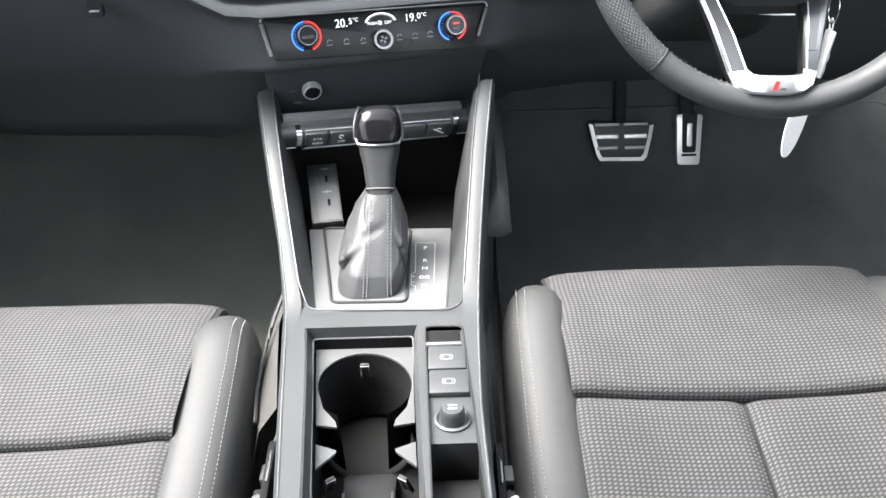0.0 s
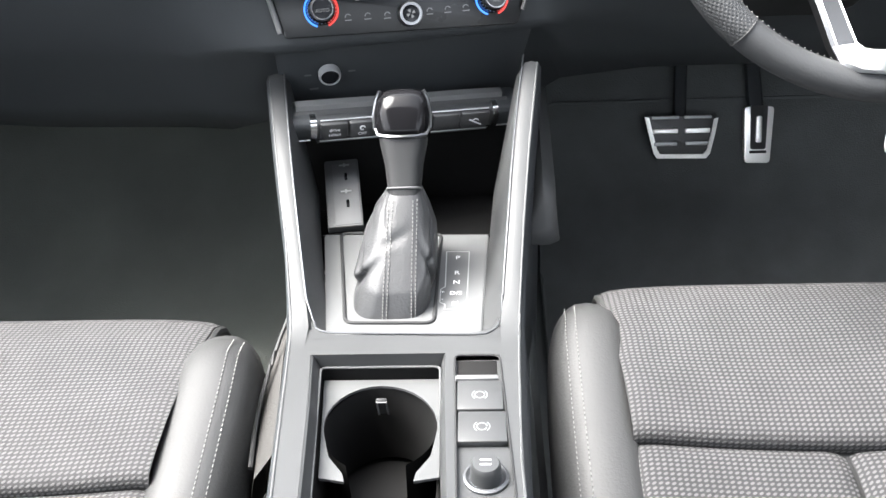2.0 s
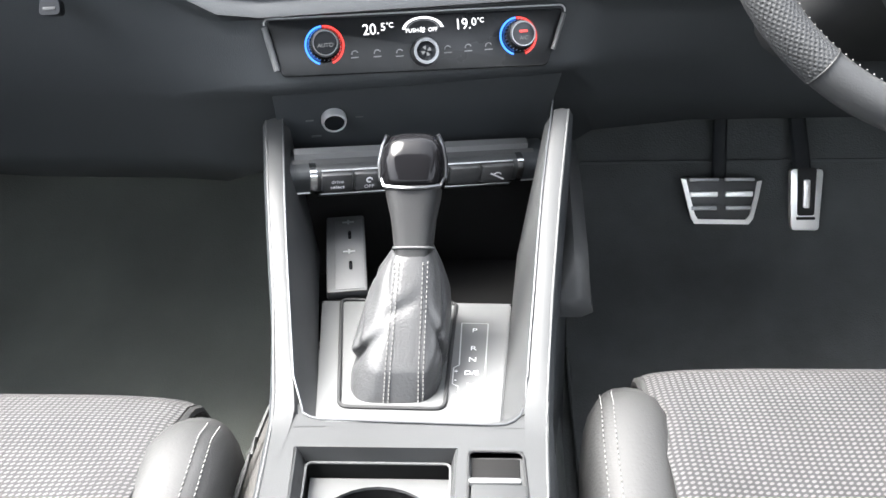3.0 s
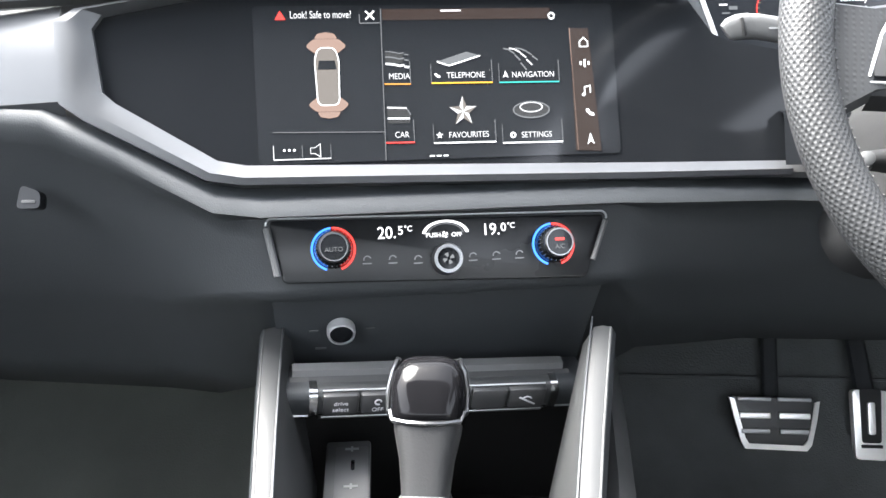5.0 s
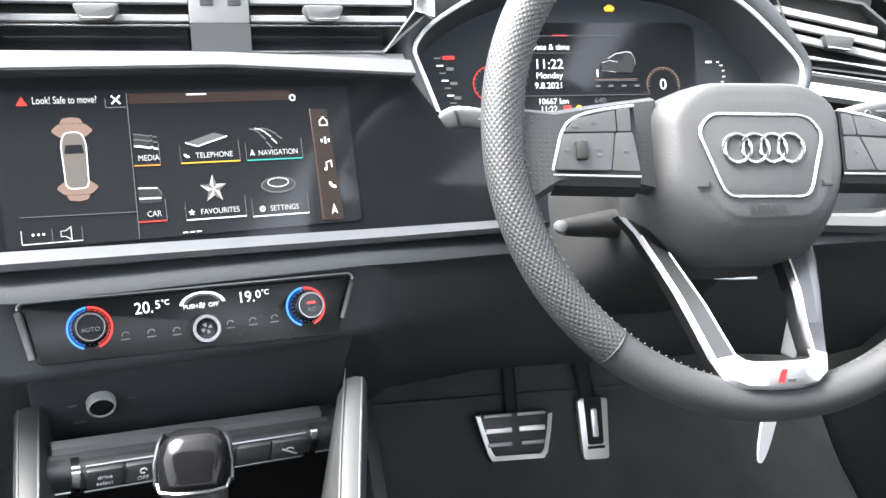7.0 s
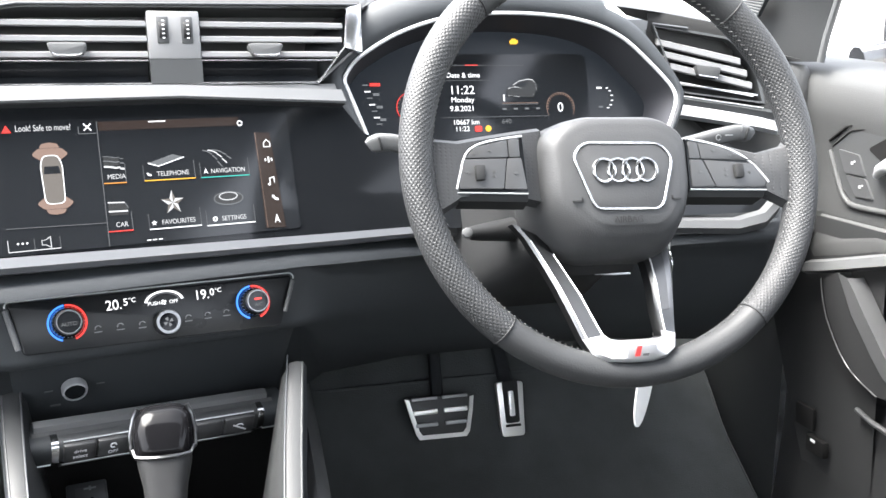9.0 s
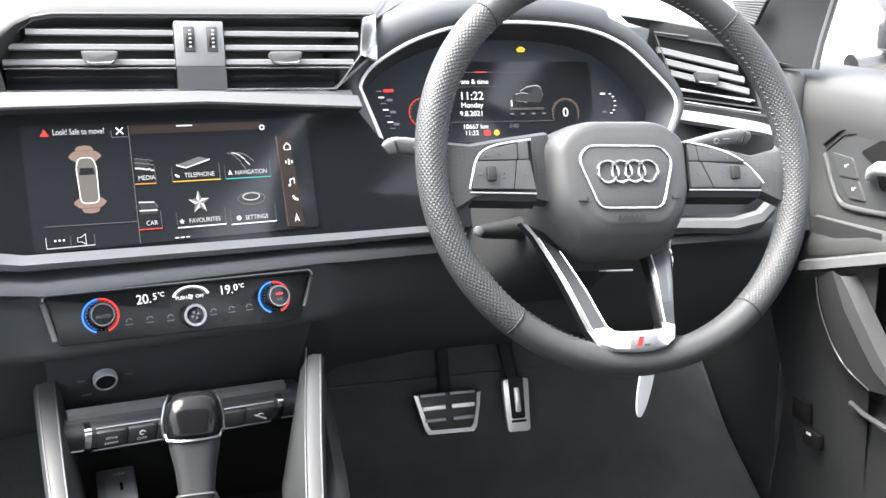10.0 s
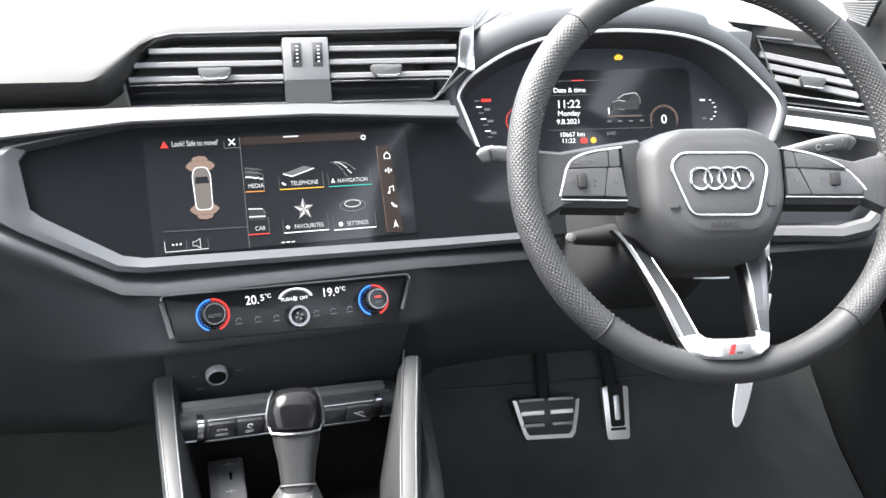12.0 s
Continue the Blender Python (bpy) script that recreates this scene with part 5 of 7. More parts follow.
    for text, x, y, size in (("P", -0.0243, 0.8740, 0.0085), ("R", -0.0245, 0.8470, 0.0085), ("N", -0.0247, 0.8310, 0.0085), ("D/S", -0.0250, 0.8130, 0.0075), ("M", -0.0252, 0.7965, 0.0080), ("+", -0.0365, 0.8150, 0.0065), ("-", -0.0365, 0.8040, 0.0065)):
        words("gear_letter", text, size, PRINT, root, 0, 0, turn=pose(x, y, 0.2758))
    # open bay ahead of the plate, coloured black to stand in for its shade
    b = B()
    sheet(b, lambda u, v: (-0.178 - 0.024 * v + (0.205 + 0.05 * v) * u, 0.915 + 0.17 * v, 0.235 - 0.006 * math.sin(3.14 * v)), 4, 6)
    loft(b, [[(-0.215, 1.055, z), (0.06, 1.115, z)] for z in (0.22, 0.42)], False, False)
    loft(b, [[(-0.165, 0.924, z), (0.010, 0.918, z)] for z in (0.2745, 0.22)], False, False)
    part("bay_floor", b, DEEPBLACK, root, "open storage bay, blackened for its shade")
    usb = pose(-0.1370, 0.934, 0.277, 16, 0, 9)
    b = B()
    box(b, (0, 0.050, 0), (0.036, 0.104, 0.010), 0.002, usb)
    panel = part("socket_panel", b, BLOCK, root, "grey panel with two charging sockets")
    b = B()
    box(b, (0.003, 0.047, 0.0052), (0.0255, 0.094, 0.0008), 0.0003, usb)
    part("socket_inlay", b, SOCKET, panel)
    for y in (0.030, 0.072):
        b = B()
        box(b, (0.004, y, 0.0058), (0.0030, 0.0105, 0.0008), 0.0012, usb)
        part("socket", b, PIANO, panel, "small oval charging socket")
        b = B()
        box(b, (0.003, y + 0.019, 0.0058), (0.011, 0.0022, 0.0004), 0, usb)
        box(b, (0.003, y + 0.019, 0.0058), (0.0018, 0.0060, 0.0004), 0, usb)
        part("socket_mark", b, DULL, panel)
    # cup holder: grey sides down to a bright rim, black below it for the rim's shadow, and the pale liner plate with
    # its cut-out
    b = B()
    for f, d in ((cup_left, -0.0065), (cup_right, 0.0045)):
        loft(b, [[(f(y) + d, y, DECK), (f(y) + d * 0.7, y, DECK - 0.001), (f(y), y, 0.271)] for y in (0.45, 0.55, 0.65, YC)], False, False)
    for y in (0.45, YC):
        loft(b, [[(cup_left(y) - 0.0065, y, DECK), (cup_right(y) + 0.0045, y, DECK)], [(cup_left(y), y, 0.271), (cup_right(y), y, 0.271)]], False, False)
    part("cup_surround", b, GREYP, root, "grey sides of the cup recess")
    b = B()
    flat_strip(b, lambda y: cup_left(y), lambda y: cup_right(y), 0.45, YC, 0.185, 2)
    for f in (cup_left, cup_right):
        loft(b, [[(f(y), y, 0.271), (f(y), y, 0.185)] for y in (0.45, 0.55, 0.65, YC)], False, False)
    for y in (0.45, YC):
        loft(b, [[(cup_left(y), y, z), (cup_right(y), y, z)] for z in (0.271, 0.185)], False, False)
    cup = part("cup_holder", b, DEEPBLACK, root, "deep black double cup holder")
    lay = pose(0, 0, 0.2600, -90)

    def mid(y):
        return (cup_left(y) + cup_right(y)) / 2 + 0.0005

    def half(y):
        return (cup_right(y) - cup_left(y)) / 2 - 0.0015

    for s in (-1, 1):
        hole = [(0.0420 * math.sin(radians(a)), 0.6610 + 0.0450 * math.cos(radians(a))) for a in (0, 12, 24, 36, 48, 60, 72, 84, 95, 106)]
        upper = [(0.0, 0.7135)] + hole + [(0.0360, 0.6280), (0.0255, 0.6120), (0.0238, 0.6040)]
        pts = [(mid(y) + s * x, y) for x, y in upper] + [(mid(y) + s * half(y), y) for y in (0.6075, 0.7135)]
        part("liner", prism(B(), pts, 0.0, 0.0022, 0, lay), LINER, cup, "pale liner plate round the cup")
        prong = [(mid(y) + s * x, y) for x, y in ((0.0238, 0.5765), (0.0243, 0.5735), (half(0.5560), 0.5560), (half(0.5840), 0.5840))]
        part("liner_prong", prism(B(), prong, 0.0, 0.0022, 0, lay), LINER, cup, "pale prong of the liner")
    b = B()
    loft(b, [[(mid(0.66) + r * math.cos(math.pi * k / 18), 0.661 + 1.07 * r * math.sin(math.pi * k / 18), z) for k in range(-6, 25)] for r, z in ((0.0422, 0.2575), (0.038, 0.19))], False, False)
    part("cup_wall", b, DEEPBLACK, cup)
    b = loft(B(), [[(mid(y) - w, y, z), (mid(y) - w + 0.004, y, z + 0.003), (mid(y) + w - 0.004, y, z + 0.003), (mid(y) + w, y, z)] for y, w, z in ((0.45, 0.019, 0.224), (0.53, 0.020, 0.222), (0.575, 0.0215, 0.214), (0.606, 0.023, 0.198), (0.62, 0.023, 0.187))], False, False)
    part("cup_bridge", b, RUBBER, cup, "black bridge between the cups")
    for s in (-1, 1):
        b = B()
        sweep(b, [(mid(y) + s * 0.0195, y, z) for y, z in ((0.556, 0.222), (0.552, 0.236), (0.53, 0.243), (0.47, 0.246))], 0.0014, 8)
        part("bridge_edge", b, GREYP, cup)
    for x, y, a in ((mid(0.70), 0.6985, 0), (mid(0.55) - 0.031, 0.552, 38), (mid(0.55) + 0.031, 0.552, -38)):
        clip = pose(x, y, 0.246, 22, 0, a)
        b = B()
        box(b, (0, 0, 0), (0.0085, 0.003, 0.022), 0.0012, clip)
        body = part("cup_clip", b, RUBBER, cup, "sprung plastic cup grip")
        # Paler bar round the clip, drawn for the highlight on its edges.
        b = B()
        sweep(b, [tuple(clip @ Vector(p)) for p in ((-0.0036, -0.0018, -0.010), (-0.0036, -0.0018, 0.0098), (0.0036, -0.0018, 0.0098), (0.0036, -0.0018, -0.010))], 0.0008, 6)
        part("clip_highlight", b, BLOCK, body)
    b = B()
    rim = [(cup_left(YC) + 0.0005, YC - 0.0006), (cup_right(YC) - 0.0005, YC - 0.0006), (cup_right(0.45) - 0.0005, 0.451), (cup_left(0.45) + 0.0005, 0.451)]
    sweep(b, [(x, y, 0.2706) for x, y in rounded(rim, 0.005)], 0.0010, 8, True)
    part("liner_rim", b, BLOCK, root, "pale rim line of the cup recess")
    # button strip
    b = B()
    flat_strip(b, strip_left, strip_right, 0.560, 0.712, 0.2790, 4)
    part("strip_base", b, GREYP, root)
    b = B()
    rim = [(strip_left(0.713), 0.7135), (strip_right(0.713), 0.7130), (strip_right(0.47), 0.470), (strip_left(0.47), 0.470)]
    sweep(b, [(x, y, DECK + 0.0002) for x, y in rounded(rim, 0.006)], 0.0009, 8, True)
    part("strip_rim", b, RUBBER, root, "dark joint round the button strip")
    b = B()
    box(b, (-0.0065, 0.6970, 0.2790), (0.0300, 0.0270, 0.0020), 0.0008)
    part("strip_recess", b, DEEPBLACK, root)
    b = B()
    box(b, (-0.0067, 0.6835, 0.2835), (0.0320, 0.0050, 0.0050), 0.0012)
    part("recess_lip", b, BLOCK, root, "pale lip of the small recess")
    for k, (ya, yb) in enumerate(((0.6820, 0.6480), (0.6475, 0.6150))):
        ym = (ya + yb) / 2
        b = B()
        box(b, ((strip_left(ym) + strip_right(ym)) / 2 + 0.0003, ym, 0.2815), (strip_right(ym) - strip_left(ym) - 0.0025, ya - yb - 0.0015, 0.0060), 0.0012)
        key = part("brake_button", b, GREYP, root, "grey parking brake button")
        b = B()
        xm = (strip_left(ym) + strip_right(ym)) / 2
        flatz(b, [(xm + p, ym - 0.001 + q) for p, q in band(0, 0, 0.0030, 0.0040, 0, 340)], 0.2844)
        for s in (-1, 1):
            flatz(b, [(xm + s * p, ym - 0.001 + q) for p, q in band(0, 0, 0.0050, 0.0058, -50, 50, 8)], 0.2844)
        part("button_symbol", b, VENTG, key, "pale brake symbol")
    m = pose(-0.0010, 0.5870, 0.2790)
    start = part("start_button", lathe(B(), [(0.0104, 0.0), (0.0098, 0.009), (0.0096, 0.0120), (0.0085, 0.0138), (0.0, 0.0142)], 36, m), GREYP, root, "round grey start button")
    part("start_ring", lathe(B(), [(0.0150, 0.0), (0.0150, 0.0018), (0.0132, 0.0026), (0.0110, 0.0008)], 36, m), SILVER, start, "silver ring")
    b = B()
    for dy in (0.002, -0.002):
        flatz(b, rect(-0.0045, 0.0025, 0.5864 + dy, 0.5874 + dy), 0.2930)
    part("start_word", b, PRINT, start)
    b = B()
    flat_strip(b, strip_left, strip_right, 0.470, 0.560, 0.2400, 2)
    for f in (strip_left, strip_right):
        loft(b, [[(f(y), y, DECK), (f(y), y, 0.240)] for y in (0.47, 0.56)], False, False)
    for y in (0.47, 0.56):
        loft(b, [[(strip_left(y), y, z), (strip_right(y), y, z)] for z in (0.279, 0.240)], False, False)
    part("tray_floor", b, RUBBER, root, "small black tray")
    # carpet that wraps the tunnel on the passenger's side, with its stitched edge
    rows = [[(edge_left(min(y, 0.75)) - 0.010 - d, y, 0.240), (edge_left(min(y, 0.75)) - 0.030 - d, y, 0.212), (edge_left(min(y, 0.75)) - 0.046 - d, y, 0.15), (edge_left(min(y, 0.75)) - 0.055 - d, y, 0.02)] for y, d in ((0.655, 0.0), (0.69, 0.001), (0.72, 0.002), (0.78, 0.006), (0.84, 0.006), (0.90, 0.002), (0.96, -0.01))]
    part("tunnel_carpet", loft(B(), rows, False, False), FLANK, root, "grey-brown carpet on the console flank", sharp=80)
    b = B()
    sweep(b, smooth([(edge_left(0.75) - 0.012, 0.82, 0.262), (edge_left(0.75) - 0.026, 0.775, 0.236), (edge_left(0.72) - 0.034, 0.72, 0.219), (edge_left(0.66) - 0.034, 0.665, 0.214)]), 0.0020, 6)
    part("carpet_edge", b, RUBBER, root, "black bound carpet edge")
    # knee pad beside the tunnel, on the driver's side
    b = loft(B(), [[(0.044, y, zm + 0.4 * h), (0.060, y, zm + h), (0.073, y, zm + 0.6 * h), (0.076, y, zm - 0.5 * h), (0.066, y, zm - h), (0.044, y, zm - h)] for y, zm, h in ((0.930, 0.266, 0.010), (0.943, 0.275, 0.022), (0.965, 0.285, 0.034), (1.03, 0.302, 0.046), (1.12, 0.318, 0.055))])
    part("knee_pad", b, GREYP, root, "dark grey knee pad on the console flank", sharp=70)


console()


# ---- gear selector ----
def selector():
    root = thing("gear_selector", CAR @ pose(0, 0, 0), "automatic gear selector with stitched grey leather gaiter", "gear selector")
    n = 96
    rings = []
    for i in range(49):
        u = i / 48
        z = 0.274 + 0.088 * u
        cy = 0.842 + 0.006 * u
        cx = -0.0805 + 0.0135 * u
        hx = lerp([(0, 0.0345), (0.3, 0.0355), (0.55, 0.0315), (0.8, 0.0235), (1, 0.0150)], u)
        hy = lerp([(0, 0.0670), (0.25, 0.0600), (0.55, 0.0420), (0.8, 0.0270), (1, 0.0155)], u)
        e = 0.5 + 0.3 * smoothstep(0, 0.8, u)
        ring = []
        for k in range(n):
            a = 2 * math.pi * k / n
            c, s = math.cos(a), math.sin(a)
            soft_ends = math.sin(math.pi * min(1, max(0, u))) ** 0.6
            w = 1 + soft_ends * 0.05 * noise.noise((c * 1.6, s * 1.6, u * 1.5 + 1.0))
            # folds: where they lie round the lever and up it, how steeply they run, how far they reach and how deep they are
            for a0, u0, slope, reach, deep in ((-148, 0.24, 0.16, 26, 0.15), (-28, 0.26, -0.34, 20, 0.14), (-160, 0.46, -0.16, 26, 0.07), (-92, 0.66, 0.10, 16, 0.05), (-22, 0.62, 0.34, 24, 0.07), (170, 0.70, 0.3, 30, 0.06), (-128, 0.83, -0.22, 22, 0.06)):
                da = (math.degrees(a) - a0 + 180) % 360 - 180
                v = u - u0 - slope * da / 30
                w -= deep * math.exp(-(da / reach) ** 2) * (math.exp(-(v / 0.05) ** 2) - 0.45 * math.exp(-((v - 0.11) / 0.07) ** 2))
            # the leather stands up along its two seams
            for a0 in (-99, -67):
                da = (math.degrees(a) - a0 + 180) % 360 - 180
                w += 0.022 * soft_ends * math.exp(-(da / 6.0) ** 2)
            ring.append((cx + hx * w * math.copysign(abs(c) ** e, c), cy + hy * w * math.copysign(abs(s) ** e, s), z))
        rings.append(ring)
    t = loft(B(), rings, True, False)
    part("gaiter", t, BOOT, root, "creased grey leather gaiter", sharp=80)
    # stitched seams down the near face
    for x0, x1 in ((-0.0845, -0.0775), (-0.0600, -0.0570)):
        for off in (-0.0017, 0.0017):
            b = B()
            for k in range(30):
                u = 0.02 + 0.93 * k / 29
                i = min(47, int(u * 48))
                f = u * 48 - i
                best = None
                for row, wt in ((rings[i], 1 - f), (rings[i + 1], f)):
                    near = [p for p in row if p[1] < 0.842]
                    near.sort(key=lambda p: p[0])
                    x = x0 * (1 - u) + x1 * u + off
                    for p, q in zip(near, near[1:]):
                        if p[0] <= x <= q[0] and q[0] > p[0]:
                            g = (x - p[0]) / (q[0] - p[0])
                            v = Vector((x, p[1] + (q[1] - p[1]) * g, p[2])) * wt
                            best = v if best is None else best + v
                            break
                if best is not None and best.z > 0.2:
                    box(b, (0, 0, 0), (0.0007, 0.0009, 0.0019), 0, pose(best.x, best.y - 0.0006, best.z, -35))
            part("stitching", b, THREAD, root, "pale stitching")
    b = B()
    rim = [(-0.1170, 0.7700), (-0.0425, 0.7680), (-0.0410, 0.9200), (-0.1410, 0.9260)]
    sweep(b, [(x, y, 0.2758) for x, y in rounded(rim, 0.008)], 0.0016, 8, True)
    part("gaiter_frame", b, RUBBER, root)
    K = pose(0, 0.86, 0.38, -30, 0, 0)
    sq = rounded(rect(-1, 1, -1, 1), 0.75, 6)

    def sec(w, hx, hy, dy=0.0):
        return [(-0.067 + hx * p, dy + hy * q, w) for p, q in sq]

    b = loft(B(), [sec(-0.034, 0.0132, 0.0140), sec(-0.024, 0.0142, 0.0150), sec(-0.018, 0.0145, 0.0155), sec(0.0, 0.0165, 0.0175), sec(0.016, 0.0200, 0.0205), sec(0.024, 0.0208, 0.0212)], True, True, K)
    part("neck", b, NECK, root, "smooth black leather neck")
    b = B()
    sweep(b, [tuple(K @ Vector((-0.067 + 0.0148 * p, 0.0156 * q, -0.0225))) for p, q in sq], 0.0009, 6, True)
    part("neck_band", b, BLOCK, root)
    b = loft(B(), [sec(0.0215, 0.0214, 0.0216), sec(0.026, 0.0230, 0.0225), sec(0.040, 0.0238, 0.0230, 0.001), sec(0.052, 0.0222, 0.0215, 0.002), sec(0.059, 0.0190, 0.0180, 0.003), sec(0.0625, 0.0130, 0.0120, 0.004), sec(0.0635, 0.005, 0.005, 0.004)], True, True, K)
    part("knob", b, KNOB, root, "glossy black knob cap", sharp=80)
    b = B()
    u = [(-0.0185, 0.060), (-0.0222, 0.053), (-0.0243, 0.040), (-0.0236, 0.028), (-0.0200, 0.0222), (-0.010, 0.0200), (0.0, 0.0195), (0.010, 0.0200), (0.0200, 0.0222), (0.0236, 0.028), (0.0243, 0.040), (0.0222, 0.053), (0.0185, 0.060)]
    sweep(b, [tuple(K @ Vector((-0.067 + x, -0.0218 + 0.012 * abs(x / 0.0243) ** 3 + (0.004 if z > 0.05 else 0), z))) for x, z in u], 0.0018, 8)
    part("knob_frame", b, FORK, root, "bright silver knob surround")


selector()


# ---- steering wheel and column ----
RIM_X = 0.001


def rim_section(d):
    """Centre radius and thickness of the rim at an angle: a little wider towards its crown."""
    up = max(0.0, math.sin(radians(d)))
    return 0.1712 + 0.003 * up, 0.0128 + 0.0012 * up


def torus_arc(b, grow, a0, a1, n, seg=20, squash=1.1):
    """A stretch of the wheel's rim, with its texture laid out along it."""
    t = B()
    uv = t.loops.layers.uv[0]
    V = []
    for i in range(n + 1):
        d = a0 + (a1 - a0) * i / n
        a = radians(d)
        R, r = rim_section(d)
        r += grow
        V.append([t.verts.new((RIM_X + (R + r * math.cos(2 * math.pi * k / seg)) * math.cos(a), r * squash * math.sin(2 * math.pi * k / seg), (R + r * math.cos(2 * math.pi * k / seg)) * math.sin(a))) for k in range(seg)])
    for i in range(n):
        for k in range(seg):
            f = t.faces.new((V[i][k], V[i][(k + 1) % seg], V[i + 1][(k + 1) % seg], V[i + 1][k]))
            for lp, (p, q) in zip(f.loops, ((i, k), (i, k + 1), (i + 1, k + 1), (i + 1, k))):
                lp[uv].uv = (0.165 * radians((a1 - a0) * p / n), 0.1 * q / seg)
    bmesh.ops.recalc_face_normals(t, faces=t.faces[:])
    return add(b, t)


def steering_wheel():
    root = thing("steering_wheel", WHEEL, "black leather three-spoke steering wheel with perforated grips", "steering wheel")
    for a0, a1 in ((-51, 48), (132, 230)):
        part("grip", torus_arc(B(), 0.0004, a0, a1, 60), GRIP, root, "perforated black leather grip")
    part("rim", torus_arc(B(), 0.0, 48, 132, 48), LEATHER, root, "smooth black leather rim")
    part("rim", torus_arc(B(), 0.0, -130, -51, 48), LEATHER, root, "smooth black leather rim")
    for a in (-51, 48, 132, 230):
        c = radians(a)
        R, r = rim_section(a)
        b = B()
        sweep(b, [(RIM_X + (R + (r + 0.0002) * math.cos(k * math.pi / 12)) * math.cos(c), (r + 0.0002) * 1.12 * math.sin(k * math.pi / 12), (R + (r + 0.0002) * math.cos(k * math.pi / 12)) * math.sin(c)) for k in range(24)], 0.0007, 6, True)
        part("seam", b, RUBBER, root)
    b = B()
    for k in range(190):
        a = radians(-128 + 360 * k / 190)
        R, r = rim_section(math.degrees(a))
        q = R - r - 0.0002
        m = pose(RIM_X + q * math.cos(a), -0.0030, q * math.sin(a), 0, -math.degrees(a), 0)
        box(b, (0, 0, 0), (0.0007, 0.0036, 0.0008), 0, m @ pose(0, 0, 0, 30, 0, 0))
    part("stitching", b, DARKTHREAD, root, "grey cross stitching inside the rim")
    # airbag cover: a raised face with a soft valley round it and steep flanks
    face = rounded([(-0.053, 0.020), (-0.030, 0.034), (0.038, 0.034), (0.060, 0.020), (0.060, -0.030), (0.042, -0.058), (-0.028, -0.058), (-0.053, -0.030)], 0.016, 5)

    def ring(y, left, right, top, foot):
        return [(0.0035 + (x - 0.0035) * (left if x < 0.0035 else right), y, -0.012 + (z + 0.012) * (top if z > -0.012 else foot)) for x, z in face]

    b = loft(B(), [ring(0.060, 1.36, 1.22, 1.12, 1.50), ring(0.034, 1.32, 1.18, 1.14, 1.48), ring(0.018, 1.24, 1.13, 1.13, 1.38), ring(0.006, 1.14, 1.08, 1.10, 1.22), ring(0.0008, 1.07, 1.04, 1.06, 1.09), ring(-0.0022, 1.0, 1.0, 1.0, 1.0),
                   ring(-0.0030, 0.94, 0.94, 0.90, 0.95), ring(-0.0042, 0.88, 0.88, 0.80, 0.92), ring(-0.0052, 0.80, 0.82, 0.70, 0.88), ring(-0.0054, 0.5, 0.5, 0.5, 0.5), ring(-0.0054, 0.1, 0.1, 0.1, 0.1)])
    part("airbag_cover", b, HUB, root, "soft black airbag cover", sharp=80)
    badge = rounded([(-0.0330, 0.0145), (0.0350, 0.0135), (0.0455, 0.0010), (0.0330, -0.0410), (-0.0265, -0.0398), (-0.0428, 0.0035)], 0.008, 5)
    part("badge_plate", prism(B(), [(0.001 + (x - 0.001) * 0.97, -0.0125 + (z + 0.0125) * 0.96) for x, z in badge], -0.0066, -0.003, 0.0008), HUB, root)
    b = B()
    sweep(b, [(x, -0.0062, z) for x, z in badge], 0.0013, 10, True)
    part("badge_outline", b, BRIGHT, root, "silver outline of the badge plate")
    for x in (-0.0170, -0.0046, 0.0079, 0.0203):
        b = B()
        sweep(b, [(x + 0.0092 * math.cos(k * math.pi / 18), -0.0078, -0.0087 + 0.0094 * math.sin(k * math.pi / 18)) for k in range(36)], 0.0013, 8, True)
        part("badge_ring", b, BRIGHT, root, "chrome ring")
    words("cover_word", "AIRBAG", 0.0074, RUBBER, root, 0.0020, -0.0490, -0.0062)
    for x, s in ((-0.0405, 1), (0.0465, -1)):
        b = B()
        prism(b, rect(x - 0.004, x + 0.004, -0.0335, -0.0325), -0.0062, -0.003)
        prism(b, rect(x - 0.0005 + 0.0035 * s, x + 0.0005 + 0.0035 * s, -0.0335, -0.0300), -0.0062, -0.003)
        part("cover_mark", b, RUBBER, root)
    # side spokes with their keys
    for s in (-1, 1):
        ox = 0.006
        b = B()
        rows = []
        tops = (0.034, 0.030, 0.0255, 0.0205, 0.0215, 0.030) if s < 0 else (0.026, 0.0205, 0.0150, 0.0075, 0.0120, 0.022)
        for zt, (x, zb, y) in zip(tops, ((0.060, -0.034, 0.016), (0.085, -0.0290, 0.012), (0.110, -0.0270, 0.007), (0.135, -0.030, 0.002), (0.156, -0.042, -0.002), (0.165, -0.055, 0.0))):
            rows.append([(s * x, y + 0.008, zt), (s * x, y, zt - 0.004), (s * x, y - 0.001, (zt + zb) / 2), (s * x, y, zb + 0.004), (s * x, y + 0.010, zb), (s * x, y + 0.024, (zt + zb) / 2)])
        loft(b, rows)
        part("spoke", b, SPOKE, root, "perforated black side spoke", sharp=60)
        if s < 0:
            top = [(-0.0820, 0.0220), (-0.1076, 0.0188), (-0.1220, 0.0148), (-0.1305, 0.0080), (-0.1355, -0.0080), (-0.1388, -0.0195)]
            foot = [(-0.1385, -0.0225), (-0.0800, -0.0247)]
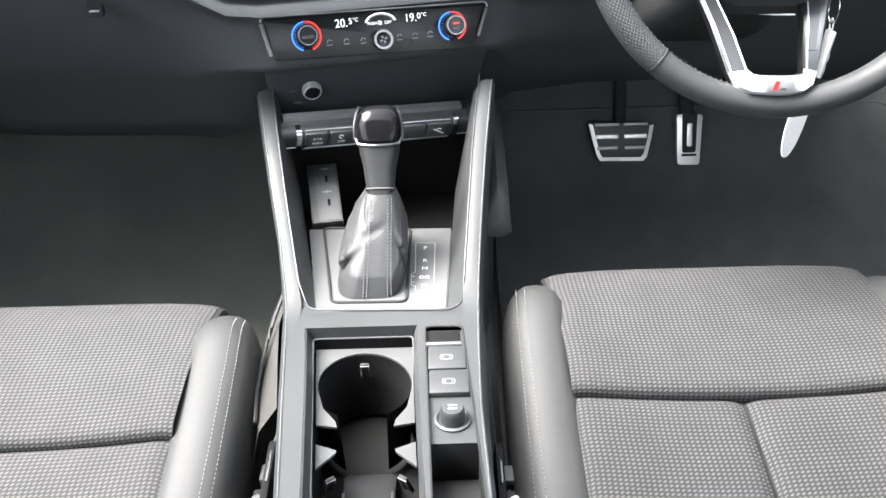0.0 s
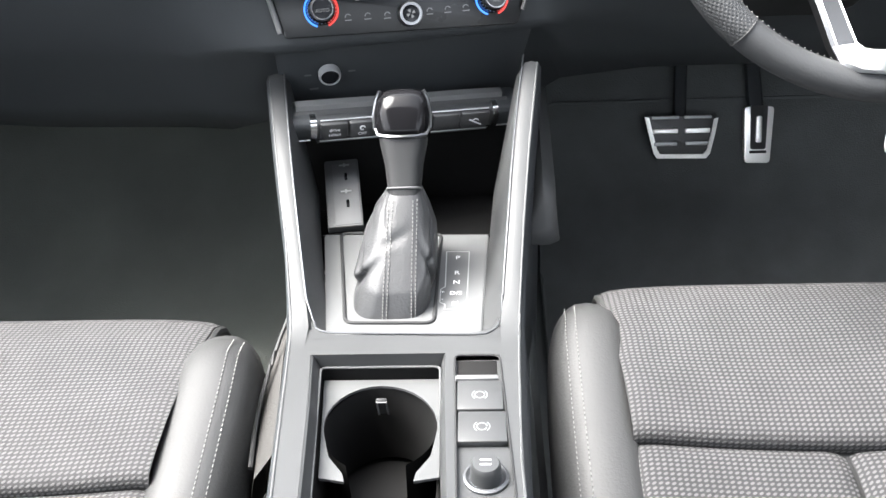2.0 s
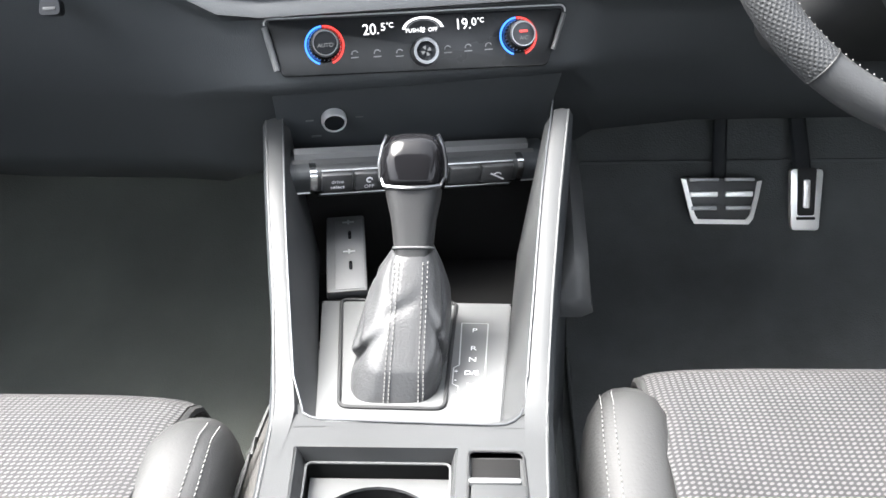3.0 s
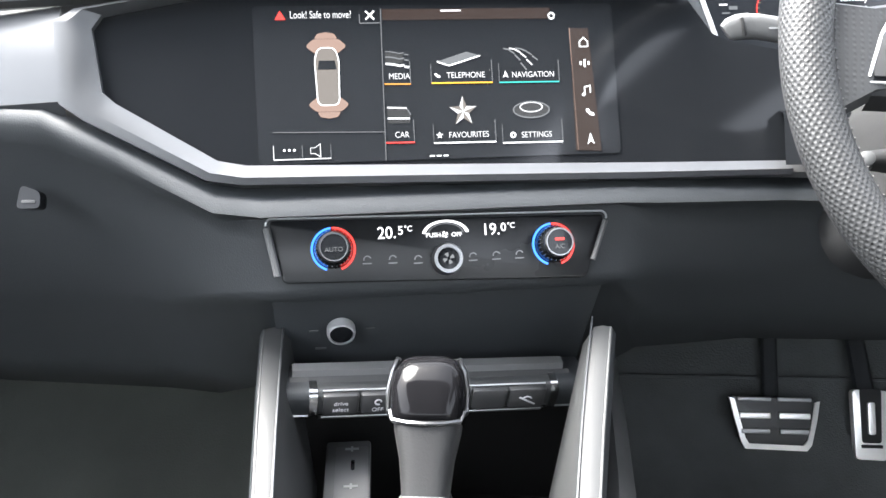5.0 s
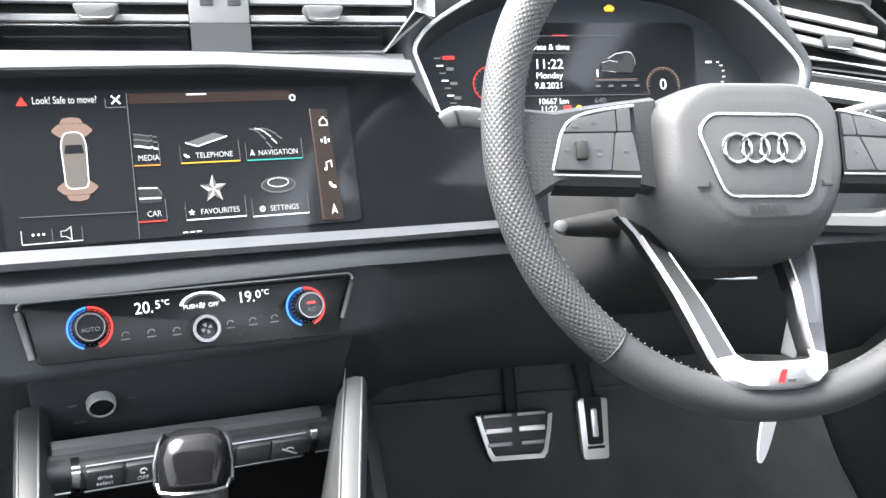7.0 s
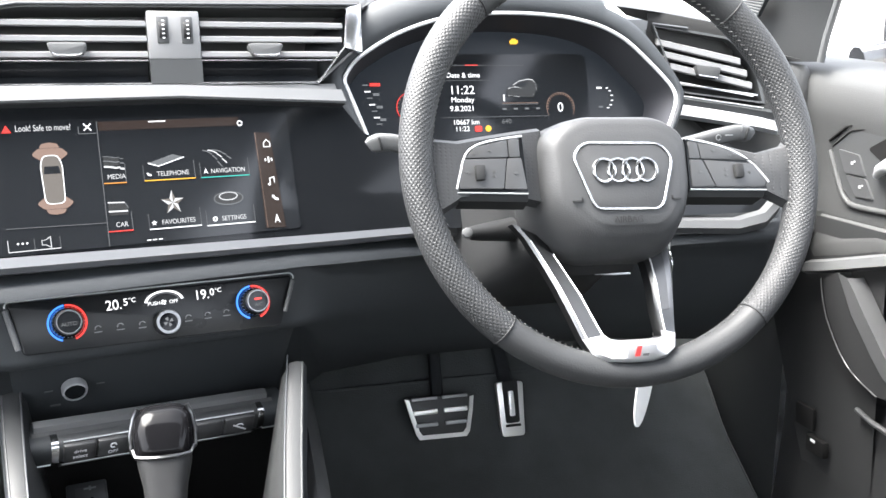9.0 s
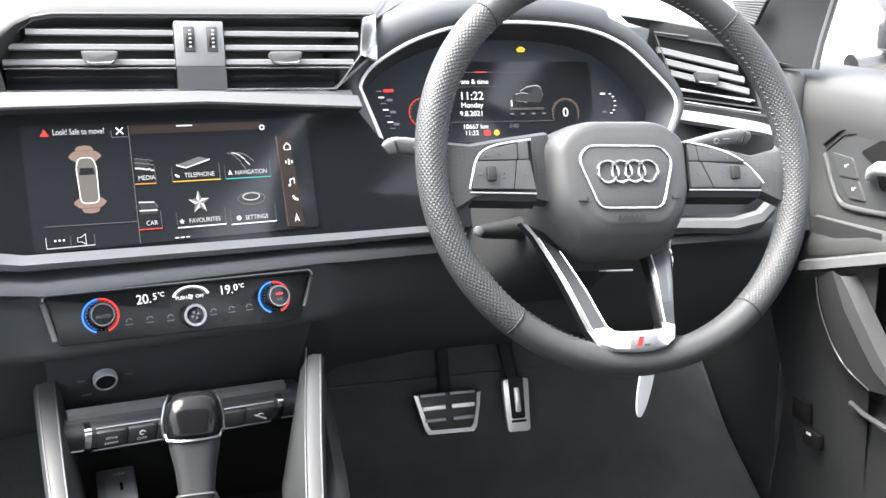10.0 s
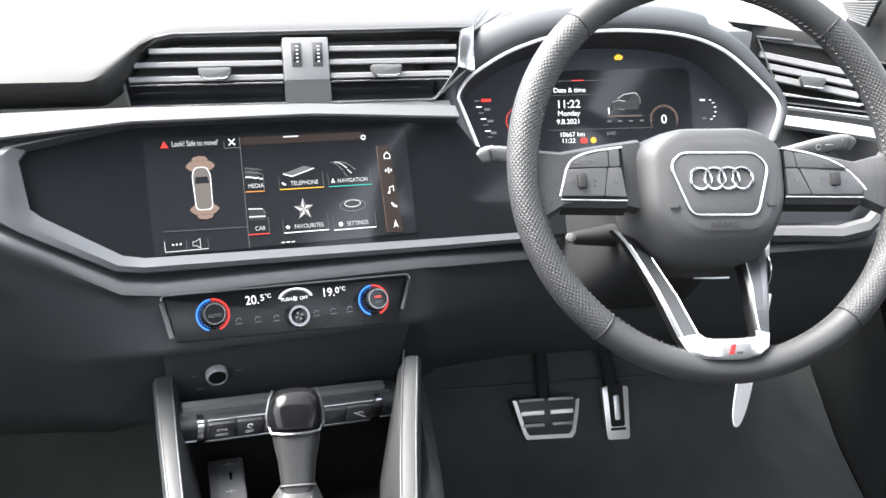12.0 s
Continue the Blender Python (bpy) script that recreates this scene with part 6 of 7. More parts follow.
            keys = (((-0.0850, 0.0050), (-0.0942, 0.0048), (-0.0942, 0.0192), (-0.0850, 0.0205)), ((-0.0950, 0.0048), (-0.1308, 0.0046), (-0.1215, 0.0135), (-0.0950, 0.0190)),
                    ((-0.0805, -0.0215), (-0.0995, -0.0205), (-0.0955, 0.0040), (-0.0840, 0.0042)), ((-0.1003, -0.0204), (-0.1370, -0.0195), (-0.1318, 0.0036), (-0.0963, 0.0040)))
            roll, marks = (-0.1196, -0.0075), ((-0.1100, 0.0105), (-0.1230, 0.0085), (-0.0895, -0.0080), (-0.1075, -0.0065), (-0.1075, -0.0105), (-0.1290, -0.0070))
        else:
            top = [(0.0640, 0.0190), (0.0927, 0.0135), (0.1132, 0.0055), (0.1256, -0.0035), (0.1345, -0.0130), (0.1395, -0.0200)]
            foot = [(0.1365, -0.0265), (0.0640, -0.0245)]
            keys = (((0.0655, 0.0016), (0.0755, 0.0014), (0.0735, 0.0152), (0.0655, 0.0168)), ((0.0765, 0.0013), (0.1245, -0.0010), (0.1125, 0.0042), (0.0925, 0.0118), (0.0745, 0.0150)),
                    ((0.0655, -0.0225), (0.0875, -0.0228), (0.0770, 0.0003), (0.0655, 0.0006)), ((0.0885, -0.0230), (0.1345, -0.0240), (0.1365, -0.0190), (0.1255, -0.0035), (0.0785, 0.0003)))
            roll, marks = (0.1100, -0.0100), ((0.0880, 0.0080), (0.1040, 0.0040), (0.0740, -0.0100), (0.0985, -0.0085), (0.0985, -0.0130), (0.1215, -0.0110))
        outline = top + foot
        part("key_panel", prism(B(), outline if s > 0 else outline[::-1], 0.0014, 0.014), PIANO, root, "black key panel")
        b = B()
        sweep(b, [(x, 0.0012, z) for x, z in smooth(top)], 0.0010, 8)
        part("key_outline", b, RINGS, root, "thin silver outline")
        b = B()
        sweep(b, [(x, 0.0016, z) for x, z in foot], 0.0008, 8)
        part("key_outline", b, DULL, root)
        b = B()
        loft(b, [[(x, 0.0030, z - 0.0008), (x * 0.99, 0.0050, z - 0.0060), (x * 0.98, 0.0200, z - 0.0100)] for x, z in foot], False, False)
        part("spoke_underside", b, RUBBER, root)
        for k, q in enumerate(keys):
            key = part("key", prism(B(), rounded(q if s > 0 else q[::-1], 0.0012, 2), 0.0002, 0.004, 0.0004), BTN, root, "black wheel key")
            if k == 3:
                b = B()
                box(b, (roll[0], -0.0015, roll[1]), (0.0080, 0.0050, 0.0125), 0.0015)
                part("roller", b, RUBBER, key, "knurled black roller")
        for x, z in marks:
            b = B()
            prism(b, rect(x - 0.0016, x + 0.0016, z - 0.0004, z + 0.0004), -0.0004, 0.0006)
            prism(b, rect(x - 0.0003, x + 0.0005, z - 0.0012, z + 0.0012), -0.0004, 0.0006)
            part("key_symbol", b, BLOCK, root)
    # lower forked spoke: one bevelled metal yoke from flank to flank, flat across its foot
    yoke = [((-0.0800, -0.0430), (-0.0475, -0.0600), 0.046), ((-0.0718, -0.0560), (-0.0445, -0.0740), 0.040), ((-0.0640, -0.0770), (-0.0385, -0.0915), 0.030), ((-0.0568, -0.0990), (-0.0325, -0.1095), 0.019),
            ((-0.0505, -0.1220), (-0.0285, -0.1270), 0.009), ((-0.0452, -0.1430), (-0.0258, -0.1400), 0.0), ((-0.0405, -0.1560), (-0.0232, -0.1438), -0.007), ((-0.0300, -0.1618), (-0.0190, -0.1450), -0.0115), ((-0.0100, -0.1635), (-0.0080, -0.1454), -0.0128),
            ((0.0070, -0.1636), (0.0060, -0.1455), -0.0128), ((0.0200, -0.1615), (0.0160, -0.1452), -0.0115), ((0.0305, -0.1550), (0.0212, -0.1440), -0.007), ((0.0362, -0.1430), (0.0240, -0.1395), 0.0), ((0.0425, -0.1220), (0.0262, -0.1240), 0.009),
            ((0.0495, -0.1000), (0.0298, -0.1010), 0.019), ((0.0560, -0.0790), (0.0320, -0.0840), 0.030), ((0.0600, -0.0640), (0.0335, -0.0700), 0.040), ((0.0640, -0.0480), (0.0350, -0.0560), 0.046)]

    def across(row, k, lift):
        (xo, zo), (xi, zi), y = row
        return (xo + (xi - xo) * k, y + lift, zo + (zi - zo) * k)

    b = loft(B(), [[across(r, 0.0, 0.012), across(r, 0.0, 0.0), across(r, 0.14, -0.0035), across(r, 0.80, -0.0030), across(r, 1.0, 0.0015), across(r, 1.0, 0.014)] for r in yoke])
    part("fork", b, FORK, root, "polished grey metal fork")
    # Bright foot, dark arm strips and pale edges paint reflections on one metal.
    b = loft(B(), [[across(r, 0.02, -0.0006), across(r, 0.16, -0.0048), across(r, 0.84, -0.0046), across(r, 0.99, 0.0006)] for r in yoke[5:13]], False, False)
    foot = part("fork_foot", b, FORKLIT, root, "satin fork foot, brightened for its reflection", sharp=60)
    b = loft(B(), [[across(r, 0.13, -0.0042), across(r, 0.82, -0.0036)] for r in yoke[1:6]], False, False)
    part("arm_dark_reflection", b, FORKDARK, root, "dark reflection painted on the fork arm")
    b = loft(B(), [[across(r, 0.40, -0.0042), across(r, 0.86, -0.0034)] for r in yoke[13:17]], False, False)
    part("arm_dark_reflection", b, FORKDARK, root, "dark reflection painted on the fork arm")
    for k, rows in ((0.13, yoke[1:7]), (0.83, yoke[1:7]), (0.88, yoke[12:17])):
        b = B()
        sweep(b, [across(r, k, -0.0042) for r in rows], 0.0007, 6)
        part("fork_edge", b, RINGS, root, "bevel edge drawn pale as a highlight")
    b = loft(B(), [[(x, 0.052 - 0.012 * k, -0.060 - 0.016 * k + 0.02 * x), (x, 0.048 - 0.012 * k, -0.072 - 0.012 * k + 0.02 * x), (x, 0.060, -0.086 - 0.006 * k)] for x, k in ((-0.046, 0), (-0.02, 0.3), (0.01, 0.3), (0.034, 0))], False, False)
    part("fork_bridge", b, RUBBER, root, "black bridge under the airbag cover", sharp=60)
    tilt = pose(-0.0030, -0.0178, -0.1545, 16)
    part("foot_badge", prism(B(), rounded(rect(-0.0125, 0.0125, -0.0052, 0.0052), 0.001), -0.0004, 0.0005, 0.0002, tilt), PALE, foot)
    part("foot_badge", prism(B(), [(-0.0065, -0.0044), (-0.0020, -0.0044), (-0.0005, 0.0044), (-0.0045, 0.0044)], -0.0009, 0.0, 0, tilt), REDP, foot, "small red badge block")
    part("foot_badge", prism(B(), [(0.0, -0.0044), (0.0050, -0.0044), (0.0062, -0.0020), (0.0008, -0.0020)], -0.0009, 0.0, 0, tilt), BLOCK, foot)


def column():
    root = thing("steering_column", CAR @ pose(0.3045, 0.93, 0.575, -18.6, 0, 0), "black steering column shroud behind the wheel", "steering column")
    b = loft(B(), [[(hx * p, y, dz + hz * q) for p, q in rounded(rect(-1, 1, -1, 1), 0.6, 5)] for y, hx, hz, dz in ((-0.030, 0.050, 0.046, 0.010), (0.01, 0.058, 0.055, 0.0), (0.09, 0.070, 0.062, -0.010), (0.16, 0.085, 0.07, -0.015))])
    part("shroud", b, RUBBER, root, "dark grey plastic shroud")
    b = B()
    sweep(b, [(-0.055, 0.020, -0.018), (-0.090, 0.014, -0.020), (-0.104, 0.009, -0.021)], [0.012, 0.008, 0.006], 12)
    part("switch_housing", b, RUBBER, root)
    b = B()
    lathe(b, [(0.0, -0.004), (0.0042, -0.002), (0.0050, 0.0), (0.0044, 0.004), (0.0, 0.006)], 24, pose(-0.107, 0.004, -0.021, 90))
    part("pull_knob", b, BLOCK, root, "pale round button")
    back = pose(0.3045, 0.93, 0.575, -18.6, 0, 0).inverted()
    b = B()
    sweep(b, [tuple(back @ Vector(p)) for p in ((0.324, 0.930, 0.5073), (0.342, 0.929, 0.5062), (0.3603, 0.930, 0.5054))], 0.0011, 8)
    part("shroud_line", b, PALE, root, "fine bright line on the shroud")


def stalks():
    for s in (-1, 1):
        root = thing("column_stalk", CAR @ pose(0.3045 + s * 0.06, 0.955, 0.610, 0, 0, 0), "black column stalk with pale symbols behind the wheel", "stalk", "column stalks")
        rows = []
        for x, y, z, hy, hz in ((0.0, 0.0, 0.0, 0.007, 0.007), (0.05, -0.003, 0.011, 0.007, 0.0075), (0.09, -0.004, 0.0200, 0.007, 0.0078), (0.110, -0.005, 0.0235, 0.0065, 0.0078), (0.117, -0.005, 0.0240, 0.006, 0.0075)):
            rows.append([(s * x, y + hy * p, z + hz * q) for p, q in rounded(rect(-1, 1, -1, 1), 0.7, 4)])
        part("lever", loft(B(), rows), BLOCK, root, "grey lever")
        rows = []
        for x, y, z, hy, hz in ((0.114, -0.005, 0.0240, 0.0066, 0.0080), (0.121, -0.005, 0.0235, 0.0064, 0.0078), (0.127, -0.005, 0.0220, 0.0055, 0.0066), (0.130, -0.005, 0.0205, 0.0030, 0.0042)):
            rows.append([(s * x + s * 0.003 * q, y + hy * p, z + hz * q) for p, q in rounded(rect(-1, 1, -1, 1), 0.7, 4)])
        part("lever_tip", loft(B(), rows), BLOCK, root, "pale lever tip")
        b = B()
        box(b, (0, 0, 0), (0.0020, 0.0030, 0.0120), 0.0008, pose(s * 0.1205, -0.0115, 0.0235, 0, s * 14, 0))
        part("tip_slit", b, RUBBER, root)
        b = B()
        prism(b, band(s * 0.090, 0.0205, 0.0022, 0.0030, 0, 330, 12), -0.0116, -0.0106)
        prism(b, rect(s * 0.101 - 0.004, s * 0.101 + 0.004, 0.0220, 0.0230), -0.0120, -0.0108)
        part("lever_symbol", b, DULL, root)


def key_and_tag():
    root = thing("ignition_key", CAR @ pose(0.405, 0.955, 0.520), "metal key on a ring with a hanging white oval tag", "key")
    b = B()
    box(b, (0, 0.0, 0.012), (0.006, 0.030, 0.022), 0.002)
    part("key_head", b, STEEL, root)
    b = B()
    sweep(b, [(0.0, -0.012 + 0.012 * math.cos(k * math.pi / 12), -0.012 + 0.016 * math.sin(k * math.pi / 12)) for k in range(24)], 0.0011, 6, True)
    part("key_ring", b, BRIGHT, root, "steel split ring")
    b = B()
    for k in range(5):
        sweep(b, [(0.004 * math.cos(j * math.pi / 6) * (k % 2), -0.014 + 0.004 * math.cos(j * math.pi / 6) * (1 - k % 2), -0.030 - 0.011 * k + 0.0075 * math.sin(j * math.pi / 6)) for j in range(12)], 0.0009, 5, True)
    part("chain", b, STEEL, root, "short steel chain")
    b = B()
    box(b, (0.002, -0.014, -0.060), (0.004, 0.014, 0.050), 0.0018, pose(0, 0, 0, 0, 10, 20))
    part("spare_key", b, STEEL, root)
    oval = [(0.0225 * math.cos(k * math.pi / 18), 0.045 * math.sin(k * math.pi / 18)) for k in range(36)]
    part("tag", prism(B(), [(x, min(z, 0.012)) for x, z in oval], -0.0008, 0.0008, 0, pose(-0.018, -0.016, -0.132, 4, 8, 42)), WHITE, root, "white oval plastic tag")


steering_wheel()
column()
stalks()
key_and_tag()


# ---- pedals ----
def pedals():
    m = CAR @ pose(0.305, 1.43, 0.16, -20, 0, 0)
    root = thing("brake_pedal", m, "wide brake pedal with steel edge and rubber treads", "pedal", "pedals")
    out = rounded([(-0.0350, -0.0345), (0.0385, -0.0360), (0.0540, 0.0270), (-0.0530, 0.0310)], 0.006)
    part("pad", prism(B(), out, -0.002, 0.010, 0.001), HARD, root, "black rubber pad")
    edge = [(-0.0540, 0.0300), (-0.0480, 0.0050), (-0.0400, -0.0260), (-0.0350, -0.0340), (0.0380, -0.0355), (0.0440, -0.0280), (0.0510, 0.0020), (0.0550, 0.0260)]
    b = B()
    loft(b, [[(x * 1.02, 0.002, z - 0.001), (x * 1.02, -0.004, z - 0.001), (x * 0.90, -0.0055, z * 0.87 + 0.001), (x * 0.90, 0.0, z * 0.87 + 0.001)] for x, z in edge], True, True)
    part("steel_edge", b, STEEL, root, "brushed steel edge")
    for x in (-0.0235, 0.0245):
        for z, h in ((0.0270, 0.0050), (0.0065, 0.0075), (-0.0130, 0.0060)):
            b = B()
            box(b, (x + 0.02 * (z - 0.0) * (1 if x > 0 else -1), -0.0040, z), (0.0370 + 0.15 * z, 0.005, h), 0.0012)
            # Outer bars in duller metal, so the colour carries how light catches them.
            part("tread", b, STEEL if abs(z) < 0.01 else DULL, root, "raised tread bar")
    b = B()
    sweep(b, [(0.0, 0.012, 0.0), (0.01, 0.05, 0.12), (0.01, 0.10, 0.25)], 0.010, 8, squash=0.6)
    part("arm", b, SOFT, root)
    m = CAR @ pose(0.4225, 1.432, 0.157, -20, 0, 0)
    root = thing("accelerator_pedal", m, "narrow steel accelerator pedal with rubber slot", "pedal", "pedals")
    out = rounded([(-0.0195, -0.0430), (0.0190, -0.0440), (0.0235, 0.0420), (-0.0215, 0.0430)], 0.006)
    part("plate", prism(B(), out, -0.004, 0.008, 0.0015), STEEL, root, "brushed steel plate")
    part("insert", prism(B(), rounded([(-0.0115, -0.0225), (0.0115, -0.0225), (0.0135, 0.0440), (-0.0125, 0.0440)], 0.004), -0.0052, -0.0035), RUBBER, root, "black rubber insert")
    part("tread", prism(B(), rounded(rect(-0.0045, 0.0045, -0.012, 0.028), 0.003), -0.0085, -0.005, 0.001), STEEL, root)
    part("tread", prism(B(), rounded(rect(-0.0125, 0.0125, -0.0285, -0.0245), 0.001), -0.0062, -0.0038), RUBBER, root)
    b = B()
    sweep(b, [(0.0, 0.010, 0.03), (0.0, 0.06, 0.16), (0.0, 0.10, 0.25)], 0.012, 8, squash=0.6)
    part("arm", b, SOFT, root)


pedals()


# ---- seats ----
def seat(m, label):
    root = thing("car_seat", m, label, "car seat", "front seats")

    def z_rear(y):
        return 0.2195 + 0.235 * (y - 0.68)

    def dish(x):
        return 0.010 * (x / 0.16) ** 2

    # front thigh panel: a rolled cloth cushion that overhangs the seam
    prof = [(0.678, 0.212), (0.6755, 0.222), (0.680, 0.2295), (0.700, 0.2345), (0.74, 0.2415), (0.79, 0.2480), (0.83, 0.2495), (0.857, 0.2455), (0.875, 0.2345), (0.8855, 0.2180), (0.8890, 0.195), (0.886, 0.16), (0.878, 0.12)]
    L = [0.0]
    for (a, c), (d, e) in zip(prof, prof[1:]):
        L.append(L[-1] + math.hypot(d - a, e - c))

    def front(u, v):
        s = v * L[-1]
        y, z = lerp([(l, p[0]) for l, p in zip(L, prof)], s), lerp([(l, p[1]) for l, p in zip(L, prof)], s)
        hw = 0.168 + 0.002 * smoothstep(0.66, 0.88, y)
        e = 2 * u - 1
        x = hw * e
        bow = 0.009 * (1 - e ** 4) * smoothstep(0.80, 0.88, y)
        return (x, y + bow, z + dish(x) * (1 - smoothstep(0.72, 0.85, y)) - 0.003 * abs(e) ** 30 + 0.0012 * noise.noise((x * 9, y * 9, 1.0)))

    part("thigh_panel", sheet(B(), front, 40, 60), CLOTH, root, "grey woven cloth thigh panel", sharp=80)
    # rear cushion in two halves beside the middle seam
    for s, (xa, xb) in enumerate(((-0.169, -0.0085), (-0.0055, 0.169))):
        def rear(u, v, xa=xa, xb=xb):
            x = xa + (xb - xa) * u
            y = 0.33 + 0.351 * v
            w = min(u, 1 - u) * (xb - xa)
            edge = 0.006 * math.exp(-w / 0.006) + 0.009 * math.exp(-(0.681 - y) / 0.008)
            return (x, y, z_rear(y) + dish(x) - edge + 0.003 + 0.0015 * noise.noise((x * 8, y * 8, 4.0)))
        part("cushion", sheet(B(), rear, 24, 44), CLOTH, root, "grey woven cloth cushion", sharp=80)
    b = B()
    sheet(b, lambda u, v: (-0.17 + 0.34 * u, 0.33 + 0.40 * v, z_rear(0.33 + 0.40 * v) + dish(-0.17 + 0.34 * u) - 0.008), 12, 10)
    part("seam_bed", b, RUBBER, root)
    for s in (-1, 1):
        # bolster
        rows, crest = [], []
        for i in range(25):
            u = i / 24
            y = 0.34 + 0.524 * u
            end = max(0.0, (u - 0.82) / 0.18)
            k = math.sqrt(max(0.0, 1 - end ** 2.2))
            cx = 0.1905 - 0.002 * smoothstep(0.5, 1, u) - 0.004 * end
            zt = z_rear(min(y, 0.80)) + 0.017 - 0.018 * end ** 2
            hx, hz = 0.0365 * (0.35 + 0.65 * k), 0.055
            ring = []
            for j in range(24):
                a = 2 * math.pi * j / 24
                c, t = math.cos(a), math.sin(a)
                x = cx + hx * math.copysign(abs(c) ** 0.75, c)
                z = zt - hz + hz * math.copysign(abs(t) ** 0.8, t) * (1 if t > 0 else 1.9)
                ring.append((s * x, y, z - (1 - k) * 0.03 * (t > 0)))
            rows.append(ring)
            if k > 0.86:
                crest.append((cx + 0.013, y, zt - (1 - k) * 0.03))
        rows[-1] = [(p[0] * 0.3 + s * 0.183 * 0.7, p[1] + 0.001, p[2]) for p in rows[-1]]
        part("bolster", loft(B(), rows), BOLSTER, root, "smooth grey leatherette bolster", sharp=80)
        for off in (0.0, 0.0085):
            b = B()
            for (xa, ya, za), (xb, yb, zb) in zip(crest, crest[1:]):
                for q in range(5):
                    f = (q + 0.5) / 5
                    x = xa + (xb - xa) * f + off
                    z = za + (zb - za) * f - 0.055 * (1 - (1 - min(1, abs((x - 0.190) / 0.0355)) ** 2.6) ** 0.42) * 0.9
                    box(b, (s * x, ya + (yb - ya) * f, z + 0.0003), (0.0007, 0.0029, 0.0008))
            part("stitching", b, THREAD, root, "pale double stitching")
        b = B()
        sweep(b, [tuple(Vector(front(0.5 + s * 0.5, v)) + Vector((s * 0.0005, 0, -0.0055))) for v in [0.46 + 0.54 * i / 20 for i in range(21)]], [0.0015, 0.003] + [0.0045] * 19, 8)
        part("panel_edge", b, BOLSTER, root, "grey leatherette panel edge")
    b = B()
    box(b, (0, 0.58, 0.075), (0.40, 0.52, 0.20), 0.02)
    part("seat_base", b, SOFT, root, "black seat base")
    for x in (-0.19, 0.19):
        b = B()
        box(b, (x, 0.56, -0.055), (0.035, 0.60, 0.05), 0.004)
        part("seat_rail", b, STEEL, root, "steel seat rail")
    return root


seat(CAR @ pose(0.2785, 0, 0), "driver's seat in grey woven cloth with leatherette bolsters")
seat(CAR @ pose(-0.4140, -0.047, 0.003), "passenger seat in grey woven cloth with leatherette bolsters")


def buckle(x, y, s):
    root = thing("seat_belt_buckle", CAR @ pose(x, y, 0.16, 0, 0, 0), "black seat belt buckle and chrome-edged blade between seat and console", "buckle", "seat belt buckles")
    b = B()
    prism(b, rounded([(-0.165, -0.14), (0.020, -0.14), (0.012, 0.040), (-0.004, 0.068), (-0.10, 0.055), (-0.165, 0.040)], 0.010), -0.003, 0.003, 0.001, pose(0, 0, 0, 0, 0, 90))
    part("blade", b, DEEPBLACK, root, "black upright blade")
    b = B()
    sweep(b, smooth([(0.0, 0.013, 0.020), (0.0, 0.008, 0.050), (0.0, -0.006, 0.067), (0.0, -0.050, 0.062)]), 0.0015, 6)
    part("blade_edge", b, BRIGHT, root, "chrome front edge")
    b = B()
    box(b, (s * 0.014, -0.052, 0.012), (0.016, 0.075, 0.016), 0.003)
    bracket = part("bracket", b, HARD, root, "black mounting bracket")
    b = B()
    lathe(b, [(0.0, 0.0105), (0.0030, 0.0105), (0.0034, 0.0085), (0.0062, 0.0085), (0.0066, 0.0)], 24, pose(s * 0.014, -0.035, 0.0185))
    part("bolt", b, BRIGHT, bracket, "steel bolt head")
    b = B()
    box(b, (s * 0.012, 0.002, 0.018), (0.012, 0.020, 0.012), 0.002)
    part("press_button", b, BLOCK, root)


buckle(-0.1585, 0.632, -1)
buckle(0.0385, 0.622, 1)


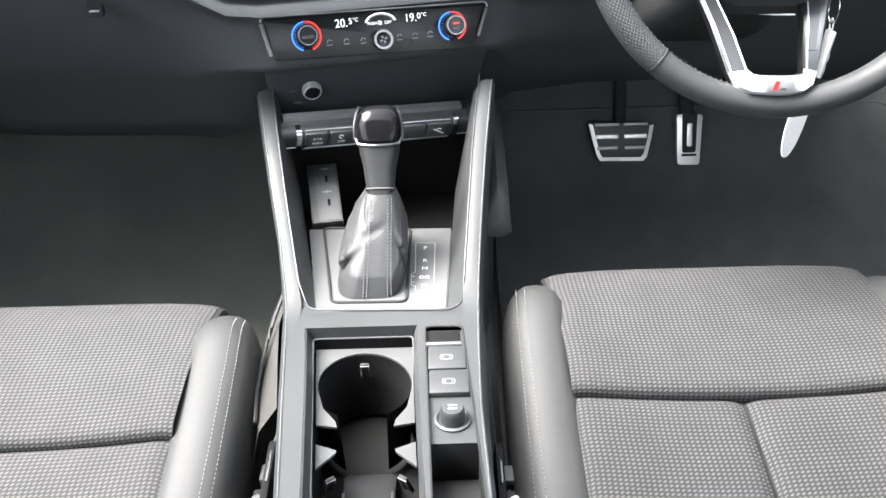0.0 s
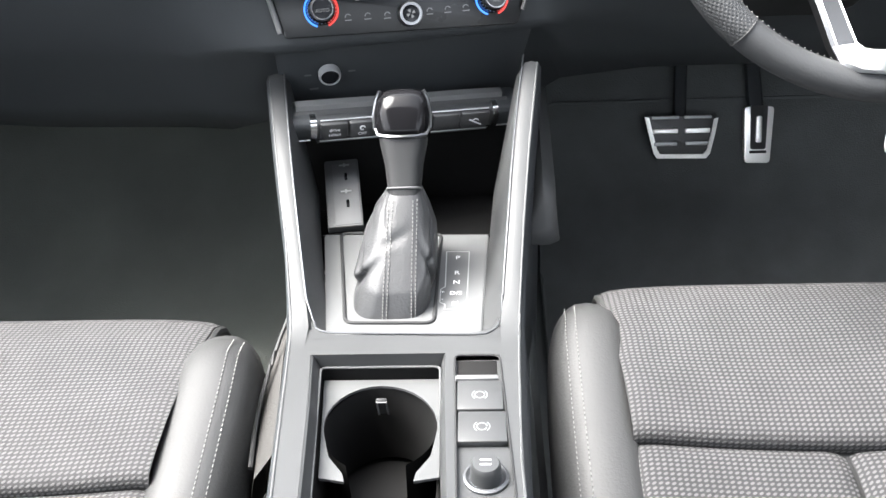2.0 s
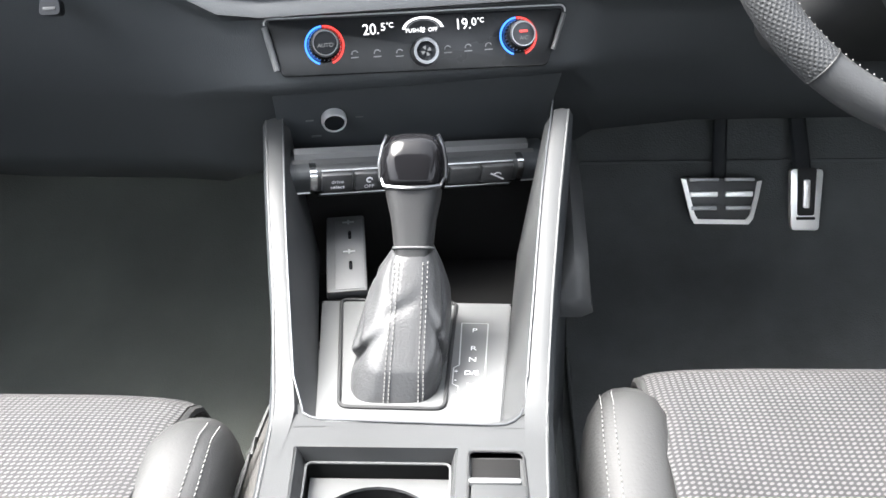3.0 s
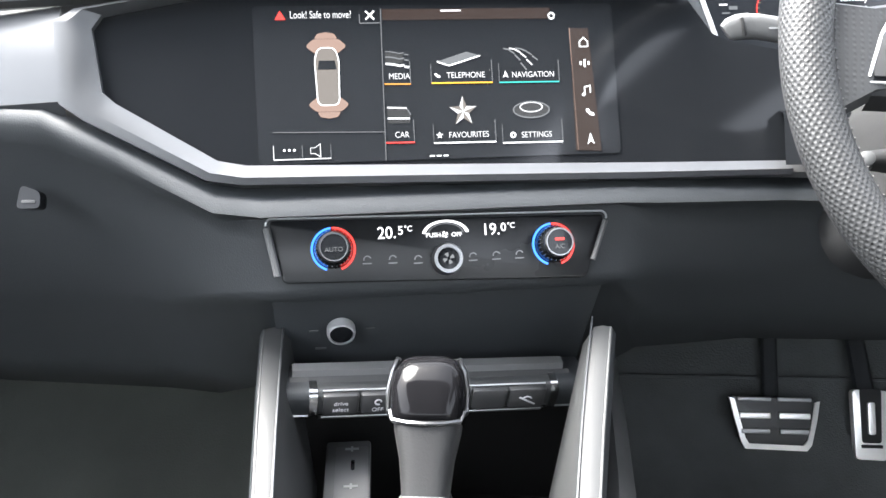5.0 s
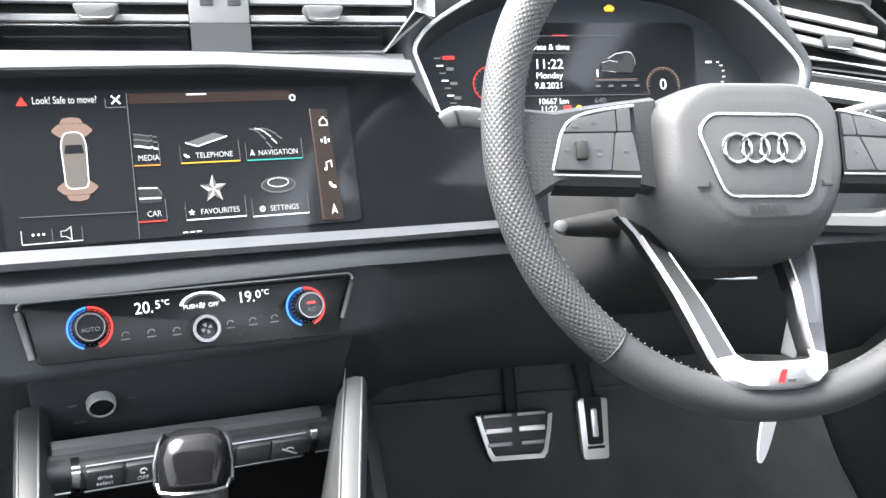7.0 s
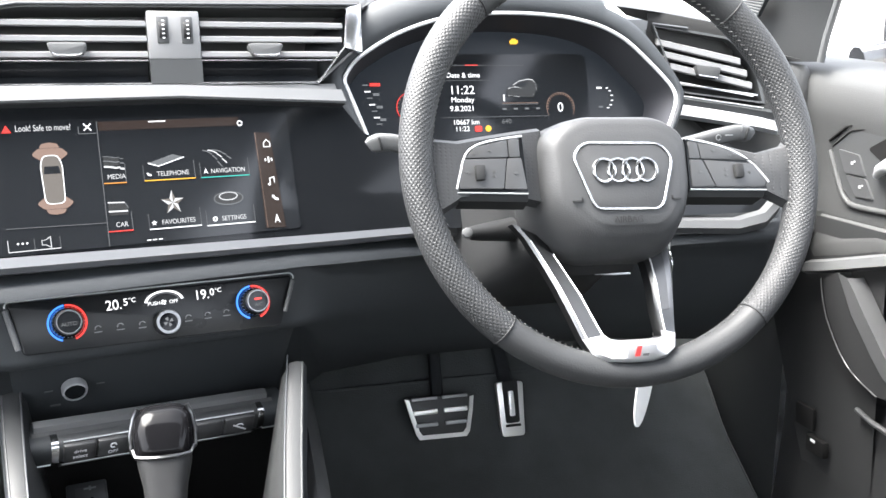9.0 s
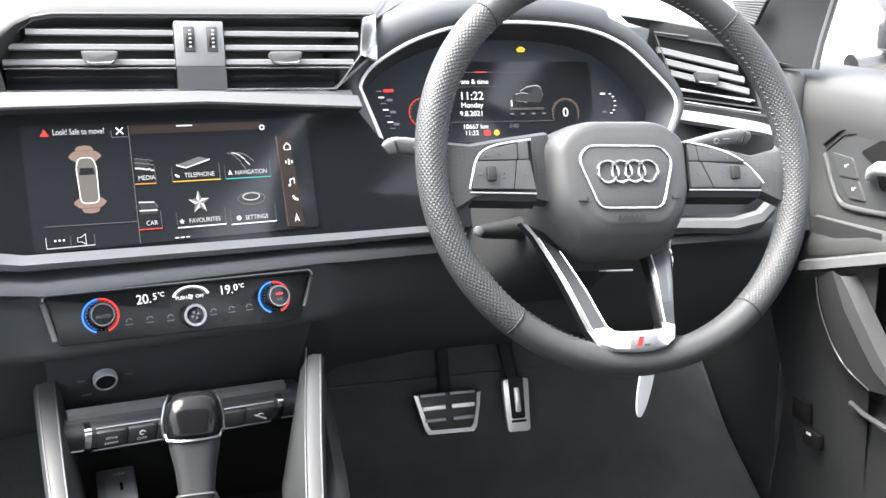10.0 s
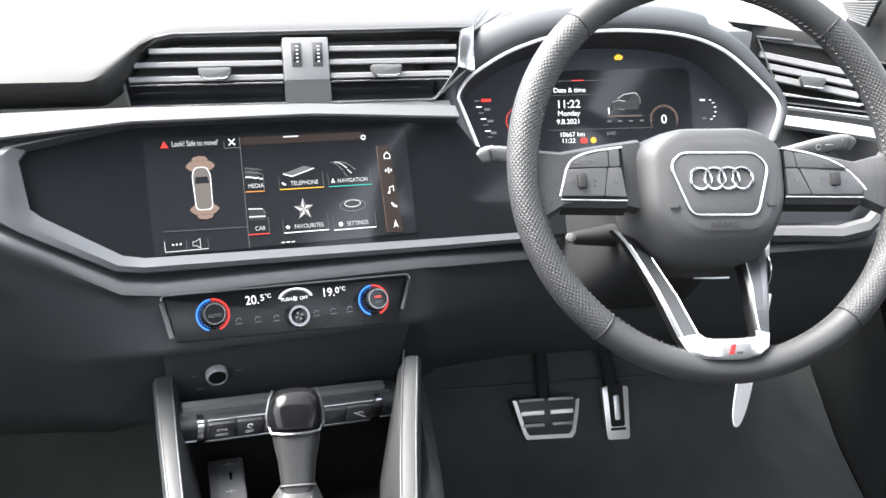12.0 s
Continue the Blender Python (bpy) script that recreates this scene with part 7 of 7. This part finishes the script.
# ---- door, pillar and mirror ----
def door():
    root = thing("driver_door", CAR @ pose(0, 0, 0), "grey driver's door trim with switches and silver grab handle", "door")
    ys = [0.05, 0.5, 0.9, 1.0, 1.1, 1.18, 1.24]
    rows = []
    for y in ys:
        zb = 0.6755 + 0.088 * (y - 1.0)
        o = 0.03 * smoothstep(1.12, 1.26, y)
        q = 0.15 * o
        zl = min(0.497, 0.4565 + 0.241 * (1.1313 - y))
        rows.append([(0.80, y, zb + 0.012), (0.728 + q, y, zb + 0.009), (0.711 + q, y, zb + 0.002), (0.703 + q, y, zb - 0.012), (0.700 + q, y, zb - 0.045), (0.706 + q, y, zb - 0.060), (0.708 + q, y, 0.545), (0.706 + q, y, 0.520), (0.7065 + q, y, 0.5175), (0.7025 + o, y, 0.5155), (0.699 + o, y, zl + 0.014), (0.701 + o, y, zl), (0.728 + o, y, zl - 0.012), (0.735 + 2 * o, y, 0.36), (0.735 + 2 * o, y, 0.30), (0.715 + 2.5 * o, y, 0.285), (0.712 + 2.5 * o, y, 0.15), (0.74 + o, y, -0.03)])
    part("trim_panel", loft(B(), [r[:12] for r in rows], False, False), DOORG, root, "grey moulded door panel", sharp=50)
    part("lower_panel", loft(B(), [r[11:] for r in rows], False, False), RUBBER, root, "black lower door panel with a pocket", sharp=50)
    b = B()
    box(b, (0.80, 0.65, 0.33), (0.06, 1.18, 0.70), 0.01)
    part("door_shell", b, PAINTED, root)
    # shallow switch pocket: a rolled lip below, two black bars above drawn as shaded grooves, two keys and the handle
    # bowl
    def slab(outline, x0, x1, grow=0.97):
        cy, cz = sum(p[0] for p in outline) / len(outline), sum(p[1] for p in outline) / len(outline)
        return loft(B(), [[(x0, y, z) for y, z in outline], [(x1, cy + (y - cy) * grow, cz + (z - cz) * grow) for y, z in outline]], True, True)

    field = rounded([(1.0950, 0.6010), (1.0700, 0.6220), (1.0380, 0.6285), (0.9300, 0.6270), (0.9300, 0.5370), (1.0460, 0.5365), (1.0700, 0.5535)], 0.006, 3)
    sw = part("switch_panel", slab(field, 0.7095, 0.7050), GREYP, root, "dark switch surround")
    b = B()
    sweep(b, smooth([(0.7050, 1.0945, 0.5960), (0.7050, 1.0720, 0.5530), (0.7050, 1.0610, 0.5400), (0.7050, 1.0468, 0.5345), (0.7050, 0.9791, 0.5364), (0.7050, 0.9000, 0.5400)]), 0.0036, 10)
    part("pocket_rim", b, DOORG, sw, "rolled grey lip round the switches")
    for dz, r in ((0.0, 0.0017), (-0.0065, 0.0010)):
        b = B()
        sweep(b, [(0.7045, y, z + dz) for y, z in ((1.0972 + dz, 0.6074), (1.0703 + dz * 0.6, 0.6254), (1.0600, 0.6285), (1.0380, 0.6318), (0.9924, 0.6299), (0.9000, 0.6270))], r, 8)
        part("groove_shade", b, DEEPBLACK, sw, "black bar for the shade of a groove")
    for q, mark in ((((1.0800, 0.5996), (1.0435, 0.5957), (1.0294, 0.5708), (1.0650, 0.5722)), (1.0530, 0.5850)), (((1.0639, 0.5710), (1.0294, 0.5694), (1.0139, 0.5467), (1.0436, 0.5470)), (1.0370, 0.5590))):
        k = part("door_key", slab(rounded(list(q), 0.003, 3), 0.7060, 0.7028, 0.94), BTN, sw, "black lock key")
        b = B()
        box(b, (0.7026, *mark), (0.0008, 0.0040, 0.0034), 0.0002)
        box(b, (0.7026, mark[0] - 0.0035, mark[1] + 0.0020), (0.0008, 0.0025, 0.0020), 0.0002)
        part("key_symbol", b, PALE, k)
    part("handle_bowl", slab(rounded([(1.0341, 0.6040), (0.9950, 0.6240), (0.9000, 0.6200), (0.9000, 0.5600), (0.9950, 0.5620), (1.0080, 0.5900)], 0.006, 3), 0.7060, 0.7040), DEEPBLACK, sw, "dark handle bowl")
    b = B()
    sweep(b, [(0.7000, 1.0100, 0.5760), (0.6920, 0.9960, 0.5850), (0.6860, 0.9800, 0.5910), (0.6840, 0.90, 0.5950)], [0.004, 0.0065, 0.008, 0.009], 12)
    part("release_handle", b, PALE, root, "silver release handle")
    b = B()
    loft(b, [[(0.694, y, z + 0.008), (0.684, y, z + 0.005), (0.682, y, z - 0.006), (0.692, y, z - 0.010)] for y, z in ((1.098, 0.452), (1.06, 0.462), (0.95, 0.494), (0.80, 0.51))])
    part("armrest_strip", b, BLOCK, root, "satin silver armrest strip")
    grip = [((1.0685, 0.4439), (1.0340, 0.4600), (1.0122, 0.4579)), ((1.0625, 0.4200), (1.0210, 0.4400), (0.9980, 0.4440)), ((1.0515, 0.3969), (1.0065, 0.4170), (0.9810, 0.4247)), ((1.0370, 0.3780), (0.9880, 0.3980), (0.9630, 0.4060)), ((1.0229, 0.3617), (0.9700, 0.3790), (0.9459, 0.3877)), ((0.9986, 0.3446), (0.9500, 0.3610), (0.9270, 0.3707)), ((0.9600, 0.3330), (0.9150, 0.3420), (0.8950, 0.3500))]
    b = loft(B(), [[(0.704, *p), (0.688, p[0] - 0.003, p[1]), (0.682, *q), (0.700, *q)] for p, q, r in grip])
    part("grab_handle", b, RUBBER, root, "upright dark grab handle")
    b = loft(B(), [[(0.684, *q), (0.679, q[0] - 0.003, q[1] + 0.001), (0.679, r[0] + 0.003, r[1]), (0.690, *r), (0.700, *r)] for p, q, r in grip], False, False)
    part("grab_edge", b, BTN, root, "pale satin inner band of the handle")
    b = B()
    sweep(b, smooth([(0.687, *p) for p, q, r in grip]), 0.0010, 6)
    part("grab_line", b, BTN, root)
    b = B()
    sweep(b, [(0.700, 1.002, 0.300), (0.698, 0.977, 0.2955), (0.697, 0.942, 0.293), (0.697, 0.86, 0.290)], 0.0035, 8)
    part("pocket_lip", b, BTN, root, "grey door pocket lip")
    b = B()
    sheet(b, lambda u, v: (0.770 - 0.10 * v, 0.20 + 0.92 * u, 0.70 + 0.42 * v), 6, 6)
    p = part("window_pane", b, GLASS, root, "clear side window")
    # Unseen rail, added to block the window's reflection in the glossy panel.
    b = loft(B(), [[(0.7170, y, 0.930), (0.7060, y, 0.935), (0.6660, y, 1.115), (0.6760, y, 1.120)] for y in (0.10, 0.40, 0.70, 0.96)])
    part("reflection_blocker", b, HEAD_DARK, root, "unseen black rail that keeps window light off the glossy panel")
    p.visible_shadow = False


def side_kick():
    root = thing("kick_panel", CAR @ pose(0, 0, 0), "black sill panel with bonnet release lever", "trim panel")
    rows = []
    for u in (0.0, 0.35, 0.7, 0.92, 1.0):
        row = []
        for x0, z in ((0.700, 0.515), (0.703, 0.40), (0.707, 0.30), (0.712, 0.20), (0.72, 0.08), (0.72, -0.06)):
            end = 1.178 + (z - 0.334) * 0.43
            row.append((x0 + (0.012 if u > 0.95 else 0.0), 0.98 + (end - 0.98) * u, z))
        rows.append(row)
    rows.append([(0.80, y + 0.02, z) for x, y, z in rows[-1]])
    b = loft(B(), rows, False, False)
    part("skin", b, RUBBER, root, "dark grey plastic skin")
    m = pose(0.704, 1.083, 0.243, 0, -3, 0)
    b = B()
    box(b, (-0.001, 0.008, 0.012), (0.006, 0.034, 0.030), 0.002, m)
    part("lever_recess", b, DEEPBLACK, root, "black lever recess")
    b = B()
    box(b, (-0.004, -0.020, -0.017), (0.010, 0.034, 0.022), 0.003, m)
    lever = part("release_lever", b, DEEPBLACK, root, "black bonnet release lever")
    b = B()
    box(b, (-0.0095, -0.018, -0.010), (0.001, 0.008, 0.003), 0, m)
    part("lever_symbol", b, PRINT, lever)


def pillar():
    root = thing("windscreen_pillar", CAR @ pose(0, 0, 0), "dark windscreen pillar trim beside the dash end", "pillar")
    b = loft(B(), [[(x, y0, z), (x - 0.012, (y0 + y1) / 2, z), (x - 0.01, y1, z), (x + 0.02, y1 + 0.02, z), (x + 0.01, y0 + 0.012, z)] for x, y0, y1, z in ((0.700, 1.122, 1.345, 0.700), (0.700, 1.116, 1.325, 0.730), (0.700, 1.098, 1.280, 0.780), (0.665, 0.97, 1.10, 0.92), (0.60, 0.72, 0.81, 1.06), (0.55, 0.48, 0.56, 1.13))])
    part("trim_skin", b, HEAD_DARK, root, "dark pillar skin")
    plate = part("speaker_grille", loft(B(), [[(x, y, z) for y, z in ((1.2677, 0.7928), (1.1854, 0.7874), (1.2089, 0.7563), (1.2442, 0.7675))] for x in (0.668, 0.673)]), SOFT, root, "ribbed tweeter grille")
    for k in range(9):
        f = (k + 0.5) / 9
        b = B()
        sweep(b, [(0.667, 1.2677 - 0.0235 * f, 0.7928 - 0.0253 * f), (0.667, 1.1854 + 0.0235 * f, 0.7874 - 0.0311 * f)], 0.0010, 6)
        part("grille_bar", b, BLOCK, plate)
    b = B()
    sweep(b, [(0.699, 1.119, 0.700), (0.698, 1.111, 0.730), (0.697, 1.092, 0.780), (0.662, 0.962, 0.92), (0.597, 0.712, 1.06)], 0.0045, 8)
    part("edge_seal", b, BLOCK, root, "pale rubber door seal along the pillar")


def mirror():
    root = thing("door_mirror", CAR @ pose(0.965, 1.20, 0.765), "dark painted door mirror outside the side window", "mirror")
    b = loft(B(), [[(hx * p, y, hz * q) for p, q in rounded(rect(-1, 1, -1, 1), 0.6, 5)] for y, hx, hz in ((-0.05, 0.085, 0.075), (0.0, 0.098, 0.085), (0.04, 0.085, 0.07), (0.07, 0.05, 0.04))])
    part("housing", b, PAINTED, root)
    part("mirror_glass", prism(B(), rounded(rect(-0.075, 0.075, -0.05, 0.05), 0.02), -0.053, -0.049), BRIGHT, root, "silvered mirror glass")
    b = B()
    sweep(b, [(-0.05, 0.01, -0.05), (-0.13, 0.02, -0.065)], 0.02, 10)
    part("stem", b, PAINTED, root)


HEAD_DARK = mat("dark pillar cloth", (0.013, 0.014, 0.0145), 0.8, grain=700, bump=0.3, spec=0.15)
door()
side_kick()
pillar()
mirror()


# ---- floor mats and small things ----
def floor_mat(x0, x1, y0, y1, material, label):
    root = thing("floor_mat", pose((x0 + x1) / 2, (y0 + y1) / 2, 0.004), label, "floor mat", "floor mats")
    hx, cy = (x1 - x0) / 2, (y0 + y1) / 2

    def lie(y):
        """Height of the floor under the mat, which runs on up the toe board."""
        return lerp([(0.0, 0.0), (1.18, 0.0), (1.27, 0.015), (1.40, 0.09), (1.58, 0.26)], y)

    b = B()
    for up in (0.007, -0.002):
        sheet(b, lambda u, v, up=up: (-hx + 2 * hx * u, y0 + (y1 - y0) * v - cy, lie(y0 + (y1 - y0) * v) + up + 0.0015 * noise.noise((u * 6, v * 9, x0)) * (up > 0)), 12, 24)
    part("mat_pad", b, material, root)
    b = B()
    n = 12
    line = [(-hx, y0 + (y1 - y0) * i / n) for i in range(n + 1)] + [(hx, y1 - (y1 - y0) * i / n) for i in range(n + 1)]
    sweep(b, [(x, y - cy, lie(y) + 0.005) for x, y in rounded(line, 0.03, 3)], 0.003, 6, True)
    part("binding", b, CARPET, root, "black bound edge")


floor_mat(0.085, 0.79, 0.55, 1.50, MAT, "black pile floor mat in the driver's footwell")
floor_mat(-0.82, -0.15, 0.55, 1.50, MATLIT, "charcoal pile floor mat in the passenger footwell, lightened for its light")


def glovebox_catch():
    root = thing("glovebox_catch", CAR @ pose(-0.359, 0.957, 0.525, -18, 0, 6), "small pale glovebox catch on the lower dash", "catch")
    part("recess", prism(B(), rounded([(-0.009, -0.008), (0.008, -0.008), (0.008, 0.004), (-0.006, 0.009)], 0.004), -0.0008, 0.01), PIANO, root)
    part("lever", prism(B(), rounded(rect(-0.005, 0.005, -0.0045, -0.002), 0.001), -0.002, 0.002, 0.0006), BLOCK, root)


glovebox_catch()
